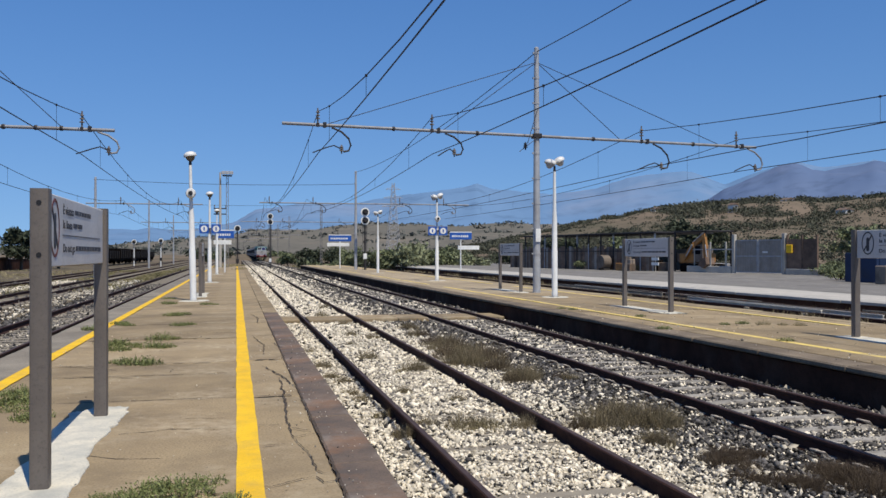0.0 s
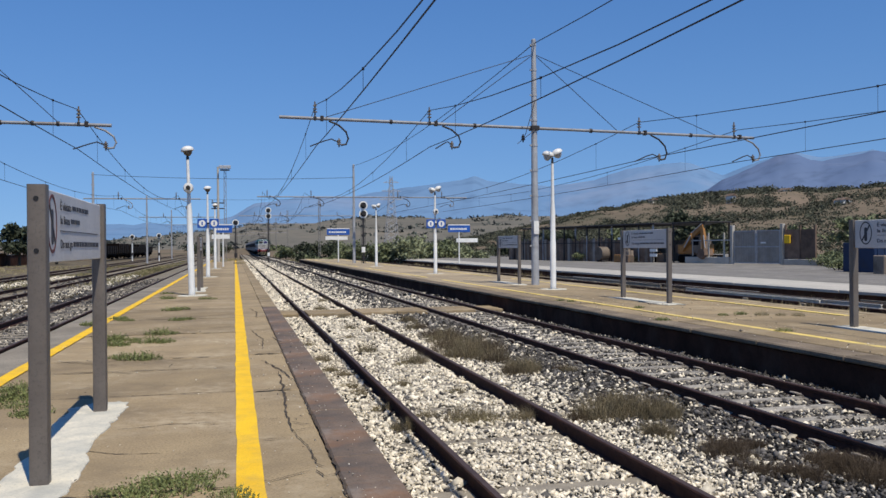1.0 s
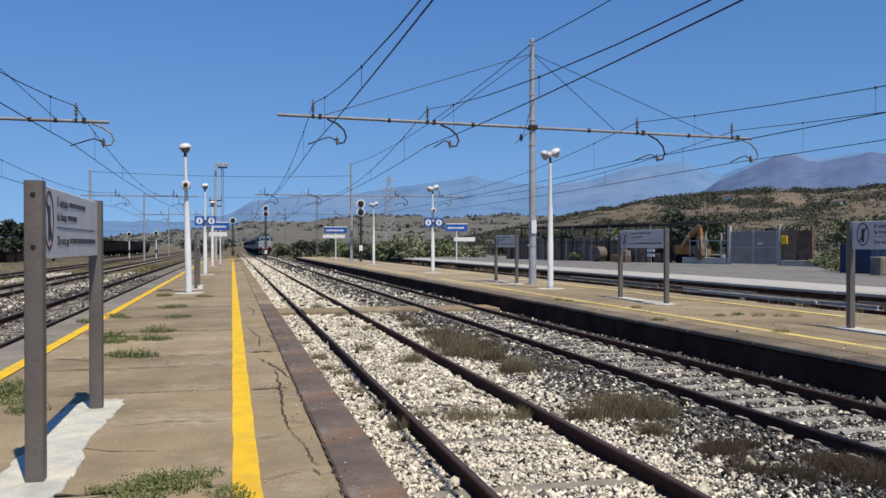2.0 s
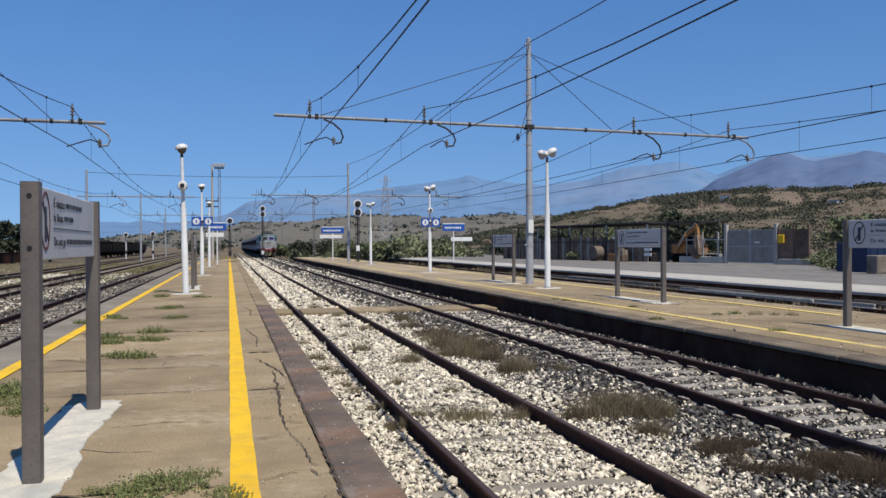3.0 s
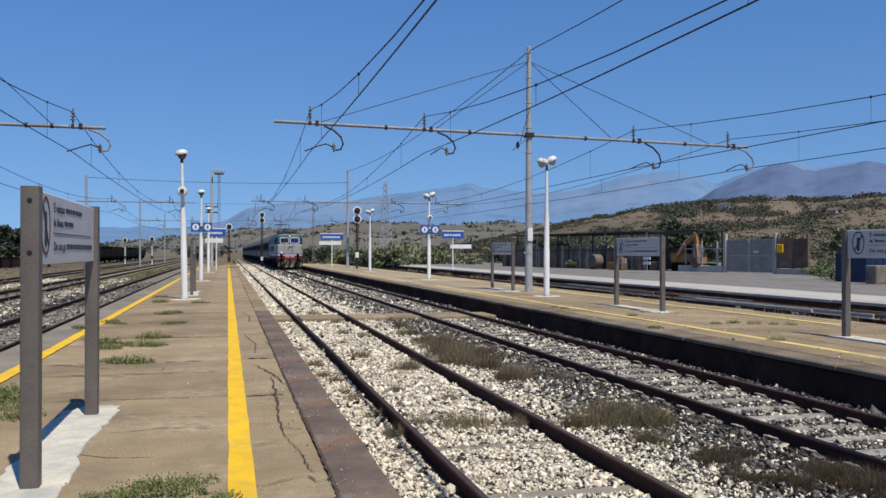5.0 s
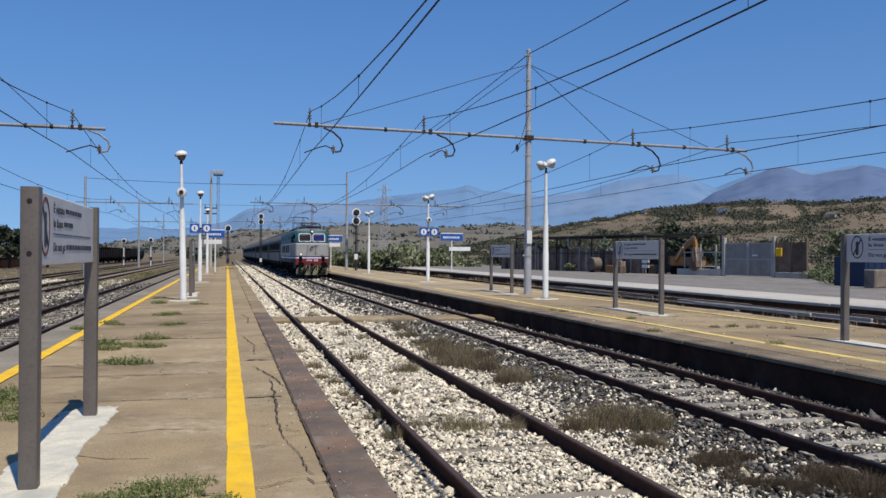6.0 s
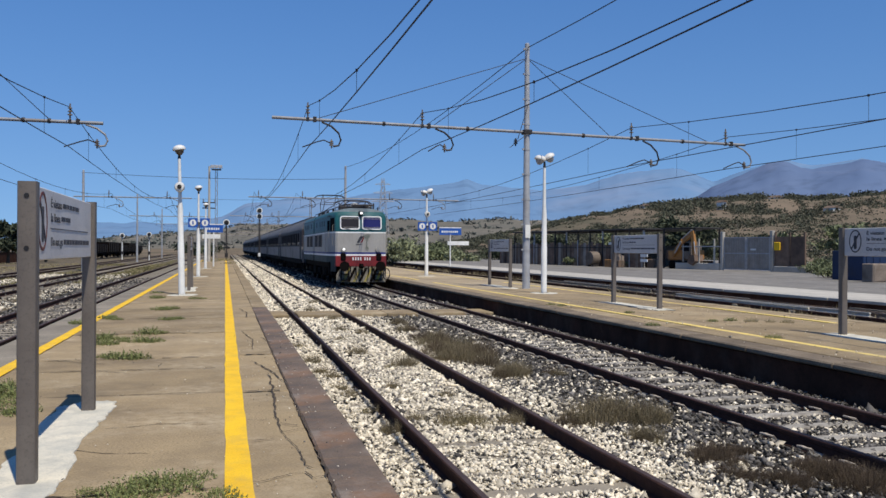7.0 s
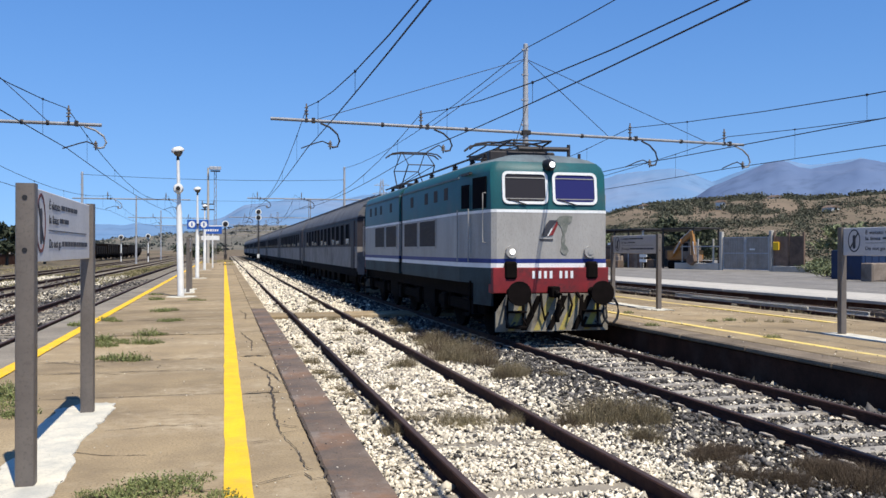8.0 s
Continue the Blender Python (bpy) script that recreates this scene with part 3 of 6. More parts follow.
def mast_tube(parent, x, z0, z1, r0=0.15, r1=0.09):
    part("mast", Shape().lathe([(r0, z0), (r1, z1), (r1 * 0.6, z1 + 0.03)], (x, 0, 0), 14), GALV, parent, "conical galvanised steel mast", True)
    b = Shape()
    for k in range(9):
        z = z0 + 1.5 + k * (z1 - z0 - 1.7) / 8
        r = r0 + (r1 - r0) * (z - z0) / (z1 - z0)
        b.lathe([(r + 0.012, z - 0.04), (r + 0.012, z + 0.04)], (x, 0, 0), 14)
        b.box(x - r - 0.06, x - r, -0.03, 0.03, z - 0.03, z + 0.03)
    tagged(part("band", b, GALV, parent, "steel bands round the mast"), kind="stuff")


FARSTEEL = mat("dull_lattice_steel", (0.26, 0.245, 0.225), (0.19, 0.175, 0.16), 0.7, 0.2, 3, 40, 0.1)


def mast_lattice(parent, x, z0, z1, w=0.13):
    legs = [(x + sx * w, sy * w) for sx in (-1, 1) for sy in (-1, 1)]
    for lx, ly in legs:
        part("leg", Shape().box(lx - 0.025, lx + 0.025, ly - 0.025, ly + 0.025, z0, z1), FARSTEEL, parent)
    b = Shape()
    n = int((z1 - z0) / 0.5)
    for k in range(n):
        za, zb = z0 + (z1 - z0) * k / n, z0 + (z1 - z0) * (k + 1) / n
        f = 1 if k % 2 else -1
        for sy in (-w, w):
            b.tube((x - w * f, sy, za), (x + w * f, sy, zb), 0.018, n=5)
        for sx in (-w, w):
            b.tube((x + sx, -w * f, za), (x + sx, w * f, zb), 0.018, n=5)
    part("lacing", b, FARSTEEL, parent)


def portal_near():
    p = thing("catenary_mast", (0, 31.4, 0), "grey steel mast with a long boom that carries overhead wires", "catenary mast")
    mast_tube(p, 8.57, PZ, 9.75)
    zb = lambda x: 6.36 - 0.018 * (x - 8.57)
    part("boom", Shape().tube((-1.05, 0, zb(-1.05)), (18.05, 0, zb(18.05)), 0.06, 0.055, 12), BARSTEEL, p, "long rusty grey tubular boom", True)
    j = Shape()
    for x in (3.0, 6.2, 10.9, 15.2):
        j.lathe([(0.08, -0.05), (0.09, 0), (0.08, 0.05)], (x, 0, zb(x)), 10, "x")
    j.box(8.4, 8.74, -0.17, 0.17, 6.27, 6.45, 0.02)
    tagged(part("boom_joint", j, DARKSTEEL, p), kind="stuff")
    boom_fittings(p, 0.22, zb(0.2), 1, 5.5)
    boom_fittings(p, 4.45, zb(4.4), 1, 5.5, 0.6)
    boom_fittings(p, 12.95, zb(12.9), 1, 5.15)
    boom_fittings(p, 17.15, zb(17.1), 1, 5.2, 0.9)
    for x1, z1 in ((0.6, 0.06), (4.9, 0.06), (12.0, 0.06), (16.3, 0.06)):
        part("stay", Shape().tube((8.57, 0, 9.2), (x1, 0, zb(x1) + z1), 0.014, n=5), WIRE, p, "thin steel stay")
    s = Shape()
    s.tube((8.57, -0.15, 7.4), (8.0, -0.6, 6.0), 0.014, n=5).tube((8.57, -0.15, 6.3), (7.75, -0.4, 5.7), 0.014, n=5)
    insulator(s, 7.95, -0.5, 5.75, 0.3)
    part("lead_wire", s, WIRE, p)
    part("plate", Shape().prism(rrect(-0.1, 0.1, 2.3, 2.8, 0.03), "y", -0.185, -0.165), WHITE, p, "small white plate").location = (8.57, 0, 0)


portal_near()


def portal_left():
    p = thing("catenary_mast", (0, 31.4, 0), "grey steel mast with a boom over the far track", "catenary mast")
    mast_tube(p, -11.3, -0.3, 9.2)
    part("boom", Shape().tube((-6.7, 0, 6.08), (-15.5, 0, 6.14), 0.06, 0.055, 12), BARSTEEL, p, "rusty grey tubular boom", True)
    boom_fittings(p, -7.75, 6.1, 1, 5.25)
    boom_fittings(p, -13.2, 6.1, 1, 5.25)
    j = Shape()
    for x in (-8.4, -9.2, -10.2):
        j.lathe([(0.08, -0.05), (0.09, 0), (0.08, 0.05)], (x, 0, 6.1), 10, "x")
    tagged(part("boom_joint", j, DARKSTEEL, p), kind="stuff")
    part("stay", Shape().tube((-11.3, 0, 8.9), (-8.4, 0, 6.15), 0.014, n=5), WIRE, p)


portal_left()


def portal_far(y, xm, x0, x1, zb, z0, ztop, booms):
    p = thing("catenary_mast", (0, y, 0), "distant lattice steel mast with a boom across the tracks", "catenary mast", "distant overhead line masts")
    if xm < -6 or y < 100:
        mast_tube(p, xm, z0, ztop, 0.15, 0.09)
    else:
        mast_lattice(p, xm, z0, ztop)
    part("boom", Shape().tube((x0, 0, zb), (x1, 0, zb), 0.055, 0.055, 8), BARSTEEL, p)
    for x in booms:
        boom_fittings(p, x, zb, 1, zb - 0.9)


portal_far(81, 8.29, -0.6, 19.3, 6.55, PZ, 9.6, (0.3, 4.3, 12.5, 16.8))
portal_far(81, -14.7, -15.5, -5.6, 6.3, -0.3, 8.6, (-7.7, -12.6))
portal_far(131, 9.8, -2.0, 15.0, 6.6, -0.3, 9.5, (0.3, 4.1, 12.5))
portal_far(131, -14.9, -16.0, -5.0, 6.4, -0.3, 9.5, (-7.7, -12.6))
portal_far(181, 8.0, -1.5, 14.0, 6.8, -0.3, 9.6, (0.3, 4.1))
portal_far(181, -14.9, -16.0, -5.0, 6.6, -0.3, 9.6, (-7.7,))
portal_far(232, 8.0, -5.5, 14.0, 6.8, -0.3, 9.6, (0.3, 4.1))
portal_far(290, 8.0, -9.5, 14.0, 6.8, -0.3, 9.6, (0.3, 4.1))
portal_far(350, -5.5, -12.5, 9.0, 6.8, -0.3, 9.6, (-7.7, 4.1))

SUPPORTS = [-20.0, 31.4, 81.0, 131.0, 181.0, 232.0, 290.0, 350.0, 420.0]


def overhead_wires(xs, z_support, z_mid, zm_support, zm_mid, label, last=9, ms=None):
    w = thing("overhead_wires", (0, 0, 0), label, "overhead line", "overhead wires")
    def xa(y, line=xs):
        return float(np.interp(y, SUPPORTS, line))
    for k in range(min(last, len(SUPPORTS)) - 1):
        a, b = SUPPORTS[k], SUPPORTS[k + 1]
        c, m = [], []
        for i in range(13):
            u = i / 12
            y = a + (b - a) * u
            q = (2 * u - 1) ** 2
            c.append((xa(y), y, z_mid + (z_support - z_mid) * q))
            m.append((xa(y, ms or xs), y, zm_mid + (zm_support - zm_mid) * q))
            if 0 < i < 12 and i % 2:
                part("dropper", Shape().tube(c[-1], m[-1], 0.006, n=4).lathe([(0.03, -0.03), (0.03, 0.03)], m[-1], 5), WIRE, w)
        part("contact_wire", Shape().path(c, 0.015, 5), WIRE, w)
        part("messenger_wire", Shape().path(m, 0.014, 5), WIRE, w)


overhead_wires([-0.36, 0.24, -0.1, 0.2, -0.2, 0.2, -0.2, 0.2, 0], 5.5, 5.15, 7.0, 5.28, "dark contact and messenger wires over the platform track", ms=[-0.36, 0.24, -0.1, 0.2, -0.2, 0.2, -0.2, 0.2, 0])
overhead_wires([3.25, 4.45, 3.7, 4.0, 3.6, 3.9, 3.6, 3.8, 3.76], 5.56, 5.09, 6.92, 5.25, "dark contact and messenger wires over the main track")
overhead_wires([-7.4, -7.78, -7.5, -7.8, -7.5, -7.8, -7.6, -7.7, -7.6], 5.25, 5.0, 6.6, 5.3, "dark contact and messenger wires beyond the island platform")
overhead_wires([-12.4, -13.2, -12.4, -12.6, -12.4, -12.6, -12.4, -12.6, -12.4], 5.25, 5.0, 6.6, 5.6, "dark wires over the siding", 6)
overhead_wires([13.6, 12.95, 12.6, 12.8, 12.6, 12.8, 12.6, 12.8, 12.6], 5.2, 5.1, 6.7, 5.5, "dark wires over the disused siding", 4)
overhead_wires([17.6, 17.3, 16.9, 17.1, 16.8, 17.0, 16.8, 17.0, 16.8], 5.2, 5.1, 6.5, 5.6, "dark wires beside the pale platform", 3)


def cross_span():
    for y, x0, x1, z in ((81, -14.7, 8.29, 8.4), (131, -14.9, 9.8, 9.2)):
        w = thing("cross_span_wire", (0, y, 0), "thin span wire between two distant masts", "overhead line", "span wires")
        pts = [(x0 + (x1 - x0) * i / 12, 0, z - 0.25 * (1 - (2 * i / 12 - 1) ** 2)) for i in range(13)]
        part("wire", Shape().path(pts, 0.02, 5), WIRE, w)


cross_span()


def feeder():
    w = thing("feeder_wire", (0, 0, 0), "single dark feeder wire between the mast tops", "overhead line")
    for a, b, za, zb, xa, xb in ((-20, 31.4, 9.6, 9.6, 8.2, 8.57), (31.4, 81, 9.6, 9.5, 8.57, 8.29)):
        pts = [(xa + (xb - xa) * i / 10, a + (b - a) * i / 10, za + (zb - za) * i / 10 - 0.7 * (1 - (2 * i / 10 - 1) ** 2)) for i in range(11)]
        part("wire", Shape().path(pts, 0.018, 5), WIRE, w)


feeder()


# ---- signals ----
def signal(x, y, zb, zt, label, pole_mat, two=True, r=0.28):
    s = thing("light_signal", (x, y, zb), label, "railway signal", "light signals")
    part("pole", Shape().tube((0, 0, 0), (0, 0, zt - zb - (1.0 if two else 0.4)), 0.09, 0.08, 10), pole_mat, s)
    for k in range(2 if two else 1):
        z = zt - zb - 0.4 - k * 0.78
        d = part("disc", Shape().lathe([(r, -0.03), (r, 0.03)], (0, -0.15, z), 24, "y"), BLACK, s, "round black signal disc with a white rim")
        part("rim", Shape().lathe([(r + 0.12, -0.02), (r + 0.12, 0.02)], (0, -0.1, z), 24, "y"), WHITE, d)
        part("hood", Shape().lathe([(0.13, -0.25), (0.14, 0.0)], (0, -0.19, z), 12, "y"), DARKSTEEL, d)
    part("bracket", Shape().box(-0.06, 0.06, -0.1, 0.0, zt - zb - 1.5, zt - zb - 0.2), DARKSTEEL, s)
    part("relay_box", Shape().box(-0.16, 0.16, -0.12, 0.14, 1.0, 1.5, 0.02), WHITE if two else DARKSTEEL, s)
    part("ladder", Shape().box(-0.2, -0.16, 0.1, 0.14, 0, zt - zb - 1.6).box(0.16, 0.2, 0.1, 0.14, 0, zt - zb - 1.6), DARKSTEEL, s)


signal(8.95, 79.5, PZ, 6.1, "black two-disc light signal on a dark pole beside the mast", DARKSTEEL)
signal(1.85, 120.0, -0.3, 7.35, "tall two-disc light signal between the tracks", DARKSTEEL)
signal(-2.5, 114.0, -0.3, 5.5, "small disc signal past the platform end", DARKSTEEL, False, 0.3)
signal(-19.0, 150.0, -0.3, 4.2, "small white disc signal among the sidings", WHITE, False)
signal(-14.8, 150.0, -0.3, 4.4, "small white disc signal among the sidings", WHITE, False)


# ---- the train ----
TEAL = mat("loco_teal_paint", (0.013, 0.098, 0.108), (0.018, 0.076, 0.086), 0.45, 0, 1.5, 40, 0.03, (0.055, 0.085, 0.09), 0.9, 0.65, spec=0.2)
LGREY = mat("loco_grey_paint", (0.37, 0.355, 0.33), (0.31, 0.295, 0.272), 0.45, 0, 1.2, 40, 0.03, (0.25, 0.23, 0.205), 1.3, 0.55, stretch=(1.5, 1.5, 0.4), spec=0.18)
SKIRT = mat("loco_skirt_paint", (0.052, 0.078, 0.082), (0.036, 0.052, 0.056), 0.6, 0, 1.2, 30, 0.05, (0.022, 0.022, 0.021), 1.0, 0.75, stretch=(1.5, 0.8, 0.5), spec=0.08)
LWHITE = mat("loco_white_line", (0.80, 0.80, 0.78), (0.70, 0.70, 0.68), 0.45, 0, 2, 40, 0.02, spec=0.15)
LBLUE = mat("loco_blue_line", (0.025, 0.04, 0.20), None, 0.45, 0, 2, 40, 0.02, spec=0.15)
LRED = mat("loco_red_beam", (0.24, 0.018, 0.022), (0.16, 0.014, 0.017), 0.6, 0, 2, 40, 0.05, (0.045, 0.02, 0.02), 2.5, 0.75)
LROOF = mat("loco_roof", (0.16, 0.20, 0.21), (0.11, 0.13, 0.14), 0.6, 0, 1.5, 30, 0.08, (0.07, 0.06, 0.055), 1.0, 0.6, spec=0.1)
GRILLE = mat("dark_grille", (0.062, 0.052, 0.047), (0.040, 0.034, 0.032), 0.75, 0.0, 3, 30, 0.2, stretch=(1, 1, 12), spec=0.2)
# Grimy metal, with the deep shade under the train put into its colour.
UNDER = mat("grimy_shaded_underframe", (0.009, 0.0065, 0.006), (0.005, 0.004, 0.0035), 0.95, 0.0, 4, 40, 0.3, spec=0.06)
PLOUGH = mat("weathered_plough", (0.27, 0.245, 0.195), (0.17, 0.15, 0.118), 0.75, 0, 2.5, 40, 0.15, (0.075, 0.06, 0.045), 3, 0.85)
PYELLOW = mat("plough_yellow", (0.45, 0.36, 0.08), (0.30, 0.24, 0.08), 0.7, 0, 3, 40, 0.1, (0.12, 0.1, 0.06), 3, 0.6)
STAIN = mat("grimy_stain", (0.19, 0.195, 0.17), (0.12, 0.13, 0.11), 0.7, 0, 6, 30, 0.1, (0.27, 0.26, 0.235), 7, 0.7)
LENS = mat("lamp_lens", (0.38, 0.37, 0.35), None, 0.15, 0, 3, 30, 0)
COACHGREY = mat("coach_pale_grey", (0.27, 0.25, 0.235), (0.185, 0.17, 0.16), 0.55, 0, 1, 30, 0.03, (0.085, 0.075, 0.07), 0.8, 0.75, spec=0.08)
COACHBLUE = mat("coach_slate_blue", (0.048, 0.043, 0.049), (0.035, 0.031, 0.036), 0.55, 0, 1, 30, 0.03, (0.024, 0.02, 0.022), 0.8, 0.6, spec=0.08)
COACHROOF = mat("coach_roof_grey", (0.17, 0.168, 0.172), (0.12, 0.118, 0.122), 0.65, 0, 0.8, 20, 0.05, (0.075, 0.068, 0.066), 0.5, 0.7, spec=0.1)


def glass_mat(name, col):
    m = bpy.data.materials.new(name)
    m.use_nodes = True
    b = m.node_tree.nodes["Principled BSDF"]
    b.inputs["Base Color"].default_value = (*col, 1)
    b.inputs["Roughness"].default_value = 0.12
    b.inputs["Specular IOR Level"].default_value = 0.08
    return m


# Flat matte window panel with the dark of the interior put into its colour.
OPENING = mat("window_interior_shade", (0.010, 0.010, 0.012), (0.007, 0.007, 0.009), 1.0, 0, 2, 30, 0, spec=0.03)
GLASS = glass_mat("cab_glass", (0.035, 0.032, 0.035))
# Right windscreen: its bluish reflection is put into the glass colour.
GLASSB = glass_mat("cab_glass_blue_reflection", (0.028, 0.03, 0.125))
GLASSC = glass_mat("coach_glass", (0.008, 0.009, 0.012))
# Pale lower window pane: reflected sky is put into the glass colour.
SASH = glass_mat("lower_pane_sky_reflection", (0.11, 0.107, 0.108))
glow = bpy.data.materials.new("lit_headlamp")
glow.use_nodes = True
gb = glow.node_tree.nodes["Principled BSDF"]
gb.inputs["Emission Color"].default_value = (1, 0.96, 0.88, 1)
gb.inputs["Emission Strength"].default_value = 0.8

HW, HALF = 1.48, 8.0


def lean(z):
    """How far the cab's front leans back."""
    return 0.10 * max(0.0, z - 2.62) + 0.02


def plan(z, inset=0.0, out=0.0, front=True):
    """Outline of a half body seen from above, at one height."""
    w, c = HW - inset + out, 1.24 - inset * 0.8 + out
    l = lean(z) + inset * 0.55 - out
    e = HALF - 0.25
    return [(-c + 0.10, l), (-c, l + 0.07), (-w, 1.6), (-w, e), (w, e), (w, 1.6), (c, l + 0.07), (c - 0.10, l)]


def shell(levels):
    """levels: (z, inset, out) from the bottom up."""
    s = Shape()
    rings = [[(x, y, z) for x, y in plan(z, i, o)] for z, i, o in levels]
    n = len(rings[0])
    for r in rings:
        s.v += r
    for k in range(len(rings) - 1):
        s.f += [(k * n + i, k * n + (i + 1) % n, k * n + n + (i + 1) % n, k * n + n + i) for i in range(n)]
    s.f += [tuple(range(n - 1, -1, -1)), tuple(range((len(rings) - 1) * n, len(rings) * n))]
    return s


def half_body(loco, flip):
    def add(name, s, m, label="", smooth=False):
        o = part(name, s, m, loco, label, smooth)
        if flip:
            o.location, o.rotation_euler = (0, 2 * HALF, 0), (0, 0, math.pi)
        return o
    add("lower_shell", shell([(1.16, 0, 0), (1.585, 0, 0)]), SKIRT, "dull slate green lower side")
    for sx in (-1, 1):
        sk = Shape().add([(sx * x, y, z) for z in (0.72, 1.16) for x, y in ((1.22, 0.12), (1.355, 0.95), (1.30, 0.95), (1.17, 0.14))],
                         [(0, 1, 5, 4), (1, 2, 6, 5), (2, 3, 7, 6), (3, 0, 4, 7), (0, 3, 2, 1), (4, 5, 6, 7)])
        add("cab_skirt", sk, SKIRT)
    add("blue_stripe", shell([(1.585, 0, 0.004), (1.67, 0, 0.004)]), LBLUE)
    add("middle_shell", shell([(1.67, 0, 0), (2.60, 0, 0)]), LGREY, "weathered grey middle of the body")
    add("white_line", shell([(2.60, 0, 0.004), (2.66, 0, 0.004)]), LWHITE)
    add("upper_shell", shell([(2.66, 0, 0), (3.40, 0.0, 0), (3.55, 0.06, 0), (3.64, 0.16, 0)]), TEAL, "teal upper body", True)
    add("roof", shell([(3.64, 0.165, 0), (3.72, 0.34, 0), (3.80, 0.66, 0), (3.84, 1.0, 0)]), LROOF, "grimy grey roof", True)
    add("white_sill", shell([(1.485, 0, 0.006), (1.58, 0, 0.006)]), LWHITE)
    # front windows
    for sx in (-1, 1):
        x0, x1 = (0.05, 1.02) if sx > 0 else (-1.02, -0.05)
        za, zb = 2.77, 3.43
        o, i = rrect(x0, x1, za, zb, 0.12), rrect(x0 + 0.055, x1 - 0.055, za + 0.055, zb - 0.055, 0.08)
        fr = Shape().ring(o, i, "y", -0.03, 0.03)
        fr.v = [(x, y + lean(z), z) for x, y, z in fr.v]
        f = add("window_frame", fr, LWHITE, "white rounded windscreen frame", True)
        g = Shape().prism(i, "y", -0.012, 0.01)
        g.v = [(x, y + lean(z), z) for x, y, z in g.v]
        add("windscreen", g, GLASSB if sx > 0 else GLASS, "dark windscreen")
        wl = Shape()
        for zz in (zb - 0.14, za + 0.10):
            wl.box(x0 + 0.06, x1 - 0.06, lean(zz) - 0.022, lean(zz) - 0.014, zz, zz + 0.018)
        add("blind_rod", wl, LGREY)
        wp = Shape().tube((x0 + 0.5, lean(2.8) - 0.04, 2.76), (x0 + 0.12, lean(2.9) - 0.045, 2.87), 0.012, n=5)
        add("wiper", wp, DARKSTEEL)
        add("headlamp_rim", Shape().lathe([(0.125, -0.06), (0.125, 0.02), (0.10, 0.05)], (sx * 0.84, 0.0, 1.81), 18, "y"), LGREY, "round headlamp")
        add("headlamp_lens", Shape().lathe([(0.06, -0.0), (0.055, 0.015)], (sx * 0.84, -0.075, 1.81), 16, "y"), glow if (sx < 0 and not flip) else LENS)
        bx = sx * 0.87
        bf = Shape().lathe([(0.09, 0.0), (0.1, 0.35)], (bx, -0.4, 1.0), 14, "y")
        bf.lathe([(0.24, 0.0), (0.24, 0.05), (0.1, 0.09)], (bx, -0.6, 1.0), 20, "y")
        bf.tube((bx, -0.52, 1.0), (bx, -0.2, 1.0), 0.085, 0.1, 12)
        add("buffer", bf, UNDER, "dark round buffer", True)
        # Dark block added above the buffer to stand for the shadow there.
        bb = Shape().box(bx - 0.13, bx + 0.13, -0.1, 0.02, 1.26, 1.62, 0.04)
        add("lamp_bracket", bb, UNDER)
        add("hose", Shape().path([(bx + sx * 0.12, -0.14, 0.95), (bx + sx * 0.2, -0.3, 0.75), (bx + sx * 0.2, -0.34, 0.5), (bx + sx * 0.1, -0.3, 0.33), (bx - sx * 0.02, -0.26, 0.42)], 0.022, 7), BLACK, "hanging rubber hose")
        add("hand_rail", Shape().path([(sx * 1.26, 0.3, 2.0), (sx * 1.34, 0.34, 2.0), (sx * 1.34, 0.34, 3.0), (sx * 1.28, 0.3, 3.0)], 0.015, 6), LGREY)
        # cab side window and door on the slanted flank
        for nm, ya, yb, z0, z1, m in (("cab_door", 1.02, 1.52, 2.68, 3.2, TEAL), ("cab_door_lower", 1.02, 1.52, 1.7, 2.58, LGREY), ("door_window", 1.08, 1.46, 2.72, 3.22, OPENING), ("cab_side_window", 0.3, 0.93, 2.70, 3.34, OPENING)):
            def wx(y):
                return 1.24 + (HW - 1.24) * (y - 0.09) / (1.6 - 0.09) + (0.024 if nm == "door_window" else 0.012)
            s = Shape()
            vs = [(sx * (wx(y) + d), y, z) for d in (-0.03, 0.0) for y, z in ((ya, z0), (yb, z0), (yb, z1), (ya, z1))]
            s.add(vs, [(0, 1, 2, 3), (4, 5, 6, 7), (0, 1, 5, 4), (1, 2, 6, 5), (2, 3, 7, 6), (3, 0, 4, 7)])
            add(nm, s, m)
        for rx, ry in ((1.53, 1.6), (1.46, 0.98)):
            add("door_rail", Shape().tube((sx * rx, ry, 1.6), (sx * rx, ry, 2.7), 0.014, n=6), LGREY)
        add("cab_step", Shape().box(sx * 1.3 - 0.13, sx * 1.3 + 0.13, 1.0, 1.55, 0.45, 0.5).box(sx * 1.3 - 0.13, sx * 1.3 + 0.13, 1.0, 1.55, 0.8, 0.85).box(sx * 1.4 - 0.02, sx * 1.4 + 0.02, 1.0, 1.04, 0.45, 1.2), UNDER)
        # air grilles and small upper vents
        for ya, yb in ((3.75, 5.45), (5.75, 7.4)):
            add("air_grille", Shape().box(sx * 1.48 - 0.012, sx * 1.48 + 0.012, ya, yb, 1.93, 2.56), GRILLE, "large dark air grille")
            o, i = [(ya - 0.05, 1.88), (yb + 0.05, 1.88), (yb + 0.05, 2.6), (ya - 0.05, 2.6)], [(ya, 1.93), (yb, 1.93), (yb, 2.555), (ya, 2.555)]
            add("grille_frame", Shape().ring(o, i, "x", sx * 1.48 - 0.02, sx * 1.48 + 0.02), LGREY)
            lv = Shape()
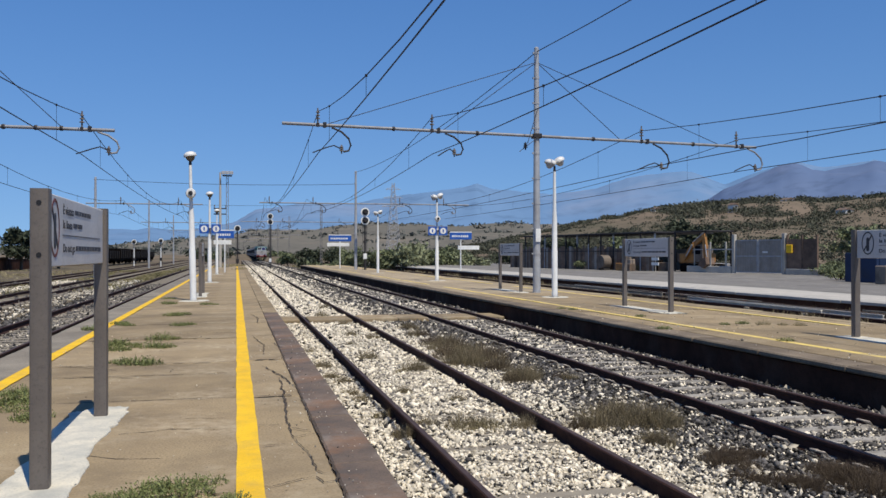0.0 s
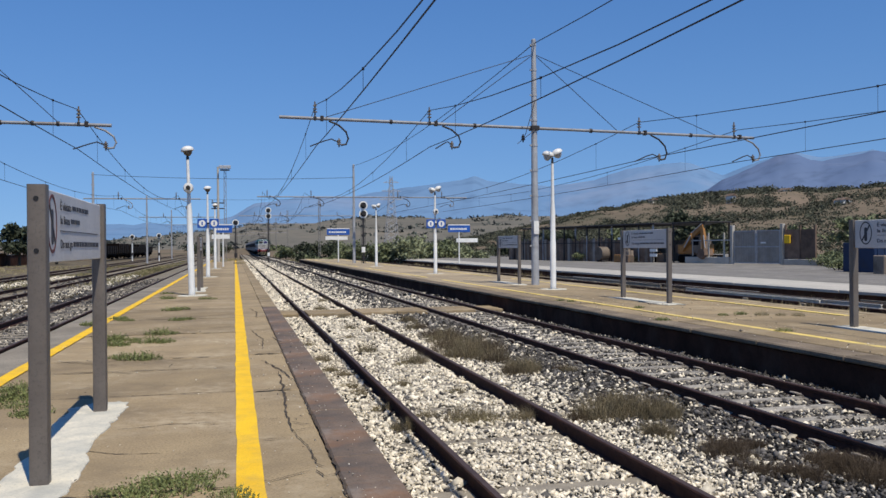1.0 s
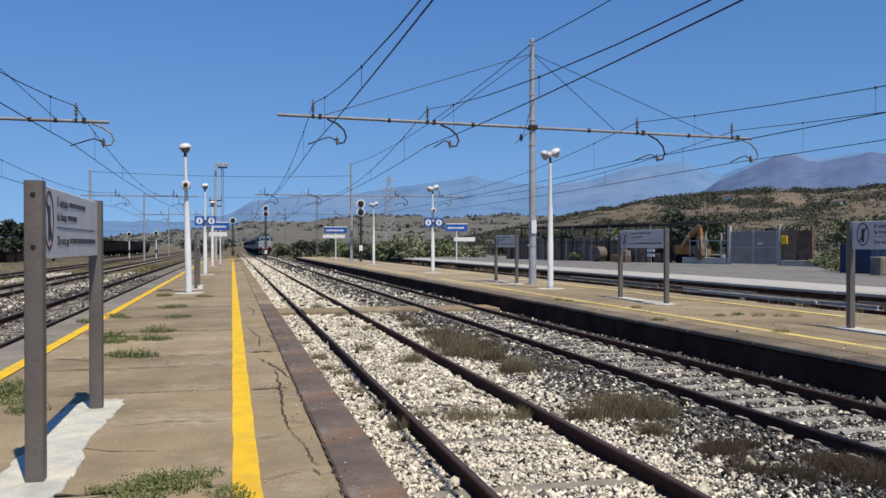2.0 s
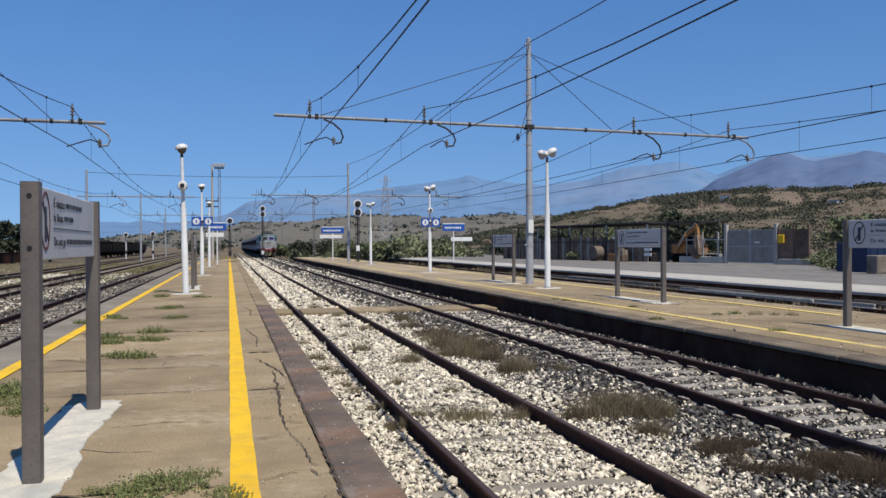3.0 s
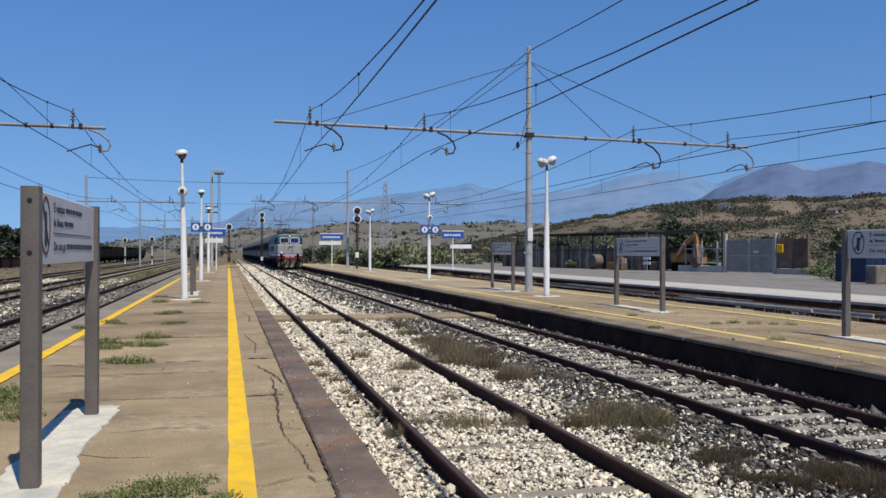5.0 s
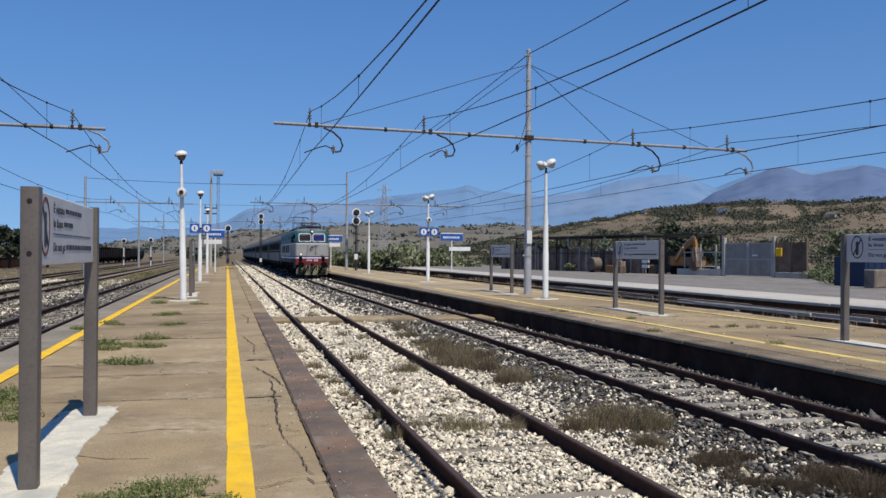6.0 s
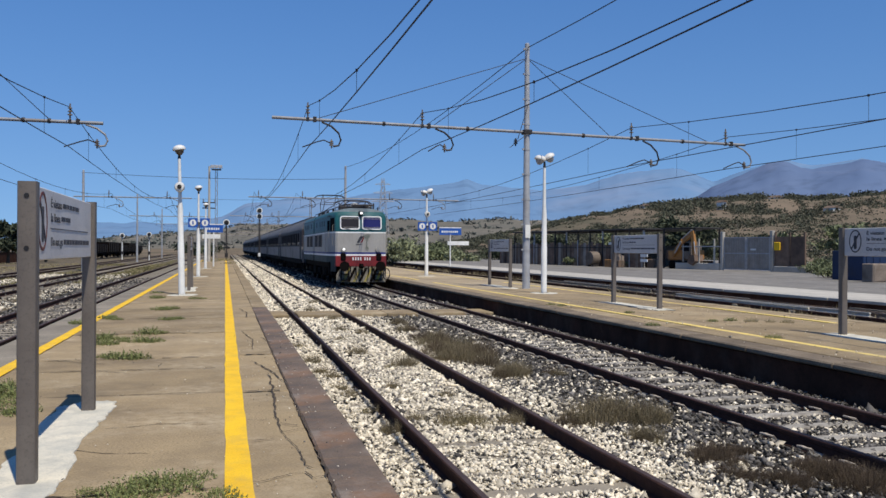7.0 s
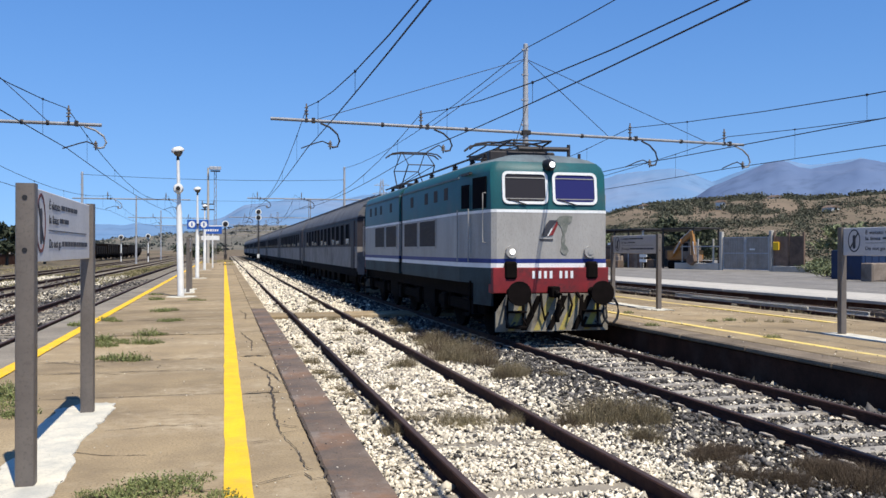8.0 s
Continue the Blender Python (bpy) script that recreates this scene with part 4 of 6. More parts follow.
            for k in range(7):
                z = 1.97 + 0.085 * k
                lv.box(sx * 1.488 - 0.012, sx * 1.488 + 0.012, ya, yb, z, z + 0.025)
            add("louvre", lv, GRILLE)
        for y in (2.6, 3.6, 4.6, 6.3):
            add("upper_vent", Shape().box(sx * 1.475 - 0.012, sx * 1.475 + 0.012, y, y + 0.34, 2.98, 3.26, 0.004), GRILLE)
        add("door_gutter", Shape().box(sx * 1.43 - 0.03, sx * 1.43 + 0.03, 0.9, 1.75, 3.42, 3.47), DARKSTEEL)
        add("gutter", Shape().box(sx * 1.48 - 0.02, sx * 1.48 + 0.02, 1.62, HALF - 0.07, 3.38, 3.42), LROOF)
    add("top_lamp", Shape().lathe([(0.08, -0.09), (0.12, 0.0), (0.13, 0.22)], (0, lean(3.55) - 0.08, 3.57), 16, "y"), BLACK, "round headlamp over the windscreens", True)
    add("top_lamp_lens", Shape().lathe([(0.062, 0), (0.058, 0.015)], (0, lean(3.55) - 0.19, 3.57), 16, "y"), glow if not flip else LENS)
    # front markings
    add("emblem", Shape().prism([(-0.20, 2.13), (-0.09, 2.13), (0.0, 2.27), (0.14, 2.45), (-0.02, 2.45), (-0.10, 2.36)], "y", 0.005, 0.022), INK, "slanted dark emblem")
    add("emblem_gap", Shape().prism([(-0.07, 2.13), (-0.05, 2.13), (0.04, 2.28), (0.01, 2.28)], "y", 0.003, 0.022), LWHITE)
    add("emblem_bar", Shape().prism([(-0.05, 2.13), (0.05, 2.15), (0.15, 2.36), (0.13, 2.42), (0.05, 2.28)], "y", 0.004, 0.022), LRED)
    add("emblem_foot", Shape().prism([(-0.24, 2.04), (0.05, 2.04), (0.05, 2.07), (-0.24, 2.07)], "y", 0.006, 0.022), INK)
    st = Shape().prism([(0.13, 2.47), (0.2, 2.53), (0.33, 2.55), (0.47, 2.53), (0.45, 2.42), (0.37, 2.36), (0.35, 2.24), (0.3, 2.16), (0.32, 2.05), (0.3, 1.97), (0.36, 1.9), (0.39, 1.83), (0.33, 1.74), (0.25, 1.76), (0.2, 1.84), (0.24, 1.93), (0.23, 2.06), (0.26, 2.18), (0.23, 2.3), (0.16, 2.38)], "y", 0.008, 0.022)
    add("stain", st, STAIN, "dark grimy streak down the front")
    # buffer beam, coupling and plough
    add("buffer_beam", Shape().box(-1.24, 1.24, -0.06, 0.3, 0.98, 1.495, 0.015), LRED, "red buffer beam")
    for k, x in enumerate((-0.42, -0.29, -0.17, -0.05, 0.16, 0.28, 0.40)):
        add("white_mark", Shape().box(x, x + 0.06, -0.067, -0.058, 1.275, 1.425, 0.004), LWHITE)
    cp = Shape().box(-0.09, 0.09, -0.3, 0.05, 0.9, 1.12, 0.02)
    cp.path([(0, -0.3, 1.02), (0, -0.44, 0.98), (0.0, -0.42, 0.8), (0, -0.34, 0.6), (0.03, -0.3, 0.42)], 0.045, 7)
    cp.path([(0.1, -0.3, 1.0), (0.14, -0.36, 0.7), (0.05, -0.3, 0.5)], 0.025, 6)
    cp.path([(-0.25, -0.1, 0.98), (-0.27, -0.22, 0.7), (-0.2, -0.2, 0.45), (-0.12, -0.16, 0.6)], 0.025, 6)
    cp.path([(0.35, -0.1, 0.98), (0.37, -0.22, 0.75), (0.31, -0.2, 0.5)], 0.025, 6)
    add("coupling", cp, UNDER, "screw coupling and brake hoses")
    pl = Shape().prism([(-1.2, 0.22), (1.2, 0.22), (1.2, 0.6), (0.95, 0.97), (-0.95, 0.97), (-1.2, 0.6)], "y", -0.1, -0.06)
    add("plough", pl, PLOUGH, "scuffed striped plough plate")
    for k in range(7):
        x = -0.95 + 0.27 * k
        add("stripe", Shape().prism([(x, 0.24), (x + 0.13, 0.24), (x + 0.47, 0.93), (x + 0.34, 0.93)], "y", -0.106, -0.1), UNDER if k % 2 else PYELLOW)
    for sx in (-1, 1):
        bx = sx * 0.8
        step = Shape().box(bx - 0.19, bx + 0.19, -0.34, -0.11, 0.30, 0.345, 0.008).box(bx - 0.19, bx + 0.19, -0.30, -0.11, 0.60, 0.64, 0.008)
        for e in (-0.17, 0.17):
            step.box(bx + e - 0.02, bx + e + 0.02, -0.15, -0.11, 0.30, 0.95, 0.006)
        add("shunter_step", step, UNDER, "dark step under the buffer")
        add("brake_pipe", Shape().path([(sx * 0.52, -0.1, 0.98), (sx * 0.55, -0.26, 0.86), (sx * 0.50, -0.30, 0.55), (sx * 0.60, -0.26, 0.36), (sx * 0.68, -0.22, 0.5)], 0.035, 7), UNDER)
    ring = [(1.22 + 0.17 * math.sin(w), -0.2, 0.62 - 0.27 * math.cos(w)) for w in (radians(20 + 32 * i) for i in range(11))]
    add("cable_loop", Shape().path(ring, 0.026, 7), BLACK, "looped black coupling cable")


def pantograph(loco, y0, up):
    p = Shape()
    zr = 3.84
    for sx in (-0.55, 0.55):
        p.box(sx - 0.04, sx + 0.04, y0 - 1.1, y0 + 1.1, zr + 0.18, zr + 0.26)
        for y in (-0.9, 0.9):
            insulator(p, sx, y0 + y, zr - 0.04, 0.24)
    for y in (-1.05, 1.05):
        p.tube((-0.6, y0 + y, zr + 0.22), (0.6, y0 + y, zr + 0.22), 0.03, n=7)
    base = part("pantograph_base", p, DARKSTEEL, loco, "roof frame on insulators")
    a = Shape()
    k = (zr + 0.85, zr + 1.34) if up else (zr + 0.36, zr + 0.46)
    e = 1.25 if up else 1.75
    for sy in (-1, 1):
        for sx in (-0.5, 0.5):
            a.tube((sx, y0 + sy * 0.45, zr + 0.25), (sx * 0.9, y0 + sy * e, k[0]), 0.022, n=6)
            a.tube((sx * 0.9, y0 + sy * e, k[0]), (sx * 0.85, y0 + sy * 0.2, k[1]), 0.018, n=6)
        a.tube((-0.45, y0 + sy * e, k[0]), (0.45, y0 + sy * e, k[0]), 0.02, n=6)
        a.tube((-0.5, y0 + sy * 0.45, zr + 0.25), (0.45, y0 + sy * e, k[0]), 0.014, n=5)
    part("pantograph_arm", a, DARKSTEEL, loco, "raised sprung arms" if up else "folded arms")
    h = Shape()
    for y in (-0.22, 0.22):
        h.path([(-0.95, y0 + y, k[1] - 0.14), (-0.8, y0 + y, k[1] - 0.02), (-0.5, y0 + y, k[1] + 0.03), (0.5, y0 + y, k[1] + 0.03), (0.8, y0 + y, k[1] - 0.02), (0.95, y0 + y, k[1] - 0.14)], 0.025, 7)
    part("pantograph_head", h, DARKSTEEL, loco)


def bogie(parent, y, wheels=(-1.25, 1.25), r=0.62, material=UNDER):
    b = Shape()
    for sx in (-1, 1):
        b.box(sx * 1.12 - 0.06, sx * 1.12 + 0.06, y - 2.0, y + 2.0, 0.5, 0.75, 0.03)
        for w in wheels:
            b.box(sx * 1.14 - 0.12, sx * 1.14 + 0.12, y + w - 0.22, y + w + 0.22, 0.4, 0.82, 0.04)
            b.tube((sx * 1.1, y + w + 0.4, 0.5), (sx * 1.1, y + w + 0.4, 0.95), 0.1, n=8)
            b.tube((sx * 1.1, y + w - 0.4, 0.5), (sx * 1.1, y + w - 0.4, 0.95), 0.1, n=8)
    b.box(-1.0, 1.0, y - 0.3, y + 0.3, 0.5, 0.9)
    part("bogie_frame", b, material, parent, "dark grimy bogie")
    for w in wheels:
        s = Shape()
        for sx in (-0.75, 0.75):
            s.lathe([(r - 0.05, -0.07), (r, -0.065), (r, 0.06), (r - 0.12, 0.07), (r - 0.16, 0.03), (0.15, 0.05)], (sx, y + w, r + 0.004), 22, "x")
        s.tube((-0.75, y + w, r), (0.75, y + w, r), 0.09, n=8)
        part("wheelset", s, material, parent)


def build_loco():
    l = thing("locomotive", (3.762, 16.4, 0.01), "teal and grey electric locomotive with red beam and raised pantograph", "locomotive")
    half_body(l, False)
    half_body(l, True)
    part("bellows", Shape().box(-1.42, 1.42, HALF - 0.246, HALF + 0.246, 1.2, 3.5, 0.02).box(-1.25, 1.25, HALF - 0.246, HALF + 0.246, 3.5, 3.75, 0.02), BLACK, l, "black joint between the half bodies")
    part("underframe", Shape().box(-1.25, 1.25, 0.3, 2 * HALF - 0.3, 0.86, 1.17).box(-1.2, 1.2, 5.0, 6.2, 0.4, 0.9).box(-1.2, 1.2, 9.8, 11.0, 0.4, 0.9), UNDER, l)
    for y in (2.7, 8.0, 13.3):
        bogie(l, y)
    pantograph(l, 2.9, False)
    pantograph(l, 13.1, True)
    r = Shape()
    for y in np.arange(4.6, 11.4, 0.9):
        r.box(-0.5, 0.5, y, y + 0.7, 3.82, 3.95, 0.03)
    for sx in (-0.8, 0.8):
        r.tube((sx, 1.9, 3.98), (sx, 14.0, 3.98), 0.025, n=6)
        for y in (2.0, 4.5, 7.0, 9.0, 11.5):
            insulator(r, sx, y, 3.72, 0.26)
    r.tube((-0.35, 1.0, 4.0), (0.75, 0.9, 4.0), 0.05, n=8).tube((0.75, 0.9, 3.7), (0.75, 0.9, 4.1), 0.04, n=8)
    r.tube((0.95, 0.8, 3.55), (0.95, 0.8, 3.9), 0.035, n=8)
    r.box(-0.9, 0.6, 1.3, 1.5, 3.72, 3.98, 0.03)
    part("roof_gear", r, DARKSTEEL, l, "dark busbars, horns and insulators")
    return l


CL = 24.0


def build_coach(y):
    c = thing("passenger_coach", (3.762, y, 0.01), "slate blue and pale grey passenger coach with a silvery roof", "railway coach", "coaches of the train")
    w = 1.42
    def prof(pts):
        return [(-x, z) for x, z in pts] + [(x, z) for x, z in reversed(pts)]
    part("lower_side", Shape().prism(prof([(w - 0.06, 0.88), (w, 1.05), (w, 1.96)]), "y", 0, CL), COACHGREY, c, "pale grey lower side")
    part("window_band", Shape().prism(prof([(w, 1.96), (w, 3.02), (w - 0.04, 3.12)]), "y", 0, CL), COACHBLUE, c, "slate blue window band")
    part("roof", Shape().prism(prof([(w - 0.03, 3.12), (w - 0.08, 3.3), (w - 0.28, 3.62), (w - 0.62, 3.86), (w - 1.05, 4.0), (0.05, 4.04)]), "y", 0.02, CL - 0.02), COACHROOF, c, "ribbed silvery roof", True)
    for sx in (-1, 1):
        ys = np.arange(2.3, CL - 2.4, 1.62)
        me = Shape().prism(rrect(-0.5, 0.5, 2.05, 2.9, 0.08, 3), "x", sx * w - 0.012, sx * w + 0.012).mesh("window")
        fm = Shape().ring(rrect(-0.55, 0.55, 2.0, 2.95, 0.1, 3), rrect(-0.5, 0.5, 2.05, 2.9, 0.08, 3), "x", sx * w - 0.02, sx * w + 0.02).mesh("window_frame")
        low = [Shape().prism(rrect(-0.47, 0.47, 2.07, zt, 0.03, 2), "x", sx * (w + 0.008), sx * (w + 0.017)).mesh("drop_light") for zt in (2.30, 2.38, 2.24)]
        for k, yy in enumerate(ys):
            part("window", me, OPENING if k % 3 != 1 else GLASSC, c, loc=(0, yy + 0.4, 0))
            part("window_frame", fm, COACHBLUE, c, loc=(0, yy + 0.4, 0))
            if k % 3 != 1:
                part("drop_light", low[k % 3], SASH, c, loc=(0, yy + 0.4, 0))
        for yy in (0.7, CL - 1.5):
            d = part("door", Shape().box(sx * w - 0.03, sx * w + 0.016, yy, yy + 0.8, 1.1, 3.0, 0.01), COACHBLUE, c)
            part("door_window", Shape().prism(rrect(yy + 0.2, yy + 0.6, 2.1, 2.8, 0.06, 3), "x", sx * w + sx * 0.005, sx * w + sx * 0.022), GLASSC, d)
        # Black strip that carries the dark underside up the foot of the side.
        part("solebar", Shape().box(sx * (w - 0.01) - 0.02, sx * (w - 0.01) + 0.02, 0.05, CL - 0.05, 0.80, 1.12), UNDER, c, "black strip along the foot of the coach side")
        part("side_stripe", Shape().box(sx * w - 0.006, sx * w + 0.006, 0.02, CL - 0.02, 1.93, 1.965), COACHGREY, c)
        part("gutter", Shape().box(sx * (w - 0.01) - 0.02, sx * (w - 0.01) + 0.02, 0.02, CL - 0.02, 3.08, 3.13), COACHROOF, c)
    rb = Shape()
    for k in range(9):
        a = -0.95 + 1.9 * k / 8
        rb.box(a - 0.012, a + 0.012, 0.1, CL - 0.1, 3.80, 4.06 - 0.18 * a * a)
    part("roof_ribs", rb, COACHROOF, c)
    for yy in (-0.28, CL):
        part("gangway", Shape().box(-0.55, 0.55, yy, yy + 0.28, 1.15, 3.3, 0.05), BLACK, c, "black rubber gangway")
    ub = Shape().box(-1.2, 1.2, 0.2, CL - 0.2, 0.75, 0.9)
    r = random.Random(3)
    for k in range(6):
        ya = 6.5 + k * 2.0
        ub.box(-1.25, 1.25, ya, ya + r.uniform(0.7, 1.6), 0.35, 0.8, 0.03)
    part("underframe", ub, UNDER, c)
    for yy in (3.0, CL - 3.0):
        bogie(c, yy, r=0.46)
    for yy in (-0.35, CL):
        s = Shape()
        for sx in (-0.87, 0.87):
            s.tube((sx, yy, 1.05), (sx, yy + 0.35, 1.05), 0.12, n=10)
        part("buffers", s, UNDER, c)
    return c


loco = build_loco()
first_coach = build_coach(33.2)
coaches = [first_coach]
for k in range(1, 8):
    coaches.append(copy_thing(first_coach, Matrix.Translation((3.762, 33.2 + (CL + 0.7) * k, 0.01))))


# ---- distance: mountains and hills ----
# Distance haze is put into the mountain and far hill base colours.
MOUNTAIN = mat("mountain_rock_blue_haze", (0.140, 0.232, 0.365), (0.122, 0.212, 0.35), 1.0, 0, 0.0012, 0.008, 0.0, (0.215, 0.262, 0.36), 0.0008, 0.7, spec=0.0)
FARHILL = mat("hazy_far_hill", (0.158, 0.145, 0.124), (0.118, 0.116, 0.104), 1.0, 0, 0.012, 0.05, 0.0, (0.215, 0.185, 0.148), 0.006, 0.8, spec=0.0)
HILL = mat("dry_hillside", (0.195, 0.152, 0.114), (0.14, 0.115, 0.086), 1.0, 0, 0.022, 0.3, 0.3, (0.085, 0.084, 0.06), 0.012, 0.85, spec=0.0)
BUSH = mat("olive_scrub", (0.098, 0.099, 0.068), (0.072, 0.075, 0.054), 0.9, 0, 0.3, 3, 0, island=0.4, spec=0.1)
LEAF = mat("green_leaves", (0.165, 0.185, 0.09), (0.12, 0.138, 0.068), 0.75, 0, 0.6, 6, 0, island=0.5)
LEAF_LIGHT = mat("pale_green_leaves", (0.24, 0.255, 0.14), (0.17, 0.187, 0.10), 0.75, 0, 0.6, 6, 0, island=0.45)
LEAF_DARK = mat("dark_green_leaves", (0.075, 0.085, 0.052), (0.05, 0.06, 0.038), 0.8, 0, 0.6, 6, 0, island=0.5, spec=0.15)
BARK = mat("grey_bark", (0.12, 0.10, 0.075), None, 0.95, 0, 4, 40, 0.4)
EYE0 = (-2.64, 0.0)


def ridge(name, az, el, r0, rc, r1, material, label, rough, seed, na=160, nr=26, a0=-30.0, a1=60.0):
    """Rising ground seen from the platform: a skyline given by bearing and elevation, with folds below it."""
    s = Shape()
    for i in range(na + 1):
        a = a0 + (a1 - a0) * i / na
        e = float(np.interp(a, az, el))
        top = rc * math.tan(radians(e)) + 1.8
        top += 0.4 * rc * 0.004 * noise.fractal(Vector((a * 0.7, seed, 0)), 1.0, 2.0, 5)
        for j in range(nr + 1):
            u = j / nr
            r = r0 + (rc - r0) * min(1, u / 0.8) if u <= 0.8 else rc + (r1 - rc) * (u - 0.8) / 0.2
            f = min(1, u / 0.8)
            k = f * f * (3 - 2 * f) if u <= 0.8 else 1 - 0.6 * ((u - 0.8) / 0.2)
            x, y = EYE0[0] + r * math.sin(radians(a)), EYE0[1] + r * math.cos(radians(a))
            w = 0.16 * k * (1 - f) + 0.0
            z = -0.7 + (top + 0.7) * (k + 4 * w * rough * 0.5 * noise.fractal(Vector((x * 9 / rc, y * 9 / rc, seed)), 1.0, 2.0, 4))
            s.v.append((x, y, z))
    m = nr + 1
    for i in range(na):
        for j in range(nr):
            s.f.append((i * m + j, i * m + m + j, i * m + m + j + 1, i * m + j + 1))
    return tagged(part(name, s, material, smooth=True), label, "hills", kind="structure")


MT_AZ = (-35, -14, -10.1, -7.6, -2.5, -0.1, 1.3, 4.2, 7.1, 10.1, 12.3, 14.6, 15.7, 16.8, 20.6, 23.5, 25.7, 27.8, 29.6, 31.6, 33.0, 34.6, 35.9, 37.2, 38.5, 40.0, 41.1, 60)
MT_EL = (0.6, 0.9, 1.2, 1.5, 1.5, 2.0, 2.8, 3.2, 3.25, 3.7, 3.95, 4.3, 4.58, 4.2, 3.8, 4.1, 4.75, 5.05, 5.0, 4.2, 4.8, 5.3, 5.45, 5.1, 5.25, 5.5, 5.1, 4.0)
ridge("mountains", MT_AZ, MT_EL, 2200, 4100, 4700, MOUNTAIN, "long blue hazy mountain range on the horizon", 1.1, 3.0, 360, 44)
# Nearer mountain: the same grey-blue haze is put into its rock colour.
MOUNTAIN_NEAR = mat("near_mountain_rock_haze", (0.122, 0.168, 0.27), (0.10, 0.145, 0.248), 1.0, 0, 0.002, 0.012, 0.0, (0.18, 0.192, 0.262), 0.0016, 0.8, spec=0.0)
ridge("mountain", (-35, 28.0, 29.5, 31.4, 33.0, 34.6, 35.9, 37.2, 38.5, 40.0, 41.1, 44, 60), (-1, -1, 2.7, 3.95, 4.5, 5.0, 5.25, 4.9, 5.1, 5.35, 5.1, 4.5, 3.0), 1800, 3200, 3800, MOUNTAIN_NEAR, "rocky mountain behind the hill, tinted grey-blue with haze", 1.7, 13.0, 420, 44)
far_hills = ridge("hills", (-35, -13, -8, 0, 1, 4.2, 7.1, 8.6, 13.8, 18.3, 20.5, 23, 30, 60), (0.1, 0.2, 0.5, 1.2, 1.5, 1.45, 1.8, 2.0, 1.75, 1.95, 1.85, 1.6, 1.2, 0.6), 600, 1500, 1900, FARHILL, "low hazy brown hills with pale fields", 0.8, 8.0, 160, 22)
ridge("hillside", (-35, 12, 16, 20.5, 22, 23.9, 25.7, 27.8, 29.5, 31.6, 33.6, 35.3, 37.2, 39.1, 41.1, 60), (-0.2, 0.0, 0.5, 1.35, 1.75, 2.05, 2.3, 2.7, 2.85, 2.98, 3.1, 3.1, 2.9, 3.0, 3.1, 2.8), 130, 520, 760, HILL, "dry brown hillside with olive scrub", 0.9, 5.0, 200, 40)


def far_scrub():
    """Dim bushes and hedges over the far hills."""
    r = random.Random(64)
    s = Shape()
    vs = far_hills.data.vertices
    for _ in range(2600):
        p = vs[r.randrange(len(vs))].co
        if p.z < 0.5 or noise.noise(Vector((p.x * 0.006, p.y * 0.006, 1.0))) < -0.15:
            continue
        k = r.uniform(1.2, 3.4)
        leaf_cluster(s, (p.x + r.uniform(-8, 8), p.y, p.z + k * 0.3), k * 2.2, k * 0.8, 9, k * 0.9, r)
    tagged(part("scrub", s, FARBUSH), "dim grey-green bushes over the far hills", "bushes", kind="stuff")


# Far bushes: haze is put into this greyed base colour.
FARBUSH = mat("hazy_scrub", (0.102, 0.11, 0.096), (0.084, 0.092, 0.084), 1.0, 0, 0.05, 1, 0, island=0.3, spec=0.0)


def hill_height(a, f):
    az = (12, 16, 20.5, 22, 23.9, 25.7, 27.8, 29.5, 31.6, 33.6, 35.3, 37.2, 39.1, 41.1, 60)
    el = (0.0, 0.5, 1.35, 1.75, 2.05, 2.3, 2.7, 2.85, 2.98, 3.1, 3.1, 2.9, 3.0, 3.1, 2.8)
    top = 520 * math.tan(radians(float(np.interp(a, az, el)))) + 1.8
    return -0.7 + (top + 0.7) * f * f * (3 - 2 * f)


def leaf_cluster(s, c, rx, rz, n, size, r):
    """n small leaf blades round a centre, denser outside, with an uneven outline."""
    for _ in range(n):
        d = Vector((r.gauss(0, 1), r.gauss(0, 1), r.gauss(0, 1))).normalized() * (r.random() ** 0.45)
        q = 1 + 0.5 * noise.noise(Vector((c[0] + d.x * 1.7, c[1] + d.y * 1.7, c[2] + d.z * 1.7)))
        p = Vector((c[0] + d.x * rx * q, c[1] + d.y * rx * q, c[2] + d.z * rz * q))
        u = Vector((r.gauss(0, 1), r.gauss(0, 1), r.gauss(0, 1))).normalized()
        v = u.cross(Vector((r.gauss(0, 1), r.gauss(0, 1), r.gauss(0, 1)))).normalized()
        k = size * r.uniform(0.6, 1.4)
        s.add([p - u * k, p + v * k * 0.45, p + u * k, p - v * k * 0.45], [(0, 1, 2, 3)])


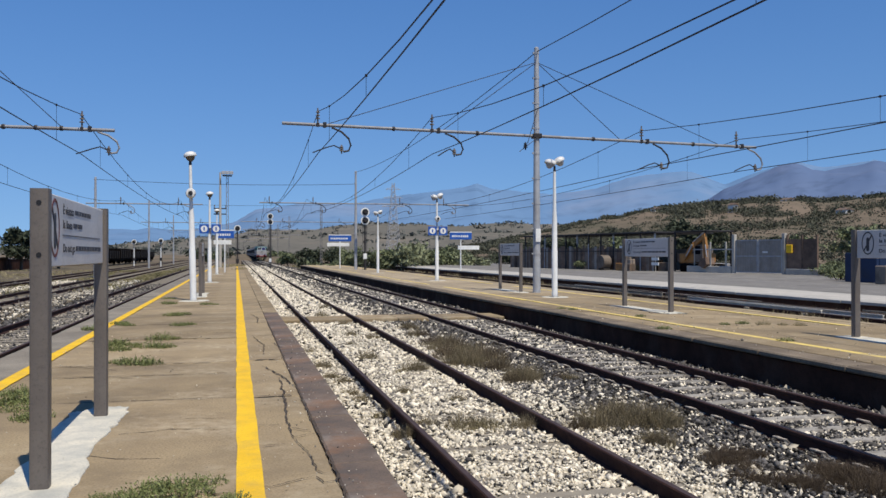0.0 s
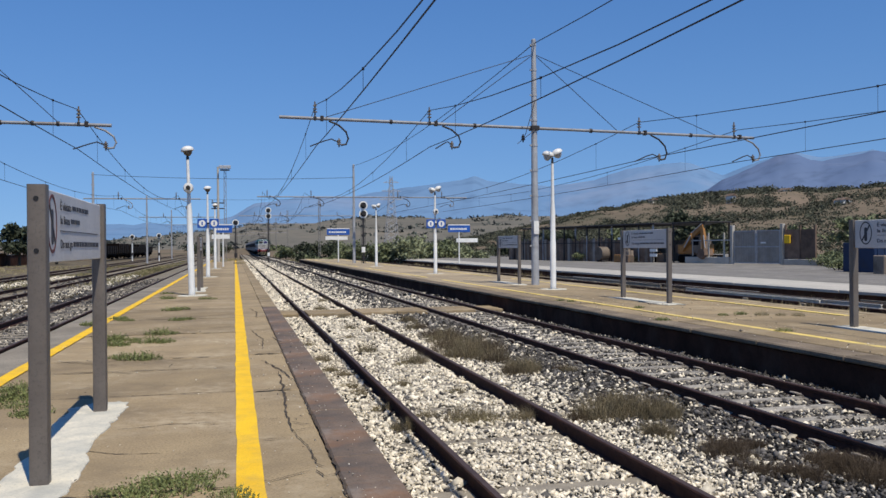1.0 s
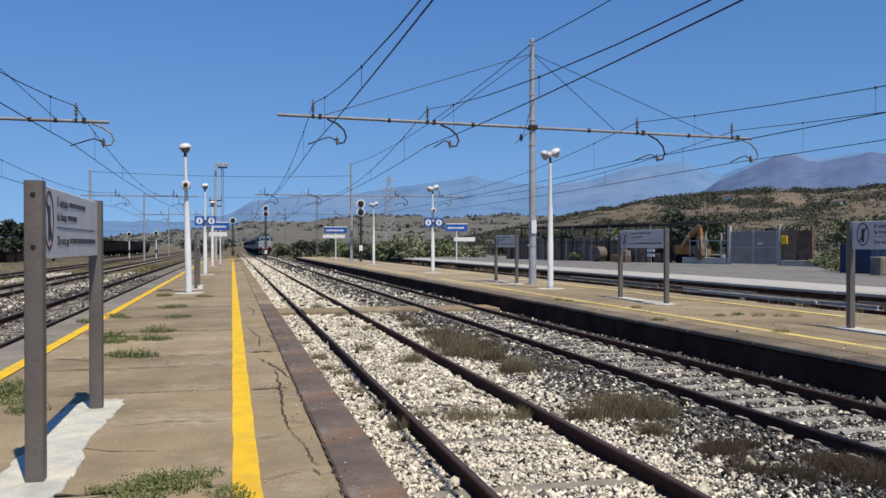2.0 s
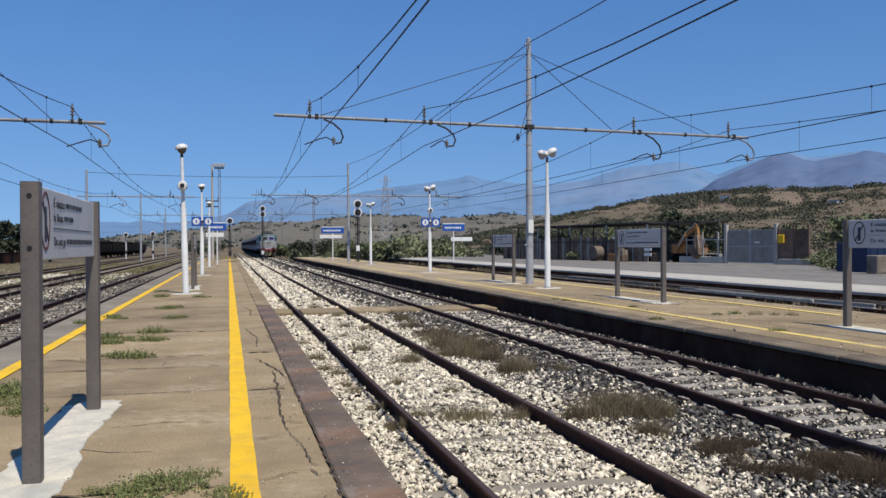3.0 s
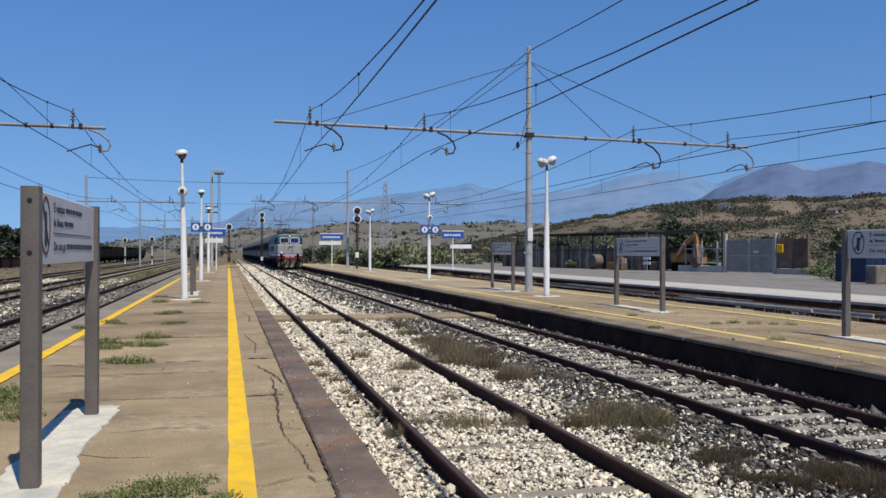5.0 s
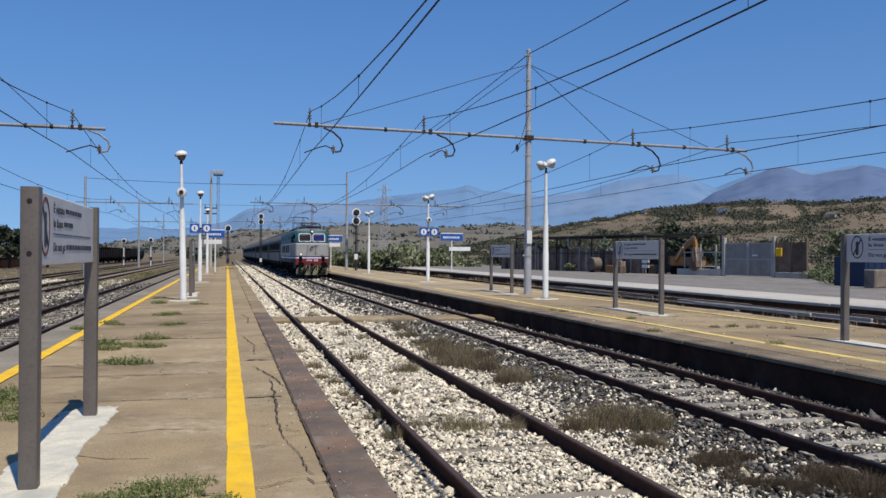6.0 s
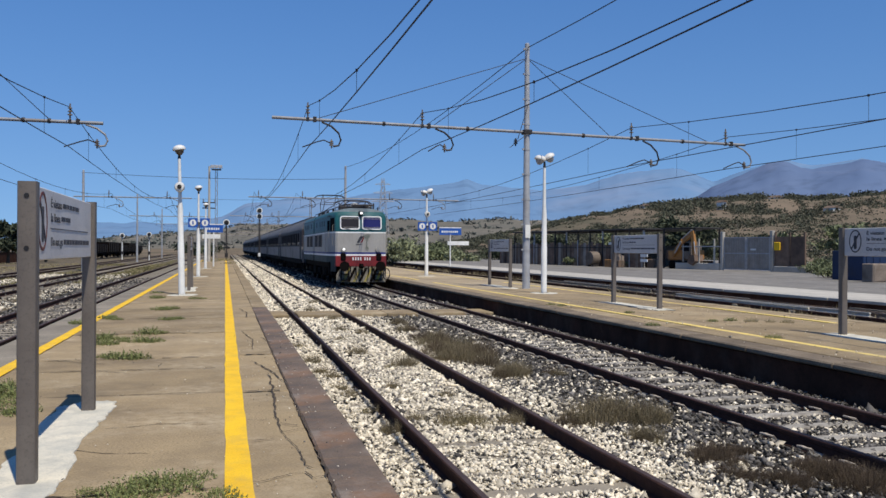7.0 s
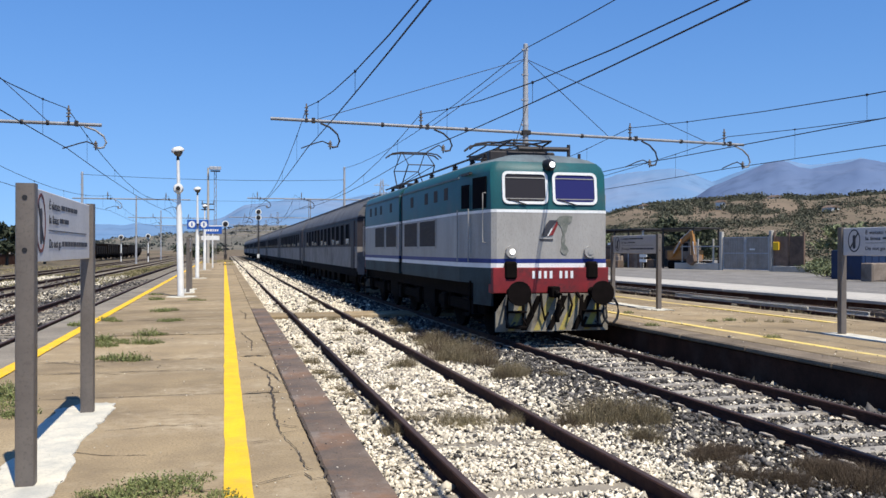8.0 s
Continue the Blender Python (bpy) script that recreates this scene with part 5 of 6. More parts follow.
def hill_scrub():
    """Olive groves and thickets in patches, bare dry fields between them, a dark line of trees along the crest."""
    r = random.Random(21)
    s = Shape()
    for _ in range(17000):
        a, f = r.uniform(13, 46), r.random() ** 0.8
        g = noise.noise(Vector((a * 0.33, f * 4.2, 2.0))) + 0.5 * noise.noise(Vector((a * 1.1, f * 9, 5.0)))
        thicket = g > -0.08 or (f < 0.45 and g > -0.4)
        if not thicket and r.random() > 0.05:
            continue
        d = 130 + 390 * f
        x, y = EYE0[0] + d * math.sin(radians(a)), d * math.cos(radians(a))
        k = (0.5 + 1.5 * r.random() ** 1.8) * (0.55 + 0.75 * f)
        leaf_cluster(s, (x, y, hill_height(a, f) + k * 0.3), k * 1.5, k * 0.7, 30, k * 0.27, r)
    for _ in range(1500):
        a = r.uniform(24, 46)
        f = r.uniform(0.84, 1.0) if a > 34 else r.uniform(0.93, 1.0)
        d = 130 + 390 * f
        x, y = EYE0[0] + d * math.sin(radians(a)), d * math.cos(radians(a))
        if noise.noise(Vector((a * 0.5, 3.0, 1.0))) > -0.25:
            k = r.uniform(1.0, 2.9)
            leaf_cluster(s, (x, y, hill_height(a, f) + k * 0.4), k * 1.3, k * 0.8, 44, k * 0.24, r)
    tagged(part("scrub", s, BUSH), "olive groves and thickets over the dry hillside", "bushes", kind="stuff")


hill_scrub()
far_scrub()


def hill_houses():
    r = random.Random(5)
    for a, f, w, h in ((32.0, 0.62, 1.5, 2.0), (27.3, 0.78, 3.4, 1.2), (35.2, 0.72, 4, 1.3), (38.4, 0.55, 3.6, 1.2)):
        d = 130 + 390 * f
        z = hill_height(a, f)
        x, y = EYE0[0] + d * math.sin(radians(a)), d * math.cos(radians(a))
        b = thing("farmhouse", (x, y, z - 1.0), "small pale farmhouse on the dry hillside", "house", "farmhouses on the hill")
        part("wall", Shape().box(-w / 2, w / 2, -2.5, 2.5, 0, h + 1.0, 0.05), WHITE, b)
        part("roof", Shape().prism([(-w / 2 - 0.3, h + 1), (w / 2 + 0.3, h + 1), (0, h + 2)], "y", -2.8, 2.8), KERB, b, "low tiled roof")
        part("window", Shape().box(-0.5, 0.5, -2.54, -2.49, h * 0.5 + 0.6, h * 0.5 + 1.6), BLACK, b)


hill_houses()


def bush(x, y, zb, w, h, material, label, seed, n=900, leaf=0.16):
    r = random.Random(seed)
    b = thing("bush", (x, y, zb), label, "bush", "bushes beside the line")
    s = Shape()
    k = 7
    stems = Shape()
    for i in range(k):
        cx, cy = r.uniform(-0.6, 0.6) * w, r.uniform(-0.5, 0.5) * w
        cz = r.uniform(0.35, 0.8) * h
        leaf_cluster(s, (cx, cy, cz), w * r.uniform(0.3, 0.5), h * r.uniform(0.22, 0.36), n // k, leaf, r)
        stems.tube((cx * 0.25, cy * 0.25, -0.1), (cx, cy, cz), 0.05, 0.015, 5)
    part("stems", stems, BARK, b)
    part("foliage", s, material, b)


def tree(x, y, zb, h, w, material, label, seed, n=2600, leaf=0.3):
    r = random.Random(seed)
    t = thing("tree", (x, y, zb), label, "tree", "trees beside the line")
    tr = Shape().tube((0, 0, -0.2), (0.1, 0, h * 0.35), 0.22, 0.16, 8).tube((0.1, 0, h * 0.35), (0, 0.1, h * 0.75), 0.16, 0.05, 8)
    s = Shape()
    k = 14
    for i in range(k):
        w0 = 2 * math.pi * i / k + r.uniform(-0.3, 0.3)
        d = r.uniform(0.2, 0.75) * w
        cz = h * r.uniform(0.42, 0.92)
        c = (d * math.cos(w0), d * math.sin(w0), cz)
        tr.tube((0.1, 0, h * r.uniform(0.3, 0.6)), c, 0.07, 0.02, 5)
        leaf_cluster(s, c, w * r.uniform(0.25, 0.42), h * r.uniform(0.09, 0.17), n // k, leaf, r)
    part("trunk", tr, BARK, t)
    part("crown", s, material, t)


# scrub and bushes past the platform ends
rb = random.Random(11)
for i, (x, y, w, h, m) in enumerate((
        (13.6, 100, 2.4, 3.0, LEAF), (16.0, 98, 2.8, 3.6, LEAF_LIGHT), (18.6, 104, 3.0, 3.8, LEAF_LIGHT), (12.2, 112, 2.2, 2.6, LEAF), (21.0, 108, 2.8, 3.0, LEAF),
        (10.6, 118, 1.8, 1.5, LEAF), (8.4, 124, 1.6, 1.3, LEAF), (24.0, 112, 2.8, 2.6, LEAF), (27.0, 108, 2.6, 2.3, LEAF_LIGHT), (7.4, 132, 1.8, 1.8, LEAF_DARK),
        (9.5, 150, 3.0, 3.4, LEAF_DARK), (13.5, 160, 3.4, 3.8, LEAF_DARK), (7.2, 170, 2.4, 2.6, LEAF), (18.5, 170, 3.6, 4.2, LEAF), (24.5, 150, 3.5, 3.6, LEAF_DARK),
        (31.0, 132, 3.5, 3.6, LEAF), (36.5, 120, 3.2, 3.4, LEAF_DARK), (42.0, 112, 3.2, 4.0, LEAF), (47, 100, 3.2, 3.6, LEAF_DARK), (8.2, 108, 1.2, 1.0, LEAF), (6.9, 116, 0.9, 0.8, LEAF_LIGHT))):
    bush(x, y, -0.6, w, h, m, "dense green bush on the verge" if m is not LEAF_LIGHT else "pale green rounded bush on the verge", 100 + i, 1100, 0.17 + 0.0006 * y)
for i, (x, y, h, w) in enumerate(((-29, 118, 5.6, 3.2), (-33, 112, 6.0, 3.4), (-37, 120, 6.4, 3.6), (-42, 108, 6.6, 3.6), (-26.5, 128, 4.6, 2.6), (-47, 116, 7, 4))):
    tree(x, y, -0.6, h, w, LEAF_DARK, "dark green tree beyond the sidings", 300 + i, 2400, 0.34)
for i, (x, y, h, w) in enumerate(((44, 84, 6.0, 2.8), (40.5, 92, 5.0, 2.6), (49, 88, 5.4, 3.0), (57, 84, 4.2, 2.8), (62, 92, 4.6, 3.2), (54, 96, 4.8, 3.0), (36, 100, 4.4, 2.8), (66, 84, 5.6, 3.4))):
    tree(x, y, -0.6, h, w, LEAF if i % 2 else LEAF_DARK, "green tree behind the fenced yard", 340 + i, 2200, 0.26)
for i in range(26):
    a = rb.uniform(-3.5, 9.5)
    d = rb.uniform(230, 460)
    if abs(EYE0[0] + d * math.sin(radians(a)) - 1.5) < 6 + 0.0 * d:
        continue
    bush(EYE0[0] + d * math.sin(radians(a)), d * math.cos(radians(a)), -0.6, rb.uniform(3, 5), rb.uniform(2.2, 4.5), LEAF_DARK if i % 3 else LEAF, "dark bush far down the line", 400 + i, 420, 0.5)


def left_wall():
    w = thing("boundary_wall", (-31, 60, -0.6), "long low dark boundary wall beyond the sidings", "wall")
    for k in range(24):
        part("panel", Shape().box(-0.1, 0.1, k * 10.0 + 0.03, k * 10.0 + 9.97, 0, 1.75 + 0.1 * (k % 3), 0.02), WALLDARK, w)
        part("coping", Shape().box(-0.16, 0.16, k * 10.0, k * 10.0 + 9.98, 1.75 + 0.1 * (k % 3), 1.86 + 0.1 * (k % 3), 0.02), CONCRETE_PALE, w)


left_wall()
for k in range(5):
    wg = thing("goods_wagon", (-24.5, 150 + 17 * k, -0.06), "dark low goods wagon parked on a far siding", "railway wagon", "parked wagons")
    part("body", Shape().box(-1.4, 1.4, 0, 15, 1.1, 2.4 + 0.5 * (k % 2), 0.04), UNDER, wg)
    part("frame", Shape().box(-1.2, 1.2, -0.4, 15.4, 0.8, 1.1), UNDER, wg)
    for y in (2.5, 12.5):
        bogie(wg, y, (-0.9, 0.9), 0.46)
    for q in range(6):
        part("side_post", Shape().box(-1.46, 1.46, 0.4 + 2.8 * q, 0.52 + 2.8 * q, 1.1, 2.4 + 0.5 * (k % 2)), DARKSTEEL, wg)


def floodlight_mast():
    m = thing("floodlight_mast", (-3.6, 97, -0.3), "tall slender mast with a small lamp platform on top", "mast")
    mast_lattice(m, 0, 0, 10.6, 0.11)
    part("platform", Shape().box(-0.5, 0.5, -0.4, 0.4, 10.6, 10.7), DARKSTEEL, m)
    for x in (-0.42, 0.0, 0.42):
        part("lamp", Shape().box(x - 0.2, x + 0.2, -0.7, -0.45, 10.75, 11.1, 0.03), GALV, m)
    part("rail", Shape().path([(-0.5, -0.4, 11.1), (0.5, -0.4, 11.1), (0.5, 0.4, 11.1), (-0.5, 0.4, 11.1), (-0.5, -0.4, 11.1)], 0.02, 5), DARKSTEEL, m)
    p = thing("concrete_pole", (-4.35, 97, -0.3), "plain tapered concrete pole with cross pieces", "pole")
    part("shaft", Shape().tube((0, 0, 0), (0, 0, 11.0), 0.18, 0.1, 10), CONCRETE_PALE, p)
    for z in (6.4, 7.0):
        part("cross_piece", Shape().box(-0.7, 0.7, -0.06, 0.06, z, z + 0.12), DARKSTEEL, p)
    for x in (-0.6, 0.6):
        s = Shape()
        insulator(s, x, 0, 7.1, 0.35)
        part("insulator", s, INSUL, p)


floodlight_mast()


def pylon():
    p = thing("electricity_pylon", (69, 400, 2.0), "grey lattice electricity pylon in the haze", "pylon")
    for sx in (-1, 1):
        for sy in (-1, 1):
            part("leg", Shape().tube((sx * 3.2, sy * 3.2, -3), (sx * 0.5, sy * 0.5, 33), 0.14, 0.09, 5), GALV, p)
    b = Shape()
    for k in range(12):
        z0, z1 = k * 2.7, k * 2.7 + 2.7
        f0, f1 = 3.2 - 2.7 * z0 / 33, 3.2 - 2.7 * z1 / 33
        for sy in (-1, 1):
            b.tube((-f0, sy * f0, z0), (f1, sy * f1, z1), 0.08, n=4).tube((f0, sy * f0, z0), (-f1, sy * f1, z1), 0.08, n=4)
    part("lacing", b, GALV, p)
    for z, w in ((22, 5.5), (26, 4.5), (30, 3.6)):
        part("cross_arm", Shape().tube((-w, 0, z), (w, 0, z), 0.13, n=5).tube((-w, 0, z), (0, 0, z + 1.2), 0.08, n=4).tube((w, 0, z), (0, 0, z + 1.2), 0.08, n=4), GALV, p)


pylon()

# ---- fenced yard behind the pale platform ----
SHEET = mat("weathered_grey_sheet", (0.275, 0.22, 0.172), (0.175, 0.138, 0.108), 0.8, 0.0, 1.5, 30, 0.15, (0.10, 0.07, 0.05), 1.0, 0.7, objvar=0.3)
GATE = mat("grey_gate_paint", (0.34, 0.305, 0.265), (0.26, 0.232, 0.20), 0.7, 0.0, 1.5, 30, 0.1, (0.22, 0.18, 0.14), 1.0, 0.55)
BROWNSHEET = mat("rusty_brown_sheet", (0.235, 0.155, 0.108), (0.145, 0.098, 0.07), 0.85, 0.0, 1.5, 30, 0.15, (0.075, 0.05, 0.038), 1.2, 0.6, objvar=0.35)
ORANGE = mat("faded_orange_paint", (0.40, 0.19, 0.05), (0.28, 0.13, 0.04), 0.6, 0, 2, 30, 0.1, (0.18, 0.10, 0.05), 2.0, 0.6)
CONTAINER = mat("blue_container_paint", (0.010, 0.027, 0.078), (0.008, 0.022, 0.066), 0.6, 0.0, 1.5, 30, 0.08, (0.02, 0.022, 0.035), 1.0, 0.5)


def yard():
    turn = math.atan2(29.5, -6.8)
    def place(name, label, category, group=""):
        t = thing(name, (35.3, 60.5, 0.28), label, category, group)
        t.rotation_euler = (0, 0, turn)
        return t
    # gate: local x runs away along the fence, so the gate lies at negative x
    g = place("gate", "grey sheet metal double gate between two pale posts", "gate")
    for x in (0.0, -4.9):
        part("gate_post", Shape().box(x - 0.13, x + 0.13, -0.13, 0.13, 0, 3.05, 0.02), CONCRETE_PALE, g, "pale concrete post")
    for a, b in ((-2.38, -0.18), (-4.72, -2.48)):
        lf = part("gate_leaf", Shape().box(a, b, -0.02, 0.02, 0.12, 2.55), GATE, g, "grey sheet leaf")
        part("leaf_frame", Shape().ring([(a, 0.1), (b, 0.1), (b, 2.6), (a, 2.6)], [(a + 0.07, 0.17), (b - 0.07, 0.17), (b - 0.07, 2.53), (a + 0.07, 2.53)], "y", -0.05, 0.05), GALV, lf)
        part("cross_rail", Shape().box(a, b, -0.045, 0.045, 1.32, 1.4), GALV, lf)
        rb_ = Shape()
        n = 9
        for k in range(n):
            xx = a + (b - a) * (k + 0.5) / n
            rb_.box(xx - 0.03, xx + 0.03, 0.02, 0.04, 0.2, 2.5)
        part("ribs", rb_, GATE, lf)
    part("white_plate", Shape().box(-3.4, -2.9, 0.05, 0.07, 1.6, 1.72), WHITE, g)
    fr = place("fence", "rusty brown sheet fence on a low pale wall", "fence")
    for k in range(2):
        part("panel", Shape().box(-6.5 - 1.3 * k, -5.25 - 1.3 * k, -0.03, 0.03, 0.45, 2.6), BROWNSHEET, fr)
    for k in range(3):
        part("post", Shape().box(-5.2 - 1.3 * k - 0.06, -5.2 - 1.3 * k + 0.06, -0.07, 0.07, 0, 2.9), BROWNSHEET, fr)
    part("base_wall", Shape().box(-7.9, -5.1, -0.15, 0.15, 0, 0.45, 0.03), CONCRETE_PALE, fr)
    part("yellow_box", Shape().box(-5.75, -5.2, 0.08, 0.2, 1.6, 2.2, 0.03), YELLOW, fr, "yellow notice box")
    f2 = place("fence", "low pale wall with a wire fence beside the gate", "fence")
    part("base_wall", Shape().box(0.25, 5.2, -0.15, 0.15, 0, 0.55, 0.03), CONCRETE_PALE, f2)
    for x in (0.9, 2.6, 4.4):
        part("post", Shape().box(x - 0.05, x + 0.05, -0.05, 0.05, 0.5, 2.5), CONCRETE_PALE, f2)
    part("rail", Shape().box(0.2, 5.2, -0.03, 0.03, 1.85, 1.93), GALV, f2)
    # open shed with a thin dark roof
    s = place("open_shed", "long open shed with thin dark roof and grey sheets", "shed")
    part("roof", Shape().box(9.0, 31, -6.5, 0.2, 3.35, 3.5, 0.03), DARKSTEEL, s, "thin dark flat roof")
    for k in range(12):
        part("post", Shape().box(9.3 + 1.95 * k, 9.42 + 1.95 * k, -0.06, 0.06, 0, 3.35), DARKSTEEL if k % 3 else GALV, s)
    for k in range(15):
        part("wall_panel", Shape().box(9.0 + 1.46 * k, 10.43 + 1.46 * k, -6.4, -6.3, 0, 2.0), SHEET, s)
    bf = place("board_fence", "tall fence of dark brown weathered upright boards on posts", "fence")
    rf = random.Random(18)
    for k in range(64):
        h = 2.15 + rf.uniform(-0.16, 0.2)
        x = 9.2 + 0.385 * k
        part("board", Shape().box(x, x + 0.365, 0.10 + rf.uniform(-0.02, 0.02), 0.15, 0.0, h, 0.01), (BROWNSHEET, BROWNSHEET, SHEET)[k % 3] if k % 11 else GATE, bf)
    for k in range(13):
        part("post", Shape().box(9.1 + 1.95 * k, 9.2 + 1.95 * k, 0.16, 0.24, 0, 2.5, 0.01), GALV if k % 4 == 1 else DARKSTEEL, bf)
    part("rail", Shape().box(9.1, 33.9, 0.155, 0.2, 1.75, 1.82), DARKSTEEL, bf)
    r2 = place("lean_to_roof", "small dark flat roof on thin posts", "shed")
    part("roof", Shape().box(3.0, 7.0, -3, 0, 3.35, 3.47, 0.03), DARKSTEEL, r2)
    for x in (3.2, 6.8):
        part("post", Shape().box(x - 0.06, x + 0.06, -0.1, 0.0, 0, 3.35), DARKSTEEL, r2)
        part("post", Shape().box(x - 0.06, x + 0.06, -2.9, -2.8, 0, 3.35), DARKSTEEL, r2)
    k = place("tank", "short dull grey drum lying before the board fence", "tank")
    part("shell", Shape().lathe([(0.5, -0.45), (0.62, -0.4), (0.64, 0.4), (0.6, 0.46)], (15.4, 0.95, 0.8), 22, "y"), SHEET, k, smooth=True)
    for x in (15.1, 15.7):
        part("cradle", Shape().box(x - 0.1, x + 0.1, 0.6, 1.3, 0, 0.4), DARKSTEEL, k)
    jk = place("scrap_heap", "heap of rusty and orange scrap machinery", "scrap")
    r = random.Random(9)
    for i in range(16):
        x, y, z = r.uniform(7.5, 14.5), r.uniform(-1.5, 1.0), r.uniform(0, 0.5)
        q = Shape().box(x, x + r.uniform(0.4, 1.3), y, y + r.uniform(0.3, 0.9), z if z > 0.25 and i > 6 else 0, z + r.uniform(0.4, 0.9), 0.04)
        part("scrap_piece", q, (UNDER, BROWNSHEET, ORANGE, SHEET, KERB)[i % 5], jk)
    for i in range(4):
        part("white_bar", Shape().box(7.6, 8.5, 1.05, 1.12, 0.55 + 0.42 * i, 0.8 + 0.42 * i), WHITE, jk)
        part("white_bar", Shape().box(9.2 + 1.0 * i, 9.9 + 1.0 * i, 1.05, 1.12, 2.05, 2.25), WHITE, jk)
    e = place("excavator", "old orange excavator with its arm folded up", "excavator")
    part("track_unit", Shape().box(3.2, 6.2, -2.4, -1.7, 0, 0.7, 0.15).box(3.2, 6.2, -0.6, 0.1, 0, 0.7, 0.15), UNDER, e)
    part("house", Shape().box(4.2, 6.4, -2.2, -0.1, 0.75, 1.6, 0.08), ORANGE, e, "orange engine house")
    part("cab", Shape().box(3.6, 4.5, -1.0, 0.0, 0.8, 2.3, 0.06), SHEET, e)
    part("counterweight", Shape().prism([(6.1, 0.8), (6.75, 0.95), (6.75, 1.55), (6.1, 1.6)], "y", -2.1, -0.2), BROWNSHEET, e)
    part("exhaust", Shape().tube((5.8, -0.6, 1.6), (5.8, -0.6, 2.15), 0.05, n=8), UNDER, e)
    for y in (-1.02, 0.0):
        part("cab_window", Shape().prism(rrect(3.72, 4.38, 1.5, 2.18, 0.06, 2), "y", y - 0.012, y + 0.012), OPENING, e)
    part("boom", Shape().prism([(5.5, 1.0), (5.85, 1.0), (5.0, 2.05), (4.1, 2.7), (3.45, 3.05), (3.3, 2.85), (3.95, 2.4), (4.75, 1.8)], "y", -0.14, 0.12), ORANGE, e, "bent faded orange boom")
    part("boom_plate", Shape().prism([(4.35, 2.05), (4.7, 1.95), (4.8, 2.2), (4.45, 2.5)], "y", -0.2, 0.18), ORANGE, e)
    part("dipper_arm", Shape().prism([(3.2, 3.2), (3.5, 3.1), (3.35, 2.2), (3.3, 1.25), (3.05, 1.15), (3.0, 2.2)], "y", -0.12, 0.1), ORANGE, e)
    part("bucket", Shape().prism([(2.7, 1.2), (3.3, 1.2), (3.5, 0.6), (3.0, 0.35), (2.6, 0.7)], "y", -0.5, 0.45), BROWNSHEET, e)
    part("hydraulic_ram", Shape().tube((5.2, 0.2, 1.35), (4.45, 0.2, 2.3), 0.06, n=8).tube((4.6, 0.0, 2.5), (3.4, 0.0, 3.25), 0.05, n=8), GALV, e)
    part("ram_rod", Shape().tube((3.02, 0.15, 2.3), (2.85, 0.15, 1.25), 0.045, n=8), GALV, e)
    c = thing("container", (29.85, 38.6, 0.28), "dark blue metal container standing on the yard", "container")
    part("box", Shape().box(0, 6, 0, 2.4, 0, 1.6, 0.03), CONTAINER, c)
    for i in range(14):
        part("rib", Shape().box(0.2 + 0.42 * i, 0.3 + 0.42 * i, -0.03, 0.01, 0.1, 1.5), CONTAINER, c)
    cb = thing("electrical_cabinet", (28.75, 36.6, 0.28), "dark grey steel cabinet before the blue container", "cabinet")
    part("body", Shape().box(0, 2.0, 0, 0.8, 0, 0.95, 0.04), SHEET, cb)
    part("door", Shape().box(0.08, 0.98, -0.02, 0.01, 0.08, 0.88, 0.01), SHEET, cb)
    part("door", Shape().box(1.02, 1.92, -0.02, 0.01, 0.08, 0.88, 0.01), SHEET, cb)
    for i, (x, y, w, h) in enumerate(((31.7, 43.5, 1.0, 0.6), (32.8, 43.9, 0.9, 0.6), (38, 55, 1.2, 1.0), (33.2, 72, 1.0, 0.9), (30.6, 80, 1.1, 1.0), (37.6, 52.5, 1.3, 0.9), (39.5, 53.5, 1.4, 1.1), (36.2, 50.5, 1.0, 0.6))):
        bush(x, y, 0.25, w, h, LEAF, "low green weed bush at the foot of the fence", 500 + i, 700, 0.09)
    bl = thing("kerb_block", (32.4, 42.6, 0.28), "low pale concrete block on the yard", "concrete block")
    part("block", Shape().box(0, 3.2, 0, 0.7, 0, 0.5, 0.05), CONCRETE_PALE, bl)


yard()


# ---- foot crossing ----
def crossing():
    c = thing("foot_crossing", (0, 25.6, 0), "pale worn concrete foot crossing between the rails", "crossing", kind="structure")
    for x0, x1, z in ((-1.55, -0.87, -0.03), (-0.62, 0.62, -0.04), (0.88, 1.95, -0.03), (1.98, 2.88, -0.03), (3.16, 4.36, -0.03), (4.64, 5.2, -0.03)):
        ob = part("panel", Shape().box(x0, x1, -0.75, 0.75, -0.2, 0, 0.02), CONCRETE, c)
        ob.location.z = z
        ob.rotation_euler.z = rnd.uniform(-0.01, 0.01)


crossing()
DIRT = mat("crack_dirt", (0.085, 0.062, 0.043), (0.055, 0.041, 0.029), 1.0, 0, 8, 60, 0.3)


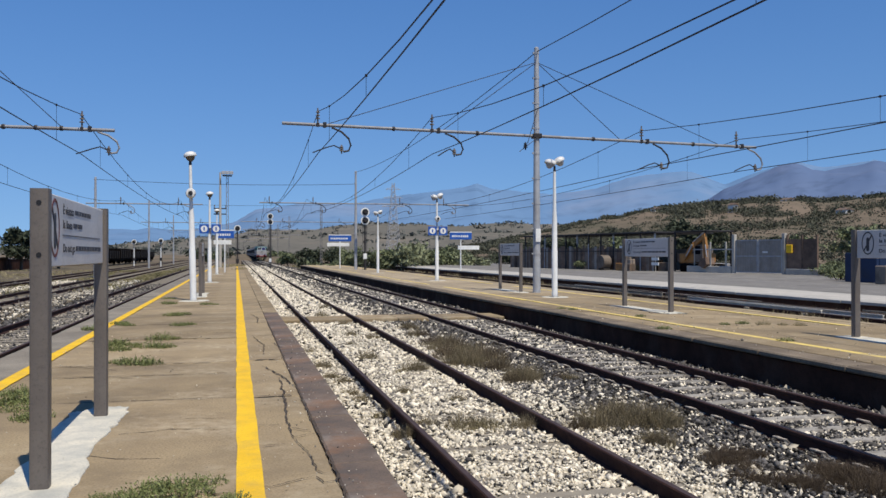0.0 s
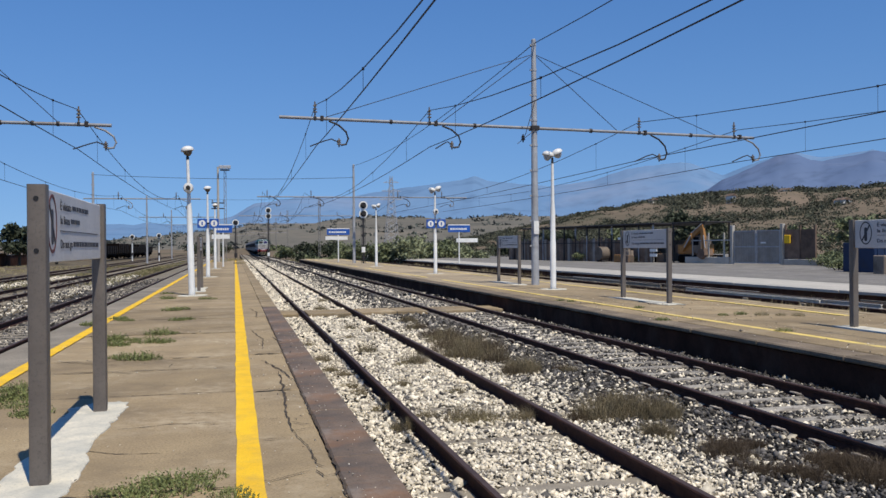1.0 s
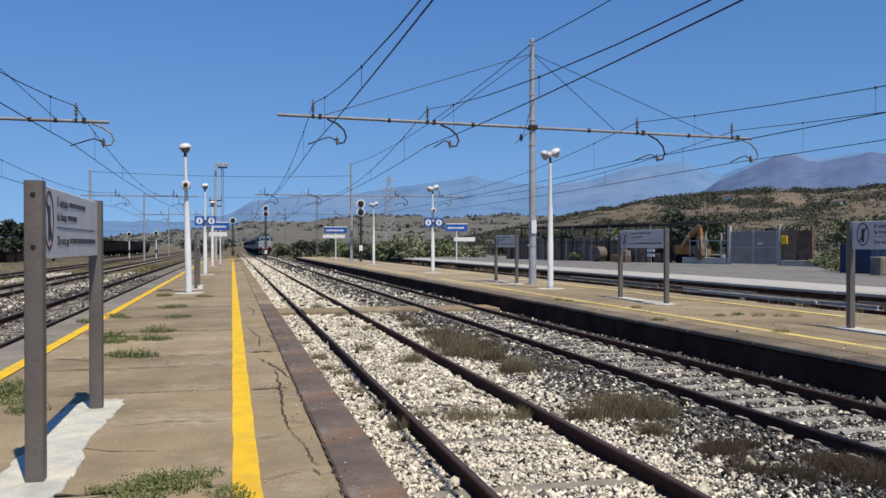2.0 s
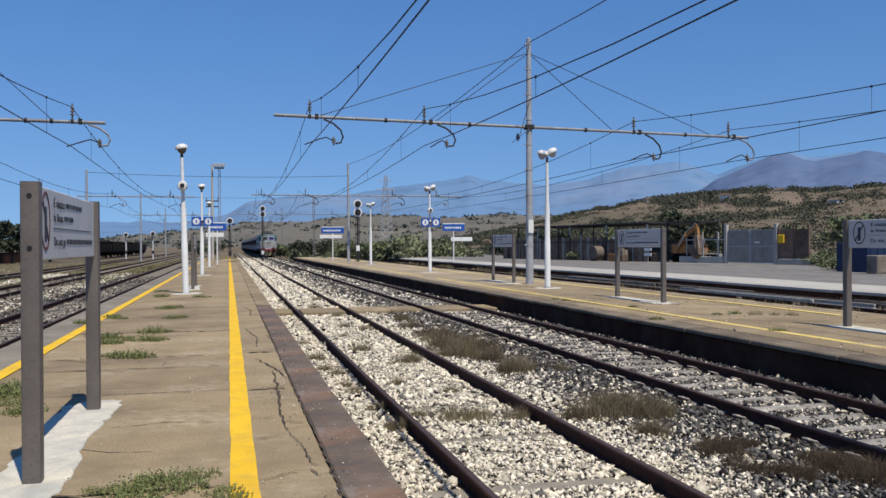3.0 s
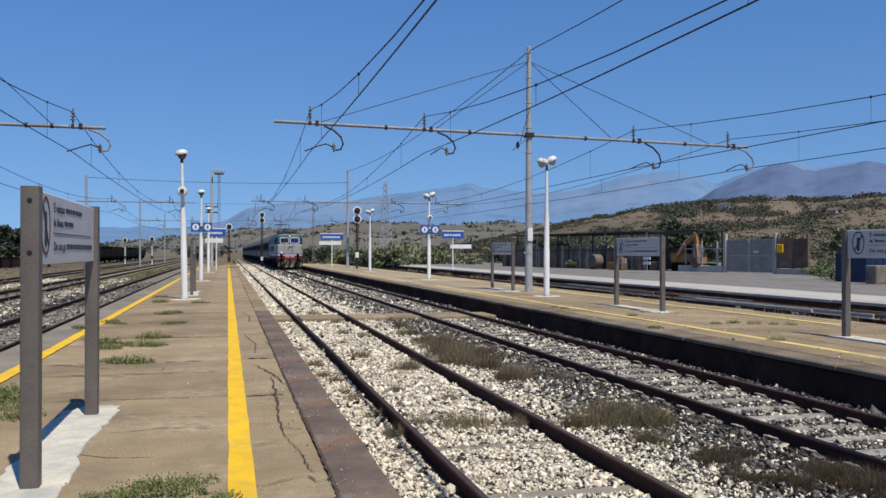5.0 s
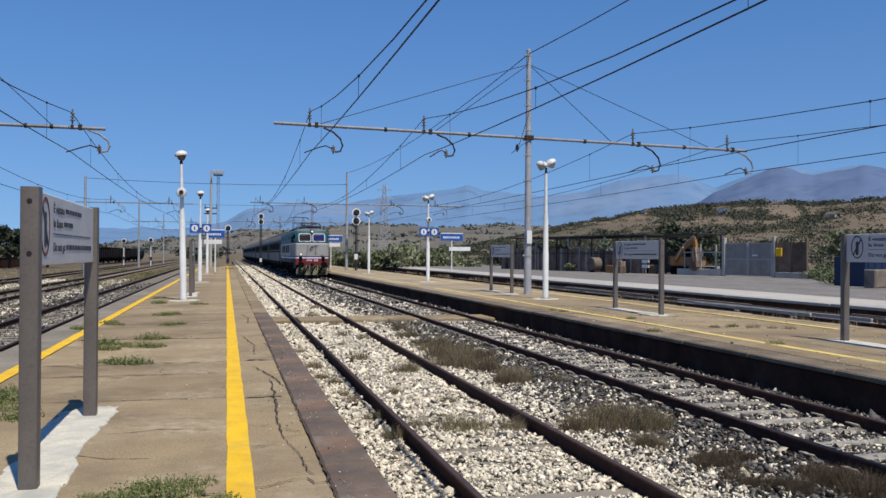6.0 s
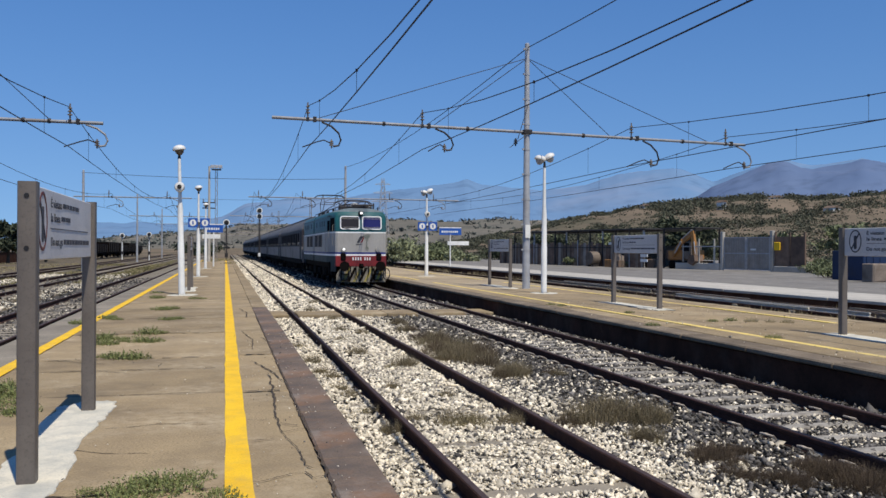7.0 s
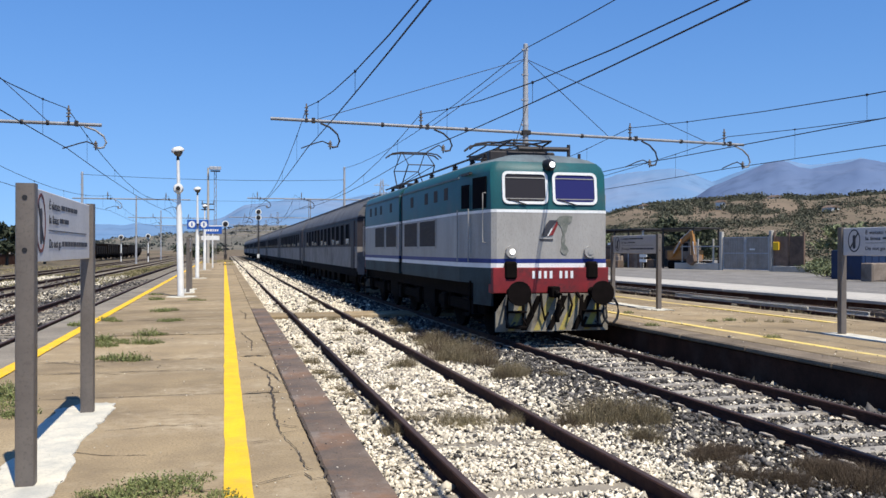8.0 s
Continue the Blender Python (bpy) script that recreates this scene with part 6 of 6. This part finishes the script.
def crack(p, pts, w, seed, z=PZ):
    """A dark ragged groove along a broken line on the slabs."""
    r = random.Random(seed)
    line = []
    for a, b in zip(pts, pts[1:]):
        a, b = Vector(a), Vector(b)
        n = max(2, int((b - a).length / 0.05))
        for i in range(n):
            q = a + (b - a) * i / n
            line.append(q + Vector((noise.noise(Vector((q.x * 5, q.y * 5, seed))), noise.noise(Vector((q.x * 5, q.y * 5, seed + 9))))) * 0.028 + Vector((noise.noise(Vector((q.x * 19, q.y * 19, seed))), noise.noise(Vector((q.x * 19, q.y * 19, seed + 5))))) * 0.012)
    s = Shape()
    for i, q in enumerate(line):
        d = (line[min(i + 1, len(line) - 1)] - line[max(i - 1, 0)]).normalized()
        k = w * r.uniform(0.2, 1.1) * (0.3 + 0.7 * math.sin(math.pi * (i + 0.5) / len(line)) ** 0.5)
        nrm = Vector((-d.y, d.x))
        for e in (-1, 1):
            v = q + nrm * e * k
            s.v.append((v.x, v.y, z + 0.0075))
    s.f = [(2 * i, 2 * i + 1, 2 * i + 3, 2 * i + 2) for i in range(len(line) - 1)]
    part("crack", s, DIRT, p)


def cracks():
    p = tagged(new("cracks"), "dark ragged cracks across the platform slabs", "cracks", kind="structure")
    spec = [((-3.76, 6.88), (-3.5, 6.7), (-3.12, 6.62)), ((-2.13, 10.67), (-2.14, 9.67), (-2.16, 8.84), (-2.20, 7.84), (-2.18, 7.11)), ((-2.18, 7.11), (-2.11, 6.63), (-2.09, 6.03), (-2.05, 5.93), (-1.93, 5.93)), ((-2.18, 7.15), (-2.06, 7.25), (-1.93, 7.28)), ((-2.19, 7.57), (-2.12, 7.46), (-1.98, 7.36)), ((-2.59, 5.70), (-2.45, 5.67), (-2.26, 5.78), (-2.10, 5.90)), ((-2.11, 5.86), (-2.09, 5.70), (-1.95, 5.76)), ((-2.46, 7.73), (-2.21, 7.70)), ((-1.92, 14.00), (-2.07, 14.88)), ((-2.69, 7.22), (-2.63, 7.26)),
            ((-3.9, 5.3), (-3.4, 5.5), (-3.0, 5.65)),
            ((-4.6, 11.3), (-4.2, 11.2), (-3.7, 10.9)), ((-4.9, 12.4), (-4.4, 12.0), (-4.1, 11.8)), ((-3.6, 7.6), (-3.2, 7.7), (-2.8, 7.7)), ((-2.3, 11.8), (-2.1, 10.8), (-2.0, 9.9)),
            ((-2.35, 16), (-2.2, 14.5), (-2.25, 13)), ((-3.4, 17.2), (-2.9, 16.9), (-2.65, 17.0)), ((-5.0, 14.0), (-4.4, 13.8), (-3.6, 13.9)), ((-3.8, 19.0), (-3.1, 20), (-2.7, 20.2)),
            ((-2.3, 22), (-2.15, 20.5), (-2.2, 19)), ((6.7, 17.2), (7.4, 16.4), (8.1, 16.3), (8.7, 16.6)), ((6.0, 21.2), (6.8, 19.4), (7.2, 19)), ((6.9, 13.2), (7.6, 13.6)), ((8.4, 16), (9.2, 16.2)),
            ((-4.4, 9.9), (-4.0, 10.1)), ((-2.42, 6.9), (-2.2, 6.95)), ((-3.1, 8.2), (-2.7, 8.1))]
    for k, pts in enumerate(spec):
        crack(p, pts, 0.0075 if pts[0][1] < 10 else 0.014, k * 3 + 1)
    # dirt that fills the joints between slabs
    for k, (y, x0, x1) in enumerate(((9.28, -5.2, -2.6), (9.3, -2.45, -1.99), (12.38, -5.2, -2.6), (12.5, -2.45, -1.99), (15.9, -5.2, -2.6), (19.2, -5.2, -2.6), (22.5, -5.2, -2.6), (5.58, -5.2, -2.62), (16.1, -2.4, -1.99), (11.2, -4.9, -2.7), (26, -5.2, -2.6), (29.5, -5.2, -2.6))):
        crack(p, ((x0, y), ((x0 + x1) / 2, y + 0.02), (x1, y)), 0.02, 60 + k)
    for k in range(6):
        crack(p, ((-1.977, 4.2 + 2.6 * k), (-1.977, 6.7 + 2.6 * k)), 0.012, 90 + k)


cracks()

# ---- weeds ----
DRYGRASS = mat("dry_grass", (0.34, 0.285, 0.155), (0.24, 0.20, 0.11), 0.95, 0, 3, 30, 0, island=0.4)
OLIVEGRASS = mat("olive_dry_grass", (0.21, 0.185, 0.085), (0.14, 0.125, 0.055), 0.95, 0, 3, 30, 0, island=0.5)
DRYSCRUB = mat("dry_grey_scrub", (0.255, 0.205, 0.125), (0.17, 0.14, 0.085), 0.95, 0, 3, 30, 0, island=0.5, spec=0.1)
DARKSCRUB = mat("dark_dead_scrub", (0.135, 0.10, 0.068), (0.085, 0.063, 0.044), 0.95, 0, 3, 30, 0, island=0.5, spec=0.1)
WEED = mat("green_weed", (0.215, 0.235, 0.082), (0.14, 0.16, 0.055), 0.8, 0, 3, 30, 0, island=0.4)


def tuft_shape(seed, blades, spread, height, width, leafy):
    r = random.Random(seed)
    s = Shape()
    for _ in range(blades):
        w0, d = r.uniform(0, 2 * math.pi), spread * r.random() ** 0.6
        b = Vector((d * math.cos(w0), d * math.sin(w0), -0.02))
        h = height * r.uniform(0.35, 1.0) * (1.15 - 0.6 * d / spread)
        tip = b + Vector((r.gauss(0, 0.35) * h + 0.3 * h * math.cos(w0), r.gauss(0, 0.35) * h + 0.3 * h * math.sin(w0), h))
        mid = (b + tip) / 2 + Vector((0, 0, 0.15 * h))
        n = Vector((r.gauss(0, 1), r.gauss(0, 1), 0)).normalized() * width
        s.add([b - n, b + n, mid + n * 0.7, mid - n * 0.7, tip], [(0, 1, 2, 3), (3, 2, 4)])
        if leafy:
            for _k in range(2):
                c = b + (tip - b) * r.uniform(0.3, 1.0)
                u = Vector((r.gauss(0, 1), r.gauss(0, 1), r.gauss(0, 0.6))).normalized() * width * 3.2
                v = u.cross(Vector((r.gauss(0, 1), r.gauss(0, 1), 1))).normalized() * width * 1.7
                s.add([c - u, c + v, c + u, c - v], [(0, 1, 2, 3)])
    return s


def weeds():
    kinds = {
        "dry": ([tuft_shape(700 + k, 240, 0.26, 0.24, 0.0028, False).mesh("weed_blades") for k in range(3)], DRYGRASS, "tuft of dry straw-coloured grass in the ballast"),
        "scrub": ([tuft_shape(720 + k, 520, 0.34, 0.36, 0.0026, True).mesh("weed_blades") for k in range(3)], DRYSCRUB, "dry grey-brown weed clump in the ballast"),
        "dead": ([tuft_shape(760 + k, 560, 0.34, 0.34, 0.0026, True).mesh("weed_blades") for k in range(3)], DARKSCRUB, "dark dead weed clump in the grey ballast"),
        "green": ([tuft_shape(740 + k, 150, 0.23, 0.15, 0.005, True).mesh("weed_blades") for k in range(3)], WEED, "low green weed in a joint of the platform"),
    }
    def put(kind, x, y, z, size, rz):
        meshes, m, label = kinds[kind]
        t = thing("weed", (x, y, z), label, "weed", "weeds on platform and track")
        t.scale = (size, size, size * (1.35 if kind in ("scrub", "dead") else 1.0))
        t.rotation_euler = (0, 0, rz)
        part("foliage", meshes[int(rz * 10) % 3], m, t)
    r = random.Random(77)
    # x, y, width of each clump
    track = [(0.17, 20.9, 0.41), (0.57, 20.0, 0.40), (0.13, 14.3, 0.5), (0.42, 14.6, 0.35), (-0.3, 16.2, 0.45), (-0.22, 12.2, 0.26), (-0.12, 9.5, 0.45), (0.22, 9.45, 0.5), (-0.48, 9.8, 0.3), (0.63, 9.5, 0.36),
             (-0.93, 9.25, 0.34), (-0.9, 10.4, 0.25), (-1.23, 13.9, 0.4), (-0.95, 13.4, 0.3), (-1.3, 15.2, 0.4), (-1.1, 12.3, 0.3), (-1.25, 17.5, 0.4), (0.3, 24.2, 0.4), (-0.2, 18.7, 0.3), (0.25, 11.4, 0.25), (-0.98, 11.6, 0.3), (0.0, 27.5, 0.5), (0.5, 31.0, 0.5)]
    for x, y, w in track:
        for k in range(3):
            put("dry" if k < 2 else "scrub", x + r.uniform(-0.35, 0.35) * w, y + r.uniform(-0.3, 0.3) * w, -0.14, w * r.uniform(0.9, 1.35), r.uniform(0, 6.2))
    between = [(1.5, 9.5, 0.7), (1.75, 9.7, 0.7), (1.95, 9.35, 0.6), (1.3, 9.3, 0.45), (2.1, 9.2, 0.4), (1.3, 15.0, 0.7), (1.5, 14.5, 0.8), (1.62, 15.6, 0.8), (1.45, 16.4, 0.7), (1.6, 17.3, 0.7), (1.66, 18.3, 0.65), (1.57, 13.0, 0.6), (1.75, 13.2, 0.5),
               (2.46, 13.0, 0.3), (1.85, 7.5, 0.5), (2.05, 7.3, 0.45), (1.86, 6.65, 0.4), (2.7, 6.5, 0.6), (2.95, 6.3, 0.5), (2.45, 6.2, 0.45), (2.85, 6.6, 0.6), (2.6, 6.75, 0.5), (3.0, 6.05, 0.5), (2.2, 6.4, 0.45), (2.3, 7.6, 0.3), (1.6, 8.2, 0.4), (1.6, 20.5, 0.5), (1.7, 22.5, 0.5)]
    for x, y, w in between:
        for k in range(4):
            put("dead" if y < 8 or k == 0 else "scrub" if k < 3 else "dry", x + r.uniform(-0.4, 0.4) * w, y + r.uniform(-0.5, 0.5) * w, -0.15, w * r.uniform(0.85, 1.35) * (0.75 if y < 8 else 1.0), r.uniform(0, 6.2))
    island = [(-3.9, 22.2), (-4.15, 21.9), (-3.83, 18.9), (-3.6, 19.0), (-3.93, 15.9), (-3.95, 14.6), (-3.74, 14.6), (-3.79, 12.4), (-4.0, 12.5), (-5.08, 19.6), (-4.95, 19.2), (-4.53, 15.1), (-4.7, 15.2), (-4.5, 14.3), (-4.89, 10.1), (-4.68, 9.0), (-4.45, 8.5), (-3.04, 5.8), (-2.83, 5.85), (-3.18, 5.7), (-2.66, 5.35), (-2.95, 5.6), (-3.3, 5.6), (-5.39, 18.3), (-4.8, 9.6), (-5.0, 9.3), (-3.5, 26.5), (-4.6, 27), (-4.9, 30), (-3.2, 5.4)]
    for x, y in island:
        put("green", x, y, PZ, r.uniform(0.65, 1.1) * (1 if y > 7 else 0.75), r.uniform(0, 6.2))
        put("green", x + r.uniform(-0.3, 0.3), y + r.uniform(-0.15, 0.15), PZ, r.uniform(0.3, 0.6) * (1 if y > 7 else 0.7), r.uniform(0, 6.2))
    for x, y in ((6.08, 21.6), (6.76, 19.0), (7.41, 16.4), (8.53, 16.0), (5.64, 15.7), (5.97, 22.1), (7.9, 16.5), (8.2, 16.2), (6.5, 13.0), (8.8, 15.8)):
        put("green" if r.random() < 0.5 else "dry", x, y, PZ, r.uniform(0.4, 0.7), r.uniform(0, 6.2))


weeds()


def rough_grass():
    """Dry grass over the ground between sidings, too fine to count."""
    r = random.Random(31)
    for nm, x0, x1, y0, y1, z, n, m, label in (("grass", -30, -9.8, 16, 120, -0.24, 2600, DRYGRASS, "dry yellow grass between the sidings"), ("grass", -11, -9.3, 14, 140, -0.2, 420, OLIVEGRASS, "olive weeds along the track"),
                                            ("grass", 10.9, 16.1, 12, 90, -0.06, 420, DRYSCRUB, "dry brown weeds along the disused siding"), ("grass", -16.2, -13.8, 16, 120, -0.22, 600, OLIVEGRASS, "olive weeds between the sidings"),
                                            ("grass", -5.0, -1.8, 84, 112, PZ, 260, DRYGRASS, "dry grass at the platform end"), ("grass", 3.0, 30, 112, 180, -0.6, 1500, DRYGRASS, "dry grass past the platforms")):
        s = Shape()
        for _ in range(n):
            x, y = r.uniform(x0, x1), y0 + (y1 - y0) * r.random() ** 1.5
            if abs(x + 12.4) < 1.0 or abs(x + 17.2) < 1.0 or abs(x - 3.76) < 1.7:
                continue
            if noise.noise(Vector((x * 0.25, y * 0.12, z))) < -0.05:
                continue
            k = 1 + 0.02 * y
            for _b in range(9):
                b = Vector((x + r.gauss(0, 0.16), y + r.gauss(0, 0.16), z - 0.02))
                t = b + Vector((r.gauss(0, 0.12), r.gauss(0, 0.12), r.uniform(0.12, 0.4) * (0.55 if x < -9 else 0.8)))
                nn = Vector((1, r.uniform(-0.6, 0.6), 0)).normalized() * 0.012 * k
                s.add([b - nn, b + nn, t], [(0, 1, 2)])
        tagged(part(nm, s, m), label, "grass", kind="stuff")


rough_grass()


def stacked_rails():
    """Loose rails and timbers left lying along the disused siding."""
    r = random.Random(52)
    rows = [(15.45, 27, 44, CONCRETE_PALE), (14.35, 20, 30.5, CONCRETE_PALE), (14.05, 22, 28.5, MORTAR), (15.2, 25.5, 38, RAIL), (14.95, 20, 33, KERB), (15.6, 31, 39, RAIL), (14.75, 16.5, 24.5, KERB), (15.35, 14, 22, SLEEPER_OLD), (11.4, 15, 27, RAIL), (11.75, 22, 34, KERB), (14.6, 33, 46, SLEEPER_OLD), (11.2, 33, 48, RAIL)]
    for k, (x, y0, y1, m) in enumerate(rows):
        t = thing("stacked_rail", (x, 0, 0.05 + 0.012 * (k % 3)), "old rusty rail laid loose on the ground beside the platform" if m in (RAIL, KERB) else "weathered pale beam laid loose beside the platform", "rail", "stacked old rails")
        t.rotation_euler = (0, 0, radians(r.uniform(-0.25, 0.25)))
        part("rail", Shape().prism([(-0.06, 0), (0.06, 0), (0.055, 0.015), (0.012, 0.03), (0.012, 0.08), (0.032, 0.09), (0.032, 0.12), (-0.032, 0.12), (-0.032, 0.09), (-0.012, 0.08), (-0.012, 0.03), (-0.055, 0.015)], "y", y0, y1), m, t)
        for y in np.arange(y0 + 0.5, y1, 3.0):
            part("support_block", Shape().box(-0.15, 0.15, y, y + 0.25, -0.22, 0.0, 0.02), SLEEPER_OLD, t)


stacked_rails()


# ---- ballast stones ----
def stones(name, zones, material, label, seed):
    """Loose angular stones, each a knocked-about block. zones: x0, x1, y0, y1, z, how many, mean radius, keep(x, y)."""
    g = np.random.default_rng(seed)
    corner = np.array([(1, 0, 0), (0, 1, 0), (-1, 0, 0), (0, -1, 0), (0, 0, 1), (0, 0, -1)], float)
    tris = np.array([(0, 1, 4), (1, 2, 4), (2, 3, 4), (3, 0, 4), (1, 0, 5), (2, 1, 5), (3, 2, 5), (0, 3, 5)])
    vs, fs, base = [], [], 0
    for x0, x1, y0, y1, z, n, rad, keep in zones:
        x, y = g.uniform(x0, x1, n), g.uniform(y0, y1, n)
        k = keep(x, y) > g.random(n)
        x, y = x[k], y[k]
        n = len(x)
        r = rad * np.exp(g.normal(0.12, 0.33, n))
        ax = np.stack([r * g.uniform(0.75, 1.2, n), r * g.uniform(0.6, 1.0, n), r * g.uniform(0.4, 0.75, n)], 1)
        loc = (corner[None] * g.uniform(0.75, 1.25, (n, 6, 1)) + g.normal(0, 0.28, (n, 6, 3))) * ax[:, None]
        a, b = g.uniform(0, 6.28, n), g.normal(0, 0.6, n)
        ca, sa, cb, sb = np.cos(a), np.sin(a), np.cos(b), np.sin(b)
        X, Y, Z = loc[..., 0], loc[..., 1], loc[..., 2]
        X, Z = X * cb[:, None] + Z * sb[:, None], -X * sb[:, None] + Z * cb[:, None]
        X, Y = X * ca[:, None] - Y * sa[:, None], X * sa[:, None] + Y * ca[:, None]
        lift = z + g.uniform(-0.012, 0.03, n)
        v = np.stack([X + x[:, None], Y + y[:, None], Z + lift[:, None]], 2).reshape(-1, 3)
        f = (tris[None] + (np.arange(n) * 6)[:, None, None]).reshape(-1, 3) + base
        vs.append(v)
        fs.append(f)
        base += len(v)
    v, f = np.concatenate(vs), np.concatenate(fs)
    me = bpy.data.meshes.new(name)
    me.vertices.add(len(v))
    me.vertices.foreach_set("co", v.astype(np.float32).ravel())
    me.loops.add(f.size)
    me.loops.foreach_set("vertex_index", f.astype(np.int32).ravel())
    me.polygons.add(len(f))
    me.polygons.foreach_set("loop_start", np.arange(0, f.size, 3, dtype=np.int32))
    me.update(calc_edges=True)
    me.validate()
    tagged(part(name, me, material), label, "ballast", kind="stuff")


def off_rails(x):
    k = np.ones_like(x)
    for c in (-0.75, 0.75, 3.012, 4.512):
        k *= np.abs(x - c) > 0.075
    return k


def main_sleeper(x, y):
    d = np.abs((y + 11.3 + 0.3) % 0.6 - 0.3)
    return np.where((d < 0.10) & (np.abs(x - 3.762) < 0.70), 0.5, 1.0)


def near_sleeper(x, y):
    d = np.abs((y + 11.3 + 0.3) % 0.6 - 0.3)
    k = np.floor((y + 11.3 + 0.3) / 0.6) % 3
    return np.where((d < 0.10) & (np.abs(x) < 1.1), np.where(k == 0, 0.06, 0.5), 1.0)


def crossing_gap(y):
    return np.where(np.abs(y - 25.6) < 0.75, 0.0, 1.0)


def pale(x, y):
    return off_rails(x) * crossing_gap(y) * near_sleeper(x, y) * main_sleeper(x, y) * np.interp(x, [-1.6, 1.1, 1.9, 2.9, 3.1, 4.45, 4.6, 5.3], [0.97, 0.88, 0.15, 0.07, 0.24, 0.24, 0.04, 0.03])


def grey(x, y):
    return off_rails(x) * crossing_gap(y) * near_sleeper(x, y) * main_sleeper(x, y) * np.interp(x, [-1.6, 1.1, 1.9, 3.0, 3.4, 4.2, 5.3], [0.22, 0.32, 0.9, 0.92, 0.85, 0.85, 0.95])


stones("loose_stones", [(-1.57, 5.27, -4, 3.6, -0.15, 7000, 0.045, pale), (-1.57, 5.27, 3.6, 9, -0.154, 56000, 0.0215, pale), (-1.57, 5.27, 9, 16, -0.154, 46000, 0.0255, pale), (-1.57, 5.27, 16, 30, -0.154, 46000, 0.033, pale),
                        (-1.57, 5.27, 30, 60, -0.15, 34000, 0.046, pale), (-1.57, 5.27, 60, 140, -0.15, 26000, 0.07, pale)], STONE, "pale crushed limestone lumps of the track bed", 1)
stones("loose_stones", [(-1.57, 5.27, -4, 3.6, -0.15, 6000, 0.045, grey), (-1.57, 5.27, 3.6, 9, -0.157, 44000, 0.0215, grey), (-1.57, 5.27, 9, 16, -0.157, 36000, 0.0255, grey), (-1.57, 5.27, 16, 30, -0.157, 34000, 0.033, grey),
                        (-1.57, 5.27, 30, 60, -0.15, 22000, 0.046, grey), (-1.57, 5.27, 60, 140, -0.15, 16000, 0.07, grey)], STONE_GREY, "grey and brown stones of the track bed", 2)


def left_keep(x, y):
    k = np.ones_like(x) * 0.8
    for c in (-8.41, -6.91):
        k *= np.abs(x - c) > 0.075
    return k


stones("loose_stones", [(-9.4, -5.95, 8, 24, -0.20, 17000, 0.030, left_keep), (-9.4, -5.95, 24, 60, -0.20, 12000, 0.05, left_keep), (-24, -9.5, 14, 70, -0.22, 5000, 0.07, left_keep)], STONE_GREY, "grey stones beyond the island platform", 3)
stones("loose_stones", [(-9.4, -7.2, 8, 24, -0.195, 1200, 0.024, left_keep), (-9.4, -7.2, 24, 60, -0.195, 900, 0.036, left_keep), (-11.0, -9.6, 14, 70, -0.20, 1500, 0.045, left_keep), (-15.6, -14.2, 14, 70, -0.20, 2500, 0.06, left_keep)], STONE, "pale gravel strips between the sidings", 4)


def near_kerb(x, y):
    return np.interp(x, [-5.2, -2.7, -2.2, -1.9, -1.6], [0.25, 0.25, 0.5, 1.0, 0.6])


def anywhere(x, y):
    return np.ones_like(x)


stones("grit", [(-2.5, -1.6, 3.8, 16, PZ + 0.003, 380, 0.006, near_kerb), (-5.2, -2.6, 4, 18, PZ + 0.002, 500, 0.006, near_kerb), (5.4, 10.2, 8, 24, PZ + 0.002, 400, 0.010, anywhere)], STONE, "fine pale grit lying on the platforms", 5)
stones("grit", [(-5.2, -1.6, 3.8, 18, PZ + 0.002, 450, 0.006, near_kerb), (5.4, 10.2, 8, 24, PZ + 0.002, 300, 0.010, anywhere)], STONE_GREY, "fine dark grit lying on the platforms", 6)


# ---- motion ----
def motions():
    def front(t):
        u = 8.0 - t
        return 16.4 + 25.1 * u + 0.23 * u * u

    times = [i * 0.5 for i in range(17)]
    walk(loco, [(t, pose(3.762, front(t), 0.01)) for t in times])
    for k, c in enumerate(coaches):
        walk(c, [(t, pose(3.762, front(t) + 16.8 + (CL + 0.7) * k, 0.01)) for t in times])


motions()
